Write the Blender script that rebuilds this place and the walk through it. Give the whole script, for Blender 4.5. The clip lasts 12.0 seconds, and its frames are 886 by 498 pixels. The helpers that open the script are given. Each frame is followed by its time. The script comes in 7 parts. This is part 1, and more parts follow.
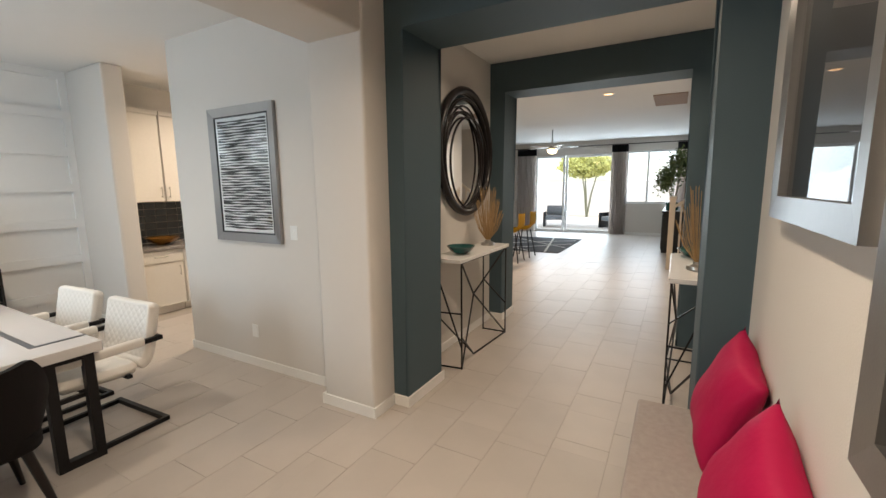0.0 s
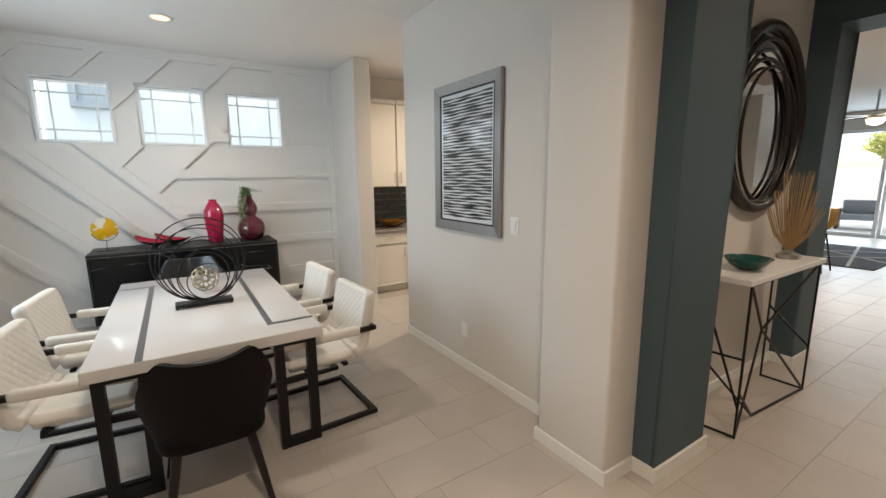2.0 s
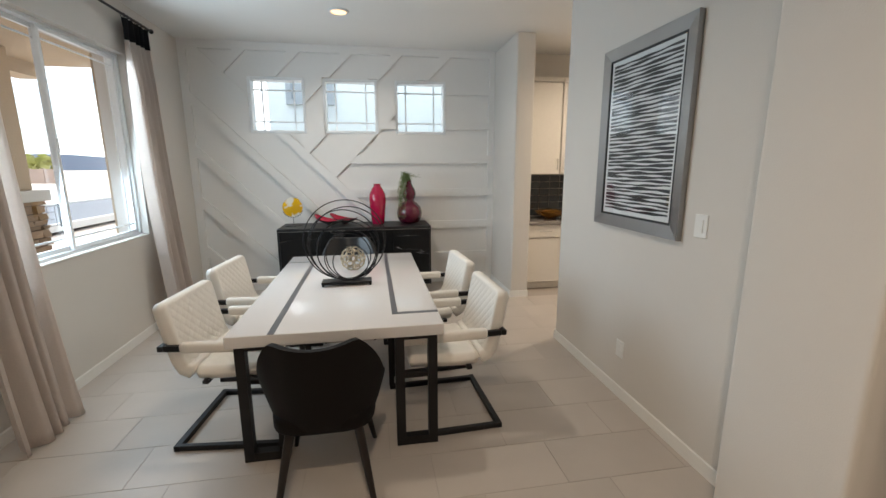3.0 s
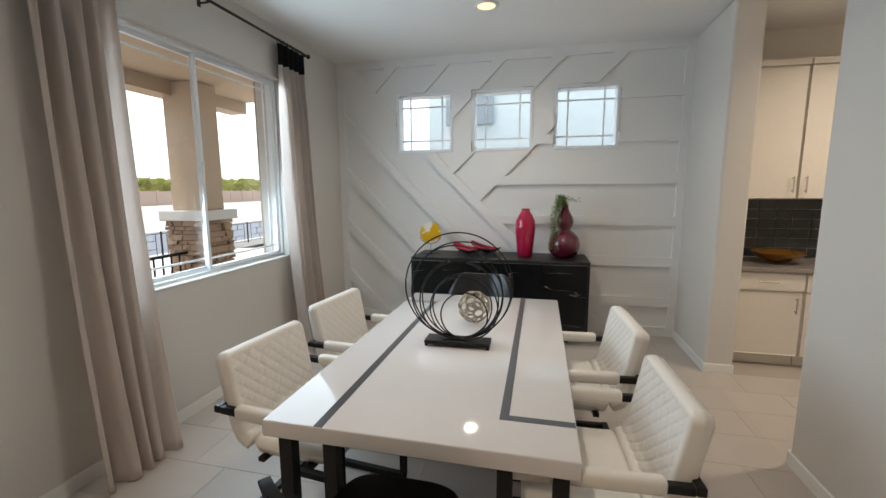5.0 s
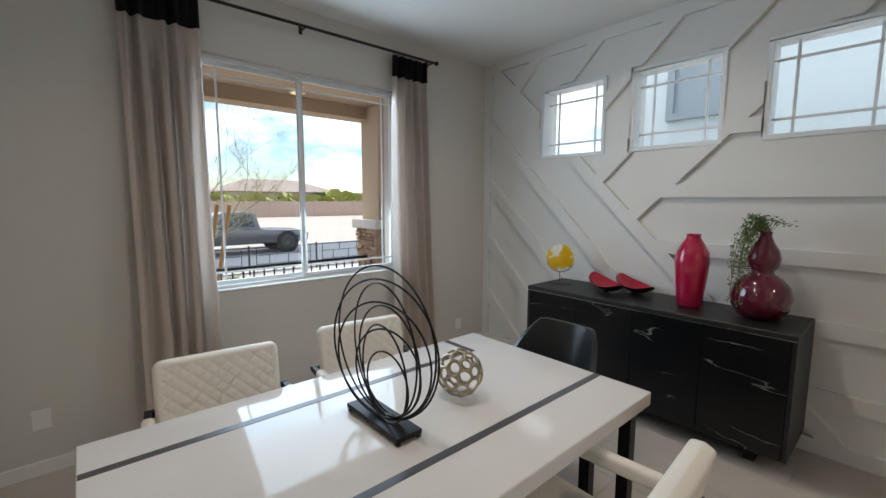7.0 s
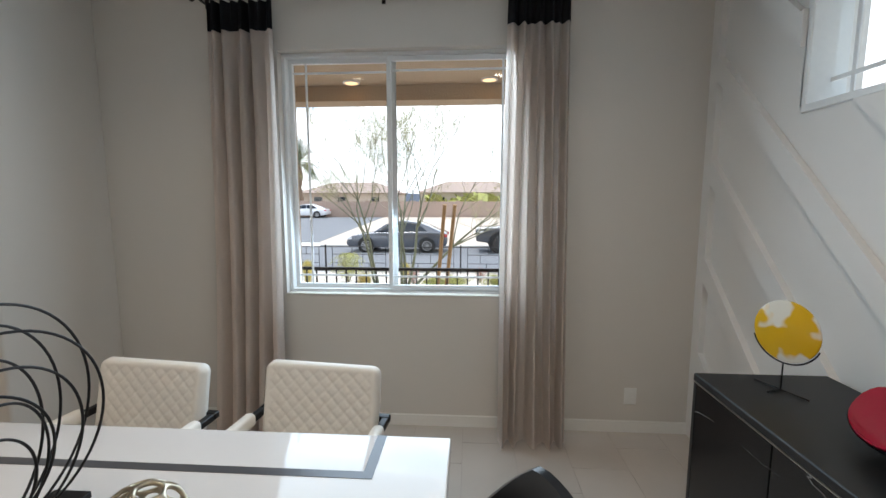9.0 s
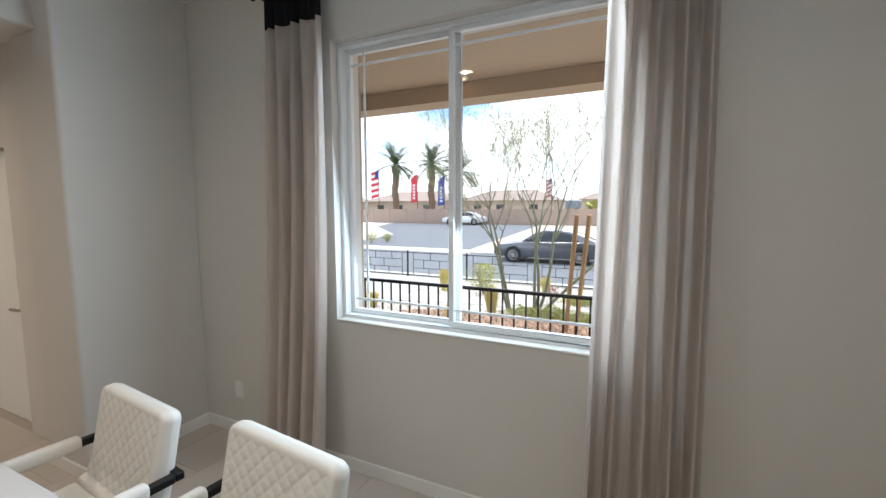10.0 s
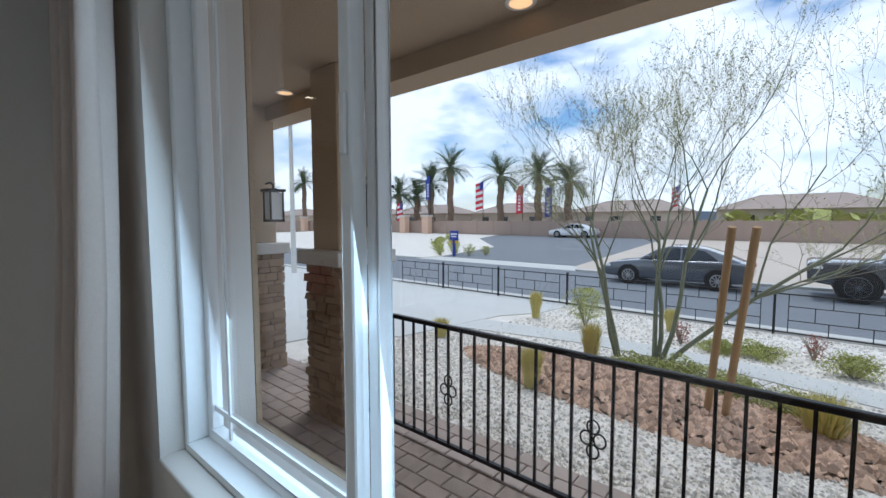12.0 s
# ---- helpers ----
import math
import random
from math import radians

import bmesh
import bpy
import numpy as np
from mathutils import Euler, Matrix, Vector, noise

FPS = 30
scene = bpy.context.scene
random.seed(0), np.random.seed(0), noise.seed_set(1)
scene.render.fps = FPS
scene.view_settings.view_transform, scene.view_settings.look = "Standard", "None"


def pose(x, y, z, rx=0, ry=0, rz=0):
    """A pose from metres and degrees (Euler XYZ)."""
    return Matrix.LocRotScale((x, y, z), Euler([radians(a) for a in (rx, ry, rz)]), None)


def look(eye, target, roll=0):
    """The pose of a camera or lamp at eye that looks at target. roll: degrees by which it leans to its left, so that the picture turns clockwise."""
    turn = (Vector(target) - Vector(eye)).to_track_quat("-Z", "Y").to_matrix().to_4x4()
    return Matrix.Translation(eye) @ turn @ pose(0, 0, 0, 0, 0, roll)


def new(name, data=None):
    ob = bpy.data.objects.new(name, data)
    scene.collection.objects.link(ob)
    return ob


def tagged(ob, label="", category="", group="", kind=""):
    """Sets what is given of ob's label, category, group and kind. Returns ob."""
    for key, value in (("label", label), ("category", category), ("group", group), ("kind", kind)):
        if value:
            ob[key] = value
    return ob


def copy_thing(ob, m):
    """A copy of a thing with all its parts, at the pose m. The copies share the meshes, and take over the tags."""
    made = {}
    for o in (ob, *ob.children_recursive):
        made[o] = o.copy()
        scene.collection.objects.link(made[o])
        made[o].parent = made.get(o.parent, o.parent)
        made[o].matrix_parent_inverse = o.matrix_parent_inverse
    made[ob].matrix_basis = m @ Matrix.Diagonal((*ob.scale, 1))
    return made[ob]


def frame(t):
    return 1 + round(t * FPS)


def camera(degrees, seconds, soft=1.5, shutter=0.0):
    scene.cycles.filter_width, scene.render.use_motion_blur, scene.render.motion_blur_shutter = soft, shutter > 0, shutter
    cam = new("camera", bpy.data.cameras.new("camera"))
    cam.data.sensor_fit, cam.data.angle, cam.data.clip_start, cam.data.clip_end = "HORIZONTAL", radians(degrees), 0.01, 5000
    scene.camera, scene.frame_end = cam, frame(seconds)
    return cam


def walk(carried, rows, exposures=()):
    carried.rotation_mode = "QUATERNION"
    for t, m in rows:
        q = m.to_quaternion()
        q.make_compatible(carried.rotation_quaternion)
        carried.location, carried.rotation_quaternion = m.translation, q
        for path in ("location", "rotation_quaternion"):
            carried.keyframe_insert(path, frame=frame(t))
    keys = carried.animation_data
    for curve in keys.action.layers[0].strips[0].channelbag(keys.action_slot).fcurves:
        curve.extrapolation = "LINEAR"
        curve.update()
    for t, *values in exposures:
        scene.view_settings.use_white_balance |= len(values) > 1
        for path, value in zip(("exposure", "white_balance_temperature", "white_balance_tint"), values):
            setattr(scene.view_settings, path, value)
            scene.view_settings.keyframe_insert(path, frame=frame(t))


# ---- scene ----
cam = camera(93.5, 12.0)
PATH = [
    (0, (1.252, 1.44, 1.649), (0.289, 3.167, 1.354), -0.6),
    (0.5, (1.021, 1.503, 1.659), (0.025, 3.213, 1.366), -0.5),
    (1, (0.827, 1.554, 1.641), (-0.271, 3.199, 1.343), -0.6),
    (1.5, (0.731, 1.724, 1.618), (-0.631, 3.156, 1.309), -0.5),
    (2, (0.653, 1.877, 1.623), (-1.008, 2.938, 1.281), -0.5),
    (2.5, (0.459, 2.016, 1.607), (-1.393, 2.677, 1.243), -0.3),
    (3, (0.369, 2.185, 1.585), (-1.566, 2.511, 1.199), -0.2),
    (3.5, (0.257, 2.243, 1.587), (-1.704, 2.315, 1.201), -0.1),
    (3.7, (0.139, 2.227, 1.586), (-1.821, 2.183, 1.191), -0.0),
    (5.5, (-0.808, 2.58, 1.585), (-2.706, 1.991, 1.364), -0.3),
    (6, (-1.16, 2.859, 1.554), (-2.973, 2.037, 1.364), -0.2),
    (6.5, (-1.387, 3.187, 1.568), (-2.998, 2.021, 1.359), 0.1),
    (7, (-1.804, 3.275, 1.6), (-3.108, 1.776, 1.371), 0.2),
    (7.2, (-1.984, 3.293, 1.589), (-3.14, 1.677, 1.36), 0.1),
    (8.8, (-3.593, 2.945, 1.599), (-3.616, 0.96, 1.359), -0.1),
    (9, (-3.739, 2.841, 1.605), (-3.615, 0.859, 1.374), -0.0),
    (9.5, (-3.992, 2.502, 1.615), (-3.455, 0.589, 1.39), -0.2),
    (10, (-4.124, 2.002, 1.632), (-3.268, 0.205, 1.436), -0.1),
    (10.5, (-4.131, 1.408, 1.62), (-3.073, -0.28, 1.44), -0.2),
    (11, (-3.946, 0.932, 1.648), (-2.787, -0.689, 1.485), 0.1),
    (11.5, (-3.829, 0.561, 1.625), (-2.598, -1.007, 1.472), 0.1),
    (12, (-3.747, 0.35, 1.596), (-2.457, -1.173, 1.458), -0.1),
]
walk(cam, [(t, look(eye, target, roll)) for t, eye, target, roll in PATH],
     exposures=[(0, 0.6, 6400, 9), (2.0, 0.45, 6350, 8), (3.5, 0.25, 6300, 8), (5.5, 0.0, 6250, 8), (7.0, -0.22, 6100, 8),
                (9.0, -0.05, 6150, 8), (10.0, 0.05, 6100, 8), (11.0, -0.38, 5700, 8), (12.0, -1.0, 5550, 6)])

# ---- world, sun, lamps ----
world = bpy.data.worlds.new("sky")
scene.world = world
world.use_nodes = True
wn = world.node_tree.nodes
wl = world.node_tree.links
sky = wn.new("ShaderNodeTexSky")
sky.sky_type = "NISHITA"
sky.sun_disc = False
sky.sun_elevation = radians(69)
sky.sun_rotation = radians(153)
wco = wn.new("ShaderNodeTexCoord")
wmap = wn.new("ShaderNodeMapping")
wmap.inputs["Scale"].default_value = (1.0, 1.0, 2.6)
wl.new(wco.outputs["Generated"], wmap.inputs["Vector"])
wnoise = wn.new("ShaderNodeTexNoise")
wnoise.inputs["Scale"].default_value = 2.3
wnoise.inputs["Detail"].default_value = 7
wnoise.inputs["Roughness"].default_value = 0.58
wl.new(wmap.outputs["Vector"], wnoise.inputs["Vector"])
wramp = wn.new("ShaderNodeValToRGB")
wramp.color_ramp.elements[0].position = 0.40
wramp.color_ramp.elements[1].position = 0.54
wl.new(wnoise.outputs["Fac"], wramp.inputs["Fac"])
wmix = wn.new("ShaderNodeMixRGB")
wmix.inputs["Color2"].default_value = (19, 19.4, 20, 1)
wl.new(wramp.outputs["Color"], wmix.inputs["Fac"])
whs = wn.new("ShaderNodeHueSaturation")
whs.inputs["Saturation"].default_value = 1.25
whs.inputs["Value"].default_value = 1.9
wl.new(sky.outputs["Color"], whs.inputs["Color"])
wl.new(whs.outputs["Color"], wmix.inputs["Color1"])
wl.new(wmix.outputs["Color"], wn["Background"].inputs["Color"])
wn["Background"].inputs["Strength"].default_value = 0.12

sun_data = bpy.data.lights.new("sun", "SUN")
sun_data.energy = 2.6
sun_data.angle = radians(12)
sun_data.color = (1.0, 0.95, 0.88)
sun_lamp = new("sun", sun_data)
sun_lamp.matrix_world = look((0, 0, 0), (-0.20, 0.30, -0.93))


def area_lamp(name, eye, target, sx, sy, watts, color=(1, 1, 1), spread=180, shape="RECTANGLE"):
    d = bpy.data.lights.new(name, "AREA")
    d.shape, d.size, d.size_y, d.energy, d.color, d.spread = shape, sx, sy, watts, color, radians(spread)
    ob = new(name, d)
    ob.matrix_world = look(eye, target)
    return ob


DAY = (0.74, 0.88, 1.0)
WARM = (1.0, 0.80, 0.60)
# daylight that the sky sends through the openings
area_lamp("front_window_light", (-3.28, -0.04, 1.77), (-3.28, 3, 1.25), 1.5, 1.5, 33, (0.68, 0.86, 1.0))
area_lamp("slider_light", (-2.0, 16.75, 1.4), (-2.0, 0, 1.0), 2.6, 2.6, 62, DAY)
area_lamp("back_window_light", (0.58, 16.75, 1.9), (0.58, 0, 1.0), 1.5, 1.6, 30, DAY)
# recessed ceiling lamps; foyer, hall, island and pantry ones are unseen, added as fill
CANS_AND_FILL = [  # x, y, z, watts
        (-4.08, 1.93, 3.05, 9), (-2.43, 1.93, 3.05, 9), (0.6, 2.2, 3.05, 25), (0.6, 5.25, 3.05, 14),
        (0.16, 9.1, 3.15, 20), (-2.2, 9.2, 3.15, 30), (-3.75, 5.2, 3.05, 24)]
for cx, cy, cz, cw in CANS_AND_FILL:
    area_lamp("can_or_fill_lamp", (cx, cy, cz - 0.035), (cx, cy, 0), 0.13, 0.13, cw, WARM if cx > -1 or cy > 4 else (1.0, 0.87, 0.72), 150, "DISK")

# ---- materials ----


def mat(name, color, rough=0.6, metal=0.0, var=0.06, scale=6.0, bump=0.0, bscale=60.0, spec=0.5, coat=0.0, rnd=0.0, fine=0.03):
    m = bpy.data.materials.new(name)
    m.use_nodes = True
    nt = m.node_tree
    n, l = nt.nodes, nt.links
    b = n["Principled BSDF"]
    b.inputs["Roughness"].default_value = rough
    b.inputs["Metallic"].default_value = metal
    b.inputs["Specular IOR Level"].default_value = spec
    b.inputs["Coat Weight"].default_value = coat
    b.inputs["Coat Roughness"].default_value = 0.05
    tc = n.new("ShaderNodeTexCoord")
    a = n.new("ShaderNodeTexNoise")
    a.inputs["Scale"].default_value = scale
    a.inputs["Detail"].default_value = 5
    l.new(tc.outputs["Object"], a.inputs["Vector"])
    c = n.new("ShaderNodeTexNoise")
    c.inputs["Scale"].default_value = scale * 11
    c.inputs["Detail"].default_value = 3
    l.new(tc.outputs["Object"], c.inputs["Vector"])
    h = n.new("ShaderNodeHueSaturation")
    h.inputs["Color"].default_value = (*color, 1)
    s1 = n.new("ShaderNodeMath")
    s1.operation = "MULTIPLY_ADD"
    s1.inputs[1].default_value = 2 * var
    s1.inputs[2].default_value = 1.0 - var
    l.new(a.outputs["Fac"], s1.inputs[0])
    s2 = n.new("ShaderNodeMath")
    s2.operation = "MULTIPLY_ADD"
    s2.inputs[1].default_value = 2 * fine
    l.new(c.outputs["Fac"], s2.inputs[0])
    l.new(s1.outputs[0], s2.inputs[2])
    last = s2
    if rnd:
        oi = n.new("ShaderNodeObjectInfo")
        s3 = n.new("ShaderNodeMath")
        s3.operation = "MULTIPLY_ADD"
        s3.inputs[1].default_value = 2 * rnd
        l.new(oi.outputs["Random"], s3.inputs[0])
        l.new(s2.outputs[0], s3.inputs[2])
        last = n.new("ShaderNodeMath")
        last.operation = "SUBTRACT"
        last.inputs[1].default_value = rnd
        l.new(s3.outputs[0], last.inputs[0])
    l.new(last.outputs[0], h.inputs["Value"])
    l.new(h.outputs["Color"], b.inputs["Base Color"])
    if bump:
        d = n.new("ShaderNodeTexNoise")
        d.inputs["Scale"].default_value = bscale
        d.inputs["Detail"].default_value = 4
        l.new(tc.outputs["Object"], d.inputs["Vector"])
        bp = n.new("ShaderNodeBump")
        bp.inputs["Strength"].default_value = bump
        bp.inputs["Distance"].default_value = 0.01
        l.new(d.outputs["Fac"], bp.inputs["Height"])
        l.new(bp.outputs["Normal"], b.inputs["Normal"])
    return m


def glow(name, color, strength):
    m = bpy.data.materials.new(name)
    m.use_nodes = True
    b = m.node_tree.nodes["Principled BSDF"]
    b.inputs["Base Color"].default_value = (*color, 1)
    b.inputs["Emission Color"].default_value = (*color, 1)
    b.inputs["Emission Strength"].default_value = strength
    return m


def glass(name, tint=(1, 1, 1), amount=0.1):
    """Thin pane: clear, with a true Fresnel sheen."""
    m = bpy.data.materials.new(name)
    m.use_nodes = True
    n, l = m.node_tree.nodes, m.node_tree.links
    n.remove(n["Principled BSDF"])
    t = n.new("ShaderNodeBsdfTransparent")
    t.inputs["Color"].default_value = (*tint, 1)
    g = n.new("ShaderNodeBsdfGlossy")
    g.inputs["Roughness"].default_value = 0.01
    f = n.new("ShaderNodeFresnel")
    f.inputs["IOR"].default_value = 1.6
    mx = n.new("ShaderNodeMixShader")
    l.new(f.outputs["Fac"], mx.inputs["Fac"])
    l.new(t.outputs["BSDF"], mx.inputs[1])
    l.new(g.outputs["BSDF"], mx.inputs[2])
    l.new(mx.outputs["Shader"], n["Material Output"].inputs["Surface"])
    return m


def marble(name):
    m = mat(name, (0.006, 0.0065, 0.0075), 0.22, 0, 0.2, 5, spec=0.35)
    n, l = m.node_tree.nodes, m.node_tree.links
    b = n["Principled BSDF"]
    tc = n.new("ShaderNodeTexCoord")
    w = n.new("ShaderNodeTexNoise")
    w.inputs["Scale"].default_value = 1.5
    w.inputs["Detail"].default_value = 6
    w.inputs["Roughness"].default_value = 0.5
    w.inputs["Distortion"].default_value = 0.25
    mp = n.new("ShaderNodeMapping")
    mp.inputs["Rotation"].default_value = (0.5, 0.2, 0.3)
    mp.inputs["Scale"].default_value = (1, 0.55, 2.4)
    l.new(tc.outputs["Object"], mp.inputs["Vector"])
    l.new(mp.outputs["Vector"], w.inputs["Vector"])
    r = n.new("ShaderNodeValToRGB")
    e = r.color_ramp.elements
    e[0].position, e[0].color = 0.4955, (0, 0, 0, 1)
    e[1].position, e[1].color = 0.5, (1, 1, 1, 1)
    x = e.new(0.5045)
    x.color = (0, 0, 0, 1)
    l.new(w.outputs["Fac"], r.inputs["Fac"])
    msk = n.new("ShaderNodeTexNoise")
    msk.inputs["Scale"].default_value = 4.0
    l.new(tc.outputs["Object"], msk.inputs["Vector"])
    mr = n.new("ShaderNodeValToRGB")
    mr.color_ramp.elements[0].position = 0.48
    mr.color_ramp.elements[1].position = 0.68
    l.new(msk.outputs["Fac"], mr.inputs["Fac"])
    mul = n.new("ShaderNodeMath")
    mul.operation = "MULTIPLY"
    l.new(r.outputs["Color"], mul.inputs[0])
    l.new(mr.outputs["Color"], mul.inputs[1])
    mx = n.new("ShaderNodeMixRGB")
    mx.inputs["Color1"].default_value = (0.006, 0.0065, 0.0075, 1)
    mx.inputs["Color2"].default_value = (0.40, 0.385, 0.365, 1)
    l.new(mul.outputs[0], mx.inputs["Fac"])
    l.new(mx.outputs["Color"], b.inputs["Base Color"])
    return m


M = {}
M["wall"] = mat("wall_paint", (0.67, 0.638, 0.595), 0.85, 0, 0.02, 1.2, 0.12, 170, 0.3, fine=0.01)
M["white_wall"] = mat("white_batten_paint", (0.80, 0.79, 0.77), 0.55, 0, 0.015, 1.5, 0.05, 140, 0.4, fine=0.01)
M["ceiling"] = mat("ceiling_paint", (0.80, 0.79, 0.77), 0.9, 0, 0.02, 1, 0.15, 120, 0.2, fine=0.01)
M["teal"] = mat("teal_paint", (0.06, 0.095, 0.112), 0.6, 0, 0.03, 1.5, 0.12, 170, 0.45, fine=0.02)
M["trim"] = mat("trim_paint", (0.80, 0.79, 0.76), 0.45, 0, 0.02, 3)
M["tile"] = mat("porcelain_tile", (0.48, 0.43, 0.385), 0.38, 0, 0.11, 2.6, 0.03, 40, 0.5, rnd=0.035, fine=0.015)
M["grout"] = mat("grout", (0.41, 0.365, 0.325), 0.9, 0, 0.06, 8)
M["vinyl"] = mat("white_vinyl", (0.84, 0.86, 0.87), 0.35, 0, 0.015, 4)
M["glass"] = glass("window_glass")
M["table"] = mat("white_lacquer", (0.70, 0.675, 0.665), 0.06, 0, 0.03, 2.5, spec=0.5, coat=0.0, fine=0.01)
M["inlay"] = mat("grey_inlay", (0.10, 0.10, 0.11), 0.3, 0.3, 0.05, 6)
M["black_metal"] = mat("black_metal", (0.018, 0.017, 0.018), 0.42, 0.6, 0.15, 9)
M["white_leather"] = mat("white_leather", (0.80, 0.76, 0.70), 0.48, 0, 0.03, 5, 0.12, 260, 0.4, fine=0.02)
M["weave"] = mat("grey_woven_seat", (0.45, 0.43, 0.41), 0.85, 0, 0.15, 40, 0.5, 300)
M["dark_leather"] = mat("dark_leather", (0.0065, 0.005, 0.005), 0.6, 0, 0.15, 6, 0.1, 220, 0.12)
M["black_leather"] = mat("black_leather", (0.012, 0.013, 0.015), 0.3, 0, 0.15, 6, 0.06, 220, 0.5)
M["marble"] = marble("black_marble")
M["black_top"] = mat("black_stained_top", (0.009, 0.009, 0.0095), 0.45, 0, 0.15, 7)
M["magenta"] = mat("magenta_glaze", (0.42, 0.006, 0.055), 0.1, 0, 0.12, 4, coat=0.8)
M["burgundy"] = mat("burgundy_glaze", (0.10, 0.003, 0.02), 0.08, 0, 0.2, 5, coat=0.9)
M["red_bowl"] = mat("red_glaze", (0.36, 0.008, 0.036), 0.25, 0, 0.15, 8)
M["bowl_black"] = mat("black_glaze", (0.012, 0.011, 0.012), 0.3, 0, 0.1, 6)
M["leaf"] = mat("green_leaf", (0.13, 0.18, 0.06), 0.55, 0, 0.25, 12, rnd=0.1)
M["brass"] = mat("champagne_metal", (0.40, 0.34, 0.25), 0.3, 1.0, 0.1, 8)
M["curtain"] = mat("linen_curtain", (0.78, 0.70, 0.645), 0.9, 0, 0.05, 8, 0.3, 420, 0.15, fine=0.06)
linen = M["curtain"].node_tree
thin = linen.nodes.new("ShaderNodeBsdfTranslucent")
thin.inputs["Color"].default_value = (0.72, 0.66, 0.60, 1)
both = linen.nodes.new("ShaderNodeMixShader")
both.inputs["Fac"].default_value = 0.18
linen.links.new(linen.nodes["Principled BSDF"].outputs[0], both.inputs[1])
linen.links.new(thin.outputs[0], both.inputs[2])
linen.links.new(both.outputs[0], linen.nodes["Material Output"].inputs["Surface"])
M["curtain_band"] = mat("black_curtain_band", (0.012, 0.012, 0.016), 0.8, 0, 0.2, 12, 0.3, 420)
M["silver"] = mat("brushed_silver", (0.33, 0.325, 0.32), 0.34, 0.9, 0.12, 5, 0.05, 200)
M["paper"] = mat("white_paper", (0.80, 0.80, 0.79), 0.6, 0, 0.02, 3)
M["ink"] = mat("black_ink", (0.015, 0.015, 0.017), 0.5, 0, 0.1, 6)
M["plastic"] = mat("white_plastic", (0.80, 0.80, 0.78), 0.35, 0, 0.01, 5)
M["cab"] = mat("cabinet_paint", (0.74, 0.71, 0.66), 0.45, 0, 0.02, 3)
M["granite"] = mat("grey_granite", (0.22, 0.20, 0.19), 0.2, 0, 0.35, 30, fine=0.2)
M["splash"] = mat("dark_glass_tile", (0.02, 0.026, 0.03), 0.12, 0, 0.2, 6, rnd=0.01)
M["nickel"] = mat("satin_nickel", (0.5, 0.48, 0.45), 0.3, 1.0, 0.05, 8)
M["marble_white"] = mat("white_marble", (0.78, 0.76, 0.74), 0.2, 0, 0.08, 3)
M["mirror"] = mat("mirror_glass", (0.86, 0.87, 0.87), 0.02, 1.0, 0.0, 3, fine=0)
M["dark_frame"] = mat("dark_brown_frame", (0.013, 0.009, 0.008), 0.3, 0.2, 0.2, 8)
M["reed"] = mat("dried_reed", (0.42, 0.27, 0.12), 0.7, 0, 0.2, 15)
M["teal_glass"] = mat("teal_ceramic", (0.015, 0.075, 0.068), 0.15, 0, 0.3, 6)
M["fuchsia"] = mat("fuchsia_satin", (0.40, 0.004, 0.06), 0.6, 0, 0.12, 5, 0.25, 18, 0.25)
M["bench"] = mat("grey_tweed", (0.30, 0.26, 0.24), 0.9, 0, 0.2, 35, 0.5, 240, fine=0.2)
M["stucco"] = mat("tan_stucco", (0.47, 0.365, 0.255), 0.95, 0, 0.05, 3, 0.7, 55, 0.2, fine=0.05)
M["cap"] = mat("cast_concrete", (0.62, 0.60, 0.56), 0.85, 0, 0.07, 5, 0.3, 50)
M["stone"] = mat("ledge_stone", (0.36, 0.25, 0.165), 0.9, 0, 0.2, 9, 0.8, 35, 0.25, rnd=0.22, fine=0.1)
M["mortar"] = mat("stone_mortar", (0.10, 0.075, 0.055), 0.95, 0, 0.1, 10)
M["paver"] = mat("brick_paver", (0.34, 0.27, 0.23), 0.85, 0, 0.12, 8, 0.4, 60, 0.3, rnd=0.1, fine=0.08)
M["asphalt"] = mat("asphalt", (0.165, 0.175, 0.19), 0.9, 0, 0.12, 0.8, 0.3, 90, fine=0.1)
M["concrete"] = mat("pale_concrete", (0.52, 0.51, 0.48), 0.9, 0, 0.06, 1.2, 0.2, 60, fine=0.06)
M["gravel_soil"] = mat("gravel_ground", (0.54, 0.50, 0.45), 0.95, 0, 0.3, 3, 0.9, 45, fine=0.3)
M["gravel"] = mat("gravel_stones", (0.68, 0.63, 0.56), 0.9, 0, 0.3, 9, 0.3, 60, fine=0.1)
M["rubble"] = mat("red_rubble", (0.52, 0.36, 0.26), 0.9, 0, 0.35, 4, 0.5, 40, fine=0.1)
M["desert"] = mat("desert_sand", (0.50, 0.43, 0.36), 0.95, 0, 0.1, 0.15, 0.4, 10, fine=0.08)
M["block"] = mat("block_wall", (0.36, 0.27, 0.22), 0.95, 0, 0.07, 0.6, 0.4, 12, fine=0.05)
M["bark"] = mat("green_bark", (0.17, 0.18, 0.115), 0.8, 0, 0.25, 14)
M["twig"] = mat("grey_twig", (0.30, 0.28, 0.21), 0.85, 0, 0.2, 14)
M["stake"] = mat("pine_stake", (0.36, 0.23, 0.11), 0.8, 0, 0.2, 14)
M["palm_trunk"] = mat("palm_trunk", (0.20, 0.14, 0.095), 0.95, 0, 0.3, 6, 0.8, 18)
M["palm_leaf"] = mat("palm_leaf", (0.085, 0.12, 0.05), 0.6, 0, 0.25, 3)
M["grass"] = mat("dry_grass", (0.60, 0.52, 0.18), 0.8, 0, 0.25, 8)
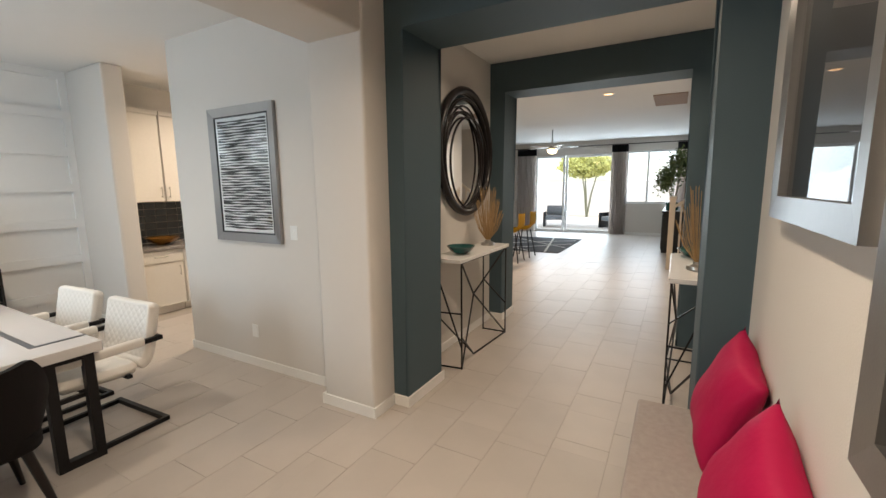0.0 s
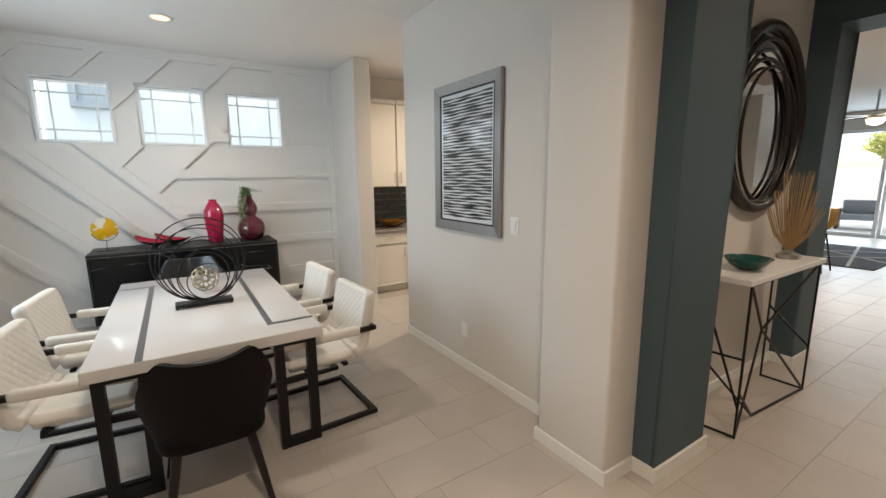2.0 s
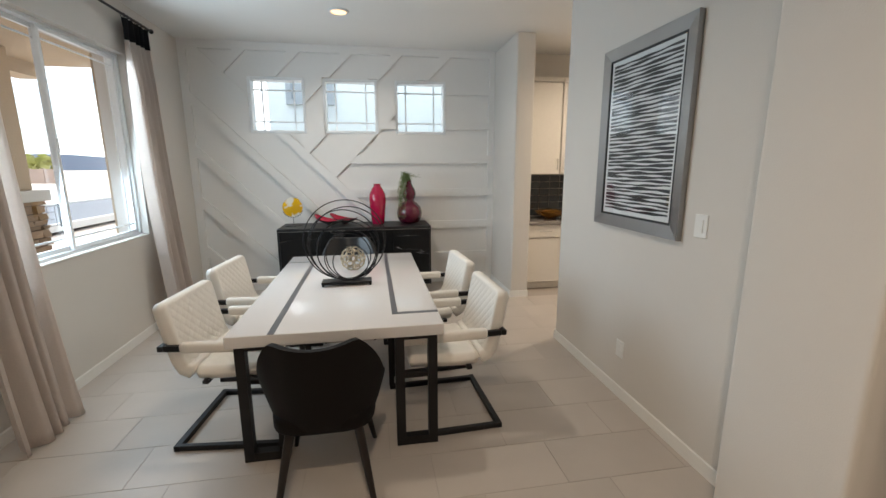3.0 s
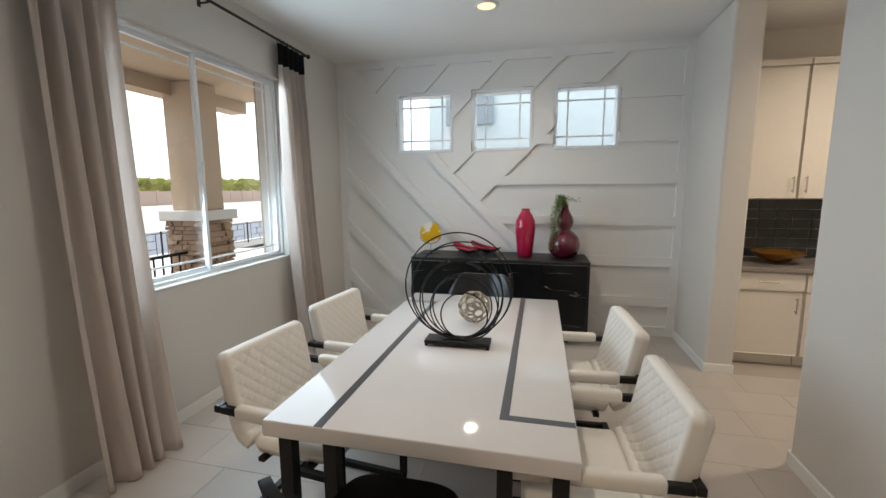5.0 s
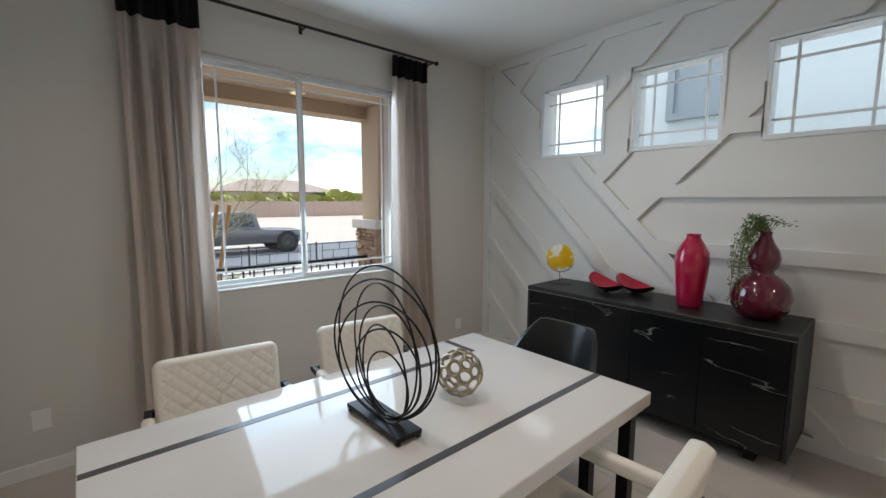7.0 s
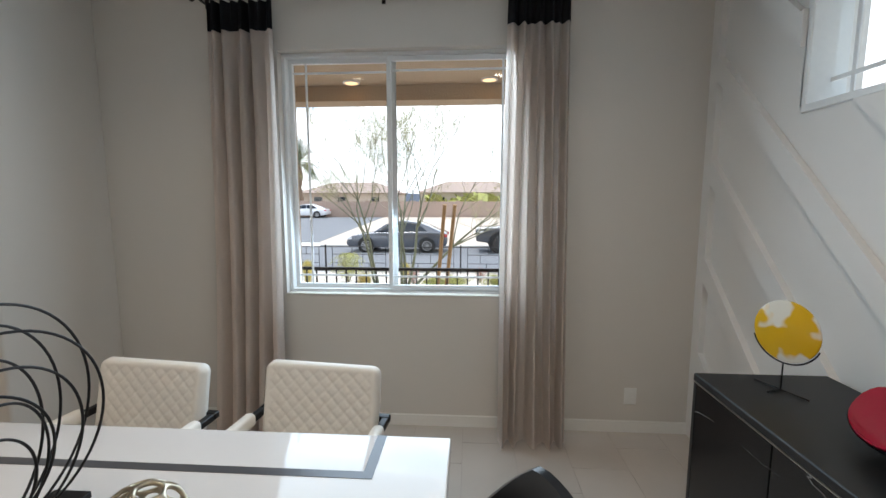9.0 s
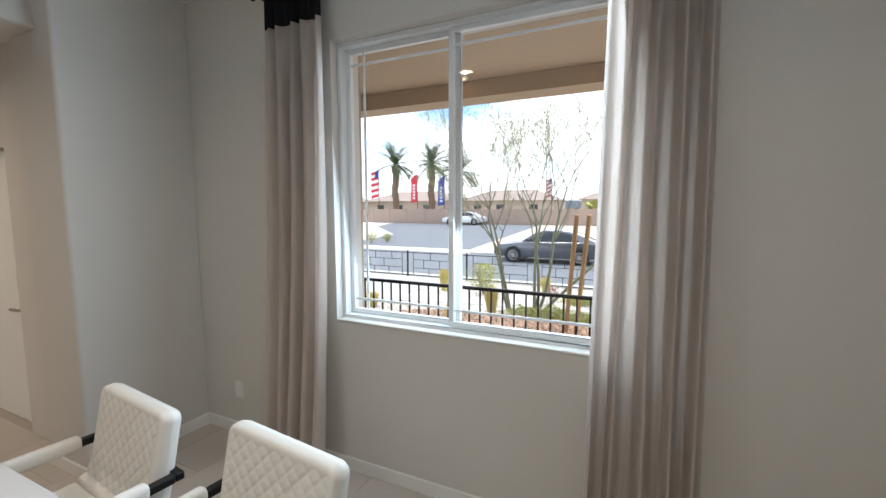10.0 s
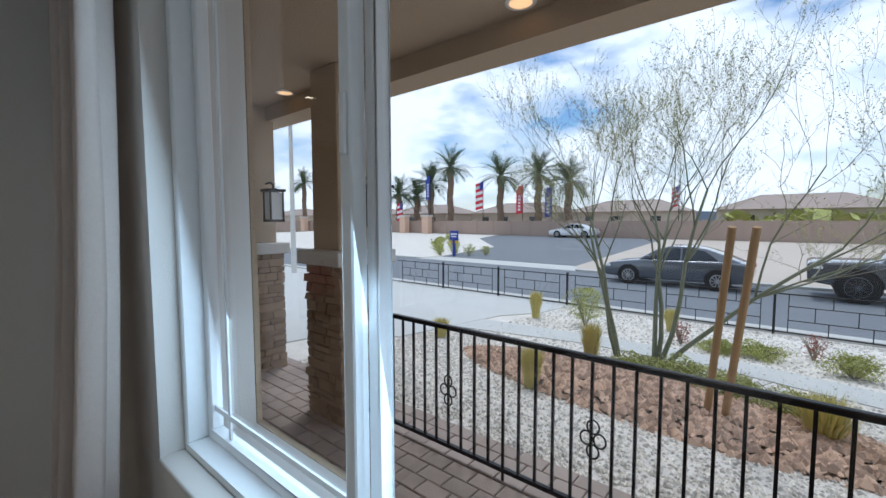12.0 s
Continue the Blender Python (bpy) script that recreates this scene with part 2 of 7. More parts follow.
M["shrub"] = mat("shrub_leaf", (0.42, 0.43, 0.13), 0.7, 0, 0.3, 5)
M["red_shrub"] = mat("red_shrub_leaf", (0.36, 0.13, 0.10), 0.7, 0, 0.3, 5)
M["rubber"] = mat("tyre_rubber", (0.012, 0.012, 0.012), 0.85, 0, 0.1, 8)
M["car_grey"] = mat("grey_car_paint", (0.10, 0.11, 0.13), 0.22, 0.6, 0.05, 3, coat=0.8)
M["car_white"] = mat("white_car_paint", (0.72, 0.73, 0.75), 0.2, 0.1, 0.03, 3, coat=0.8)
M["car_dark"] = mat("black_truck_paint", (0.085, 0.088, 0.095), 0.25, 0.4, 0.05, 3, coat=0.8)
M["car_glass"] = mat("tinted_glass", (0.015, 0.018, 0.02), 0.05, 0.0, 0.02, 3, spec=0.8)
M["tail"] = mat("red_lens", (0.4, 0.01, 0.015), 0.2, 0, 0.05, 6)
M["alloy"] = mat("alloy_wheel", (0.45, 0.45, 0.46), 0.3, 0.9, 0.05, 6)
M["roof"] = mat("clay_roof", (0.34, 0.27, 0.23), 0.9, 0, 0.12, 0.5, fine=0.1)
M["house_far"] = mat("far_stucco", (0.50, 0.42, 0.34), 0.95, 0, 0.06, 0.4)
M["flag_red"] = mat("red_flag", (0.55, 0.03, 0.05), 0.8, 0, 0.1, 2)
M["flag_blue"] = mat("blue_flag", (0.03, 0.05, 0.30), 0.8, 0, 0.1, 2)
M["flag_white"] = mat("white_flag", (0.75, 0.75, 0.75), 0.8, 0, 0.05, 2)
M["siding"] = mat("pale_siding", (0.62, 0.70, 0.70), 0.9, 0, 0.05, 1, 0.3, 40)
M["siding_trim"] = mat("grey_window_trim", (0.30, 0.35, 0.38), 0.7, 0, 0.08, 2)
M["rug"] = mat("charcoal_rug", (0.05, 0.05, 0.055), 0.95, 0, 0.2, 10)
M["rug_line"] = mat("rug_ivory_line", (0.55, 0.53, 0.5), 0.95, 0, 0.1, 10)
M["yellow"] = mat("mustard_fabric", (0.55, 0.33, 0.01), 0.7, 0, 0.1, 6)
M["can_glow"] = glow("lamp_glow", (1.0, 0.58, 0.27), 2.0)
M["shade_glow"] = glow("fan_lamp_glow", (1.0, 0.72, 0.42), 4.0)
M["grey_fabric"] = mat("grey_outdoor_fabric", (0.20, 0.22, 0.25), 0.9, 0, 0.1, 6)
M["stand_black"] = mat("black_cabinet", (0.014, 0.014, 0.015), 0.4, 0, 0.1, 6)

# ---- helpers ----


def box(bm, x0, x1, y0, y1, z0, z1):
    v = [bm.verts.new((x, y, z)) for x in (x0, x1) for y in (y0, y1) for z in (z0, z1)]
    for f in ((0, 1, 3, 2), (4, 6, 7, 5), (0, 4, 5, 1), (2, 3, 7, 6), (0, 2, 6, 4), (1, 5, 7, 3)):
        bm.faces.new([v[i] for i in f])


def prism(bm, pts, d):
    """A polygon pushed along the vector d."""
    a = [bm.verts.new(p) for p in pts]
    b = [bm.verts.new(Vector(p) + Vector(d)) for p in pts]
    bm.faces.new(a[::-1])
    bm.faces.new(b)
    for i in range(len(a)):
        j = (i + 1) % len(a)
        bm.faces.new((a[i], a[j], b[j], b[i]))


def tube(bm, pts, r, n=8, closed=False):
    """A round tube along pts; r is one radius or one for each point."""
    pts = [Vector(p) for p in pts]
    k = len(pts)
    rad = r if isinstance(r, (list, tuple)) else [r] * k
    rings, side = [], None
    for i, p in enumerate(pts):
        d = (pts[(i + 1) % k] - pts[i - 1]) if closed else (pts[min(i + 1, k - 1)] - pts[max(i - 1, 0)])
        d.normalize()
        if side is None:
            side = d.orthogonal().normalized()
        side = (side - d * side.dot(d)).normalized()
        up = d.cross(side)
        rings.append([bm.verts.new(p + rad[i] * (math.cos(6.28319 * q / n) * side + math.sin(6.28319 * q / n) * up)) for q in range(n)])
    for i in range(k if closed else k - 1):
        a, b = rings[i], rings[(i + 1) % k]
        for q in range(n):
            bm.faces.new((a[q], a[(q + 1) % n], b[(q + 1) % n], b[q]))
    if not closed:
        bm.faces.new(rings[0][::-1])
        bm.faces.new(rings[-1])


def bar(bm, a, b, w, h=None):
    """A square bar from a to b."""
    a, b = Vector(a), Vector(b)
    h = h or w
    d = (b - a).normalized()
    s = d.cross(Vector((0, 0, 1)))
    s = s.normalized() if s.length > 1e-3 else Vector((1, 0, 0))
    u = s.cross(d).normalized()
    v = [bm.verts.new(p + s * i * w / 2 + u * j * h / 2) for p in (a, b) for i, j in ((-1, -1), (1, -1), (1, 1), (-1, 1))]
    for f in ((0, 1, 2, 3), (7, 6, 5, 4), (0, 4, 5, 1), (1, 5, 6, 2), (2, 6, 7, 3), (3, 7, 4, 0)):
        bm.faces.new([v[i] for i in f])


def lathe(bm, prof, n=28, center=(0, 0, 0)):
    cx, cy, cz = center
    rings = [[bm.verts.new((cx + r * math.cos(6.28319 * q / n), cy + r * math.sin(6.28319 * q / n), cz + z)) for q in range(n)] for r, z in prof]
    for a, b in zip(rings, rings[1:]):
        for q in range(n):
            bm.faces.new((a[q], a[(q + 1) % n], b[(q + 1) % n], b[q]))
    bm.faces.new(rings[0][::-1])
    bm.faces.new(rings[-1])


def disc_y(bm, c, r, d, n=28):
    """A disc with its axis along y."""
    prism(bm, [(c[0] + r * math.cos(6.28319 * q / n), c[1], c[2] + r * math.sin(6.28319 * q / n)) for q in range(n)], (0, d, 0))


def bevel(bm, w, seg=2):
    bmesh.ops.remove_doubles(bm, verts=bm.verts, dist=1e-5)
    bmesh.ops.bevel(bm, geom=[e for e in bm.edges if len(e.link_faces) == 2 and e.calc_face_angle(0) > 0.5], offset=w, segments=seg, affect="EDGES", profile=0.5)


def mesh_of(bm, name, material, smooth=0):
    if len(bm.faces) > 1:
        bmesh.ops.recalc_face_normals(bm, faces=bm.faces)
    me = bpy.data.meshes.new(name)
    bm.to_mesh(me)
    bm.free()
    if smooth:
        for p in me.polygons:
            p.use_smooth = True
        if smooth < 180:
            me.set_sharp_from_angle(angle=radians(smooth))
    me.materials.append(material if not isinstance(material, str) else M[material])
    return me


def origin_of(ob):
    v = Vector((0, 0, 0))
    while ob is not None:
        v = v + ob.location
        ob = ob.parent
    return v


def part(name, bm, material, parent=None, label="", smooth=0, world=True):
    """One mesh under a thing or a part; its bmesh is in world places, or in the thing's own with world=False."""
    if parent is not None and world:
        bmesh.ops.translate(bm, verts=bm.verts, vec=-origin_of(parent))
    ob = new(name, mesh_of(bm, name, material, smooth))
    if parent is not None:
        ob.parent = parent
    return tagged(ob, label)


def thing(name, at, label, category, group=""):
    ob = new(name)
    ob.location = at
    return tagged(ob, label, category, group)


def solid(name, material, label, category, boxes, kind="", group="", bev=0.0, smooth=0):
    """A single mesh out of world boxes."""
    bm = bmesh.new()
    for b in boxes:
        box(bm, *b)
    if bev:
        bevel(bm, bev)
    ob = new(name, mesh_of(bm, name, material, smooth))
    return tagged(ob, label, category, group, kind)


def wall_with_holes(name, axis, c0, c1, u0, u1, z0, z1, holes, material, label):
    """A wall that fills c0..c1 across and u0..u1 along (axis: the way it runs), with rectangular holes (ua, ub, za, zb)."""
    bm = bmesh.new()
    us = sorted({u0, u1, *[h[0] for h in holes], *[h[1] for h in holes]})
    for a, b in zip(us, us[1:]):
        cuts = sorted((h[2], h[3]) for h in holes if h[0] <= a + 1e-6 and h[1] >= b - 1e-6)
        z = z0
        for lo, hi in cuts + [(z1, z1)]:
            if lo > z + 1e-6:
                if axis == "x":
                    box(bm, a, b, c0, c1, z, lo)
                else:
                    box(bm, c0, c1, a, b, z, lo)
            z = max(z, hi)
    bmesh.ops.remove_doubles(bm, verts=bm.verts, dist=1e-5)
    inner = [f for f in bm.faces if any(g is not f and (g.calc_center_median() - f.calc_center_median()).length < 1e-5 for e in f.edges for g in e.link_faces)]
    bmesh.ops.delete(bm, geom=inner, context="FACES_ONLY")
    return tagged(new(name, mesh_of(bm, name, material)), label, "wall", "", "structure")


# ---- structure ----
H = 3.05
WY = 0.015      # inner face of the front window wall
BX = -5.28      # inner face of the batten wall
NY = 3.845      # face of the wall with the striped picture

floor_base = solid("floor", "grout", "pale porcelain tile floor", "floor", [(-5.6, 2.6, -0.1, 17.0, -0.12, -0.0025)], "structure")
solid("ceiling", "ceiling", "smooth white painted ceiling", "ceiling",
      [(-5.5, 2.0, -0.2, 6.5, H, H + 0.2)], "structure")
solid("ceiling_great_room", "ceiling", "smooth white painted ceiling of the great room", "ceiling",
      [(-5.6, 2.6, 6.5, 17.0, 3.15, 3.35)], "structure")
wall_with_holes("wall_south", "x", -0.25, WY, -5.53, -0.58, -0.2, 3.25, [(-4.10, -2.455, 0.950, 2.595)], "wall", "greige painted wall below and beside the front window")
WINS = [(0.745, 1.404), (1.628, 2.290), (2.520, 3.172)]
WZ = (2.008, 2.668)
wall_with_holes("wall_west", "y", BX - 0.25, BX, WY, 4.05, -0.2, 3.25, [(a, b, *WZ) for a, b in WINS], "white_wall", "white painted wall behind the battens")
solid("wall_nook", "wall", "greige painted wall stub beside the pantry opening", "wall", [(BX, -4.38, 3.83, 4.05, -0.1, H)], "structure", bev=0.02)


def rounded_wall(name, x0, x1, y0, y1, z0, z1, label, material="wall", r=0.025):
    bm = bmesh.new()
    box(bm, x0, x1, y0, y1, z0, z1)
    ed = [e for e in bm.edges if abs(e.verts[0].co.z - e.verts[1].co.z) > 0.5]
    bmesh.ops.bevel(bm, geom=ed, offset=r, segments=5, affect="EDGES", profile=0.5)
    return tagged(new(name, mesh_of(bm, name, material, 40)), label, "wall", "", "structure")


rounded_wall("wall_art", -3.12, -0.9, NY, 4.1, -0.1, H, "greige painted wall that carries the striped picture", r=0.02)
rounded_wall("pillar_north", -1.035, -0.553, 3.642, 3.91, -0.1, 3.05, "greige painted pillar with rounded corners", r=0.022)
rounded_wall("pillar_south", -1.19, -0.72, WY - 0.01, 0.787, -0.1, 3.05, "greige painted wall stub beside the foyer", r=0.022)
bm = bmesh.new()
box(bm, -1.03, -0.562, 0.74, 3.75, 2.63, 3.1)
bevel(bm, 0.02, 4)
tagged(new("beam_dining", mesh_of(bm, "beam_dining", "wall", 40)), "greige painted header beam over the dining opening", "beam", "", "structure")
solid("wall_foyer_east", "wall", "warm white painted foyer wall", "wall", [(1.605, 2.05, 0.4, 3.9, -0.1, H)], "structure")
wall_with_holes("wall_foyer_south", "x", 0.42, 0.67, -0.719, 1.605, -0.2, 3.25, [(-0.16, 0.76, -0.2, 2.05)], "wall", "greige painted wall round the front door")
# teal portals
for nm, xl, xr, wl_, wr_, ya, yb, hz in (("portal_near", -0.423, 1.40, -0.9, 2.05, 3.886, 4.41, 2.70), ("portal_far", -0.565, 1.335, -0.95, 2.05, 6.172, 6.58, 2.72)):
    bm = bmesh.new()
    xo = wl_ if nm == "portal_far" else -0.552
    prism(bm, [(xo, ya, 0), (xl, ya, 0), (xl, ya, hz), (xr, ya, hz), (xr, ya, 0), (wr_, ya, 0), (wr_, ya, 3.2), (xo, ya, 3.2)], (0, yb - ya, 0))
    ed = [e for e in bm.edges if all(abs(v.co.x - xl) < 1e-3 or abs(v.co.x - xr) < 1e-3 for v in e.verts) and abs(e.verts[0].co.z - e.verts[1].co.z) > 0.5]
    bmesh.ops.bevel(bm, geom=ed, offset=0.02, segments=4, affect="EDGES", profile=0.5)
    tagged(new(nm, mesh_of(bm, nm, "teal", 40)), "dark teal painted portal of the hallway", "wall", "", "structure")
solid("wall_hall_west", "wall", "warm white painted wall behind the console table", "wall", [(-0.95, -0.73, 4.1, 6.172, -0.1, 3.2)], "structure")
solid("wall_hall_east", "wall", "warm white painted wall behind the console table", "wall", [(1.575, 1.85, 4.41, 6.172, -0.1, 3.2)], "structure")
# great room shell
solid("wall_great_west", "wall", "greige painted wall of the great room", "wall", [(-5.8, -5.6, 6.0, 17.0, -0.1, 3.35)], "structure")
solid("wall_great_east", "wall", "greige painted wall of the great room", "wall", [(1.46, 1.64, 6.49, 9.75, -0.1, 3.2), (2.45, 2.65, 6.4, 11.9, -0.1, 3.35), (1.70, 2.45, 11.7, 17.0, -0.1, 3.35)], "structure")
solid("wall_great_south", "wall", "greige painted wall beside the portal", "wall", [(-5.6, -0.95, 6.3, 6.5, -0.1, 3.35), (2.05, 2.5, 6.3, 6.5, -0.1, 3.35)], "structure")
wall_with_holes("wall_north", "x", 16.6, 16.85, -5.6, 2.45, -0.2, 3.35, [(-3.3, -0.65, -0.2, 2.7), (-0.25, 1.40, 1.03, 2.75)], "wall", "greige painted rear wall with glass doors")
# pantry shell
solid("wall_pantry_west", "wall", "tan painted pantry wall", "wall", [(-5.45, -5.25, 4.05, 6.5, -0.1, H)], "structure")
solid("wall_pantry_east", "wall", "tan painted pantry wall", "wall", [(-3.14, -2.95, 4.1, 6.3, -0.1, H)], "structure")

# baseboards
PW, PE, PY = -1.035, -0.553, 3.642     # pillar between dining room and foyer
BOARDS = [(-5.28, -1.19, WY, WY + 0.014), (BX, BX + 0.014, WY + 0.014, 3.83), (BX + 0.014, -4.38, 3.816, 3.83),
          (-4.38, -4.366, 3.816, 4.05), (-3.12, PW, NY - 0.014, NY), (-3.134, -3.12, NY, 4.1),
          (PW - 0.014, PE + 0.014, PY - 0.014, PY), (PW - 0.014, PW, PY, NY - 0.014), (PE, PE + 0.014, PY, 3.872), (PE, -0.423, 3.872, 3.886),
          (-0.423, -0.409, 3.872, 4.424), (-0.73, -0.716, 4.424, 6.172), (-0.716, -0.565, 6.158, 6.172),
          (-0.565, -0.551, 6.158, 6.58), (1.386, 1.40, 3.872, 4.41), (1.40, 1.591, 3.872, 3.886),
          (1.561, 1.575, 4.41, 6.172), (1.321, 1.335, 6.158, 6.58), (1.591, 1.605, 0.67, 3.872),
          (-1.204, -1.19, WY + 0.014, 0.801), (-1.19, -0.72, 0.787, 0.801), (-0.22, 1.70, 16.586, 16.6), (1.446, 1.46, 6.58, 8.27), (1.446, 1.46, 9.33, 9.75),
          (-5.6, -3.3, 16.586, 16.6)]
nm = "baseboard"
for a, b, c, d in BOARDS:
    bm = bmesh.new()
    box(bm, a, b, c, d, 0.0, 0.085)
    bmesh.ops.bevel(bm, geom=[e for e in bm.edges if min(v.co.z for v in e.verts) > 0.08], offset=0.006, segments=2, affect="EDGES")
    tagged(new(nm, mesh_of(bm, nm, "trim")), "white painted baseboard", "baseboard", "", "structure")

# battens of the feature wall: strips cut to their fields and round the windows


def clip(poly, a, b, c):
    """The part of a convex (y, z) polygon where a*y + b*z <= c."""
    out = []
    for (p, q) in zip(poly, poly[1:] + poly[:1]):
        fp, fq = a * p[0] + b * p[1] - c, a * q[0] + b * q[1] - c
        if fp <= 0:
            out.append(p)
        if fp * fq < 0:
            t = fp / (fp - fq)
            out.append((p[0] + t * (q[0] - p[0]), p[1] + t * (q[1] - p[1])))
    return out


def holed(poly):
    done, todo = [], [poly]
    for (a, b) in WINS:
        a, b, lo, hi = a - 0.004, b + 0.004, WZ[0] - 0.004, WZ[1] + 0.004
        nxt = []
        for p in todo:
            nxt.append(clip(p, 1, 0, a))
            nxt.append(clip(p, -1, 0, -b))
            mid = clip(clip(p, -1, 0, -a), 1, 0, b)
            if mid:
                nxt.append(clip(mid, 0, 1, lo))
                nxt.append(clip(mid, 0, -1, -hi))
        todo = [p for p in nxt if len(p) > 2]
    return todo


BT = 0.036
Y0, Y1, Z0, Z1 = 0.1, 3.755, 0.1, 2.96
FIELD = [(Y0, Z0), (Y1, Z0), (Y1, Z1), (Y0, Z1)]


def batten(cuts, field=FIELD):
    p = list(field)
    for a, b, c in cuts:
        p = clip(p, a, b, c) if p else p
    if len(p) < 3:
        return
    bm = bmesh.new()
    for q in holed(p):
        prism(bm, [(BX, y, z) for y, z in q], (BT, 0, 0))
    if len(bm.faces):
        tagged(new("batten", mesh_of(bm, "batten", "white_wall")), "white painted batten strip", "batten", "", "structure")
    else:
        bm.free()


W2 = 0.145     # strip width measured along y at 45 degrees
SP = 3.045     # spine: y + z
full = [(WY, 0), (3.83, 0), (3.83, H), (WY, H)]
batten([(1, 0, Y0)], full)
batten([(-1, 0, -Y1)], full)
batten([(-1, 0, -Y0), (1, 0, Y1), (0, -1, -Z1)], full)
batten([(-1, 0, -Y0), (1, 0, Y1), (0, 1, Z0)], full)
batten([(1, 1, SP + W2), (-1, -1, -SP)])
for k in (1, 2, 3, 4):
    s = SP - 0.62 * k
    batten([(1, 1, s + W2), (-1, -1, -s)])
L1 = -0.275
batten([(-1, 1, L1 + W2), (1, -1, -L1), (-1, -1, -SP - W2)])
for k in (1, 2, 3, 4):
    s = L1 + 0.62 * k
    batten([(-1, 1, s + W2), (1, -1, -s), (-1, -1, -SP - W2)])
for k in range(6):
    z = 0.325 + 0.436 * k
    batten([(0, 1, z + 0.1), (0, -1, -z), (-1, -1, -SP - W2), (-1, 1, L1)])

# windows


def window_front():
    w = tagged(thing("window_front", (-3.2, -0.1, 0.93), "white vinyl sliding window with slim grilles", "window"), kind="structure")
    x0, x1, z0, z1 = -4.10, -2.455, 0.950, 2.595
    bm = bmesh.new()
    for a in ((x0, x1, z0, z0 + 0.024), (x0, x1, z1 - 0.024, z1), (x0, x0 + 0.024, z0 + 0.024, z1 - 0.024), (x1 - 0.024, x1, z0 + 0.024, z1 - 0.024)):
        box(bm, a[0], a[1], -0.135, -0.045, a[2], a[3])
    bevel(bm, 0.004, 1)
    part("window_frame", bm, "vinyl", w)
    xm = -3.20
    for nm, a, b, y in (("sash", x0 + 0.024, xm + 0.026, -0.085), ("sash", xm - 0.026, x1 - 0.024, -0.118)):
        bm = bmesh.new()
        lo, hi = z0 + 0.024, z1 - 0.024
        t = 0.028
        for q in ((a, b, lo, lo + t), (a, b, hi - t, hi), (a, a + t, lo + t, hi - t), (b - t, b, lo + t, hi - t)):
            box(bm, q[0], q[1], y - 0.014, y + 0.018, q[2], q[3])
        bevel(bm, 0.003, 1)
        s = part("sash", bm, "vinyl", w)
        bm = bmesh.new()
        bm.faces.new([bm.verts.new((x, y, z)) for x, z in ((b - t, lo + t), (a + t, lo + t), (a + t, hi - t), (b - t, hi - t))])
        p = part("pane", bm, "glass", s)
        p.visible_shadow = False
        bm = bmesh.new()
        gx = -3.96 if a < -3.5 else -2.60
        for q in ((a + t, b - t, lo + t + 0.055, lo + t + 0.069), (a + t, b - t, hi - t - 0.069, hi - t - 0.055)):
            box(bm, q[0], q[1], y + 0.003, y + 0.009, q[2], q[3])
        box(bm, gx - 0.007, gx + 0.007, y + 0.0035, y + 0.0085, lo + t, hi - t)
        part("grille", bm, "vinyl", s)
    bm = bmesh.new()
    box(bm, xm + 0.004, xm + 0.018, -0.067, -0.058, 1.70, 1.80)
    bevel(bm, 0.004, 2)
    part("latch", bm, "vinyl", w)


def window_small(a, b, n):
    w = tagged(thing("window_" + str(n), (BX - 0.1, a, WZ[0]), "small white clerestory window with crossed grilles", "window", "clerestory windows"), kind="structure")
    lo, hi = WZ
    bm = bmesh.new()
    t = 0.03
    for q in ((a, b, lo, lo + t), (a, b, hi - t, hi), (a, a + t, lo + t, hi - t), (b - t, b, lo + t, hi - t)):
        box(bm, BX - 0.16, BX + 0.012, q[0], q[1], q[2], q[3])
    bevel(bm, 0.004, 1)
    part("window_frame", bm, "vinyl", w)
    bm = bmesh.new()
    bm.faces.new([bm.verts.new((BX - 0.1, y, z)) for y, z in ((a + t, lo + t), (b - t, lo + t), (b - t, hi - t), (a + t, hi - t))])
    p = part("pane", bm, "glass", w)
    p.visible_shadow = False
    bm = bmesh.new()
    for y in (a + 0.14, b - 0.14):
        box(bm, BX - 0.096, BX - 0.088, y - 0.009, y + 0.009, lo + t, hi - t)
    for z in (lo + 0.14, hi - 0.14):
        box(bm, BX - 0.097, BX - 0.087, a + t, b - t, z - 0.009, z + 0.009)
    part("grille", bm, "vinyl", w)


window_front()
for i, (a, b) in enumerate(WINS):
    window_small(a, b, i + 1)
# soft drywall sill of the front window
bm = bmesh.new()
box(bm, -4.098, -2.457, -0.044, WY + 0.006, 0.939, 0.956)
bevel(bm, 0.006, 3)
tagged(new("trim", mesh_of(bm, "trim", "wall", 40)), "rounded drywall window sill", "sill", "", "structure")


def can_light(x, y, z):
    t = thing("ceiling_light", (x, y, z), "round white recessed ceiling light, switched on, some added for fill", "ceiling light", "recessed lights")
    bm = bmesh.new()
    lathe(bm, [(0.072, -0.001), (0.095, -0.001), (0.098, -0.006), (0.092, -0.012), (0.074, -0.014), (0.072, -0.008)], 28)
    part("trim_ring", bm, "plastic", t, smooth=40, world=False)
    bm = bmesh.new()
    lathe(bm, [(0.071, -0.001), (0.071, -0.008), (0.05, -0.0095)], 28)
    part("lens", bm, "can_glow", t, "glowing warm lens", world=False)
    return t


# a fixture at each lamp above, the unseen added fill lamps too
for c in CANS_AND_FILL:
    can_light(*c[:3])
for px, py in ((-3.95, -1.95), (-2.40, -1.98), (0.38, -1.98)):
    can_light(px, py, 2.93)

# ---- dining room ----


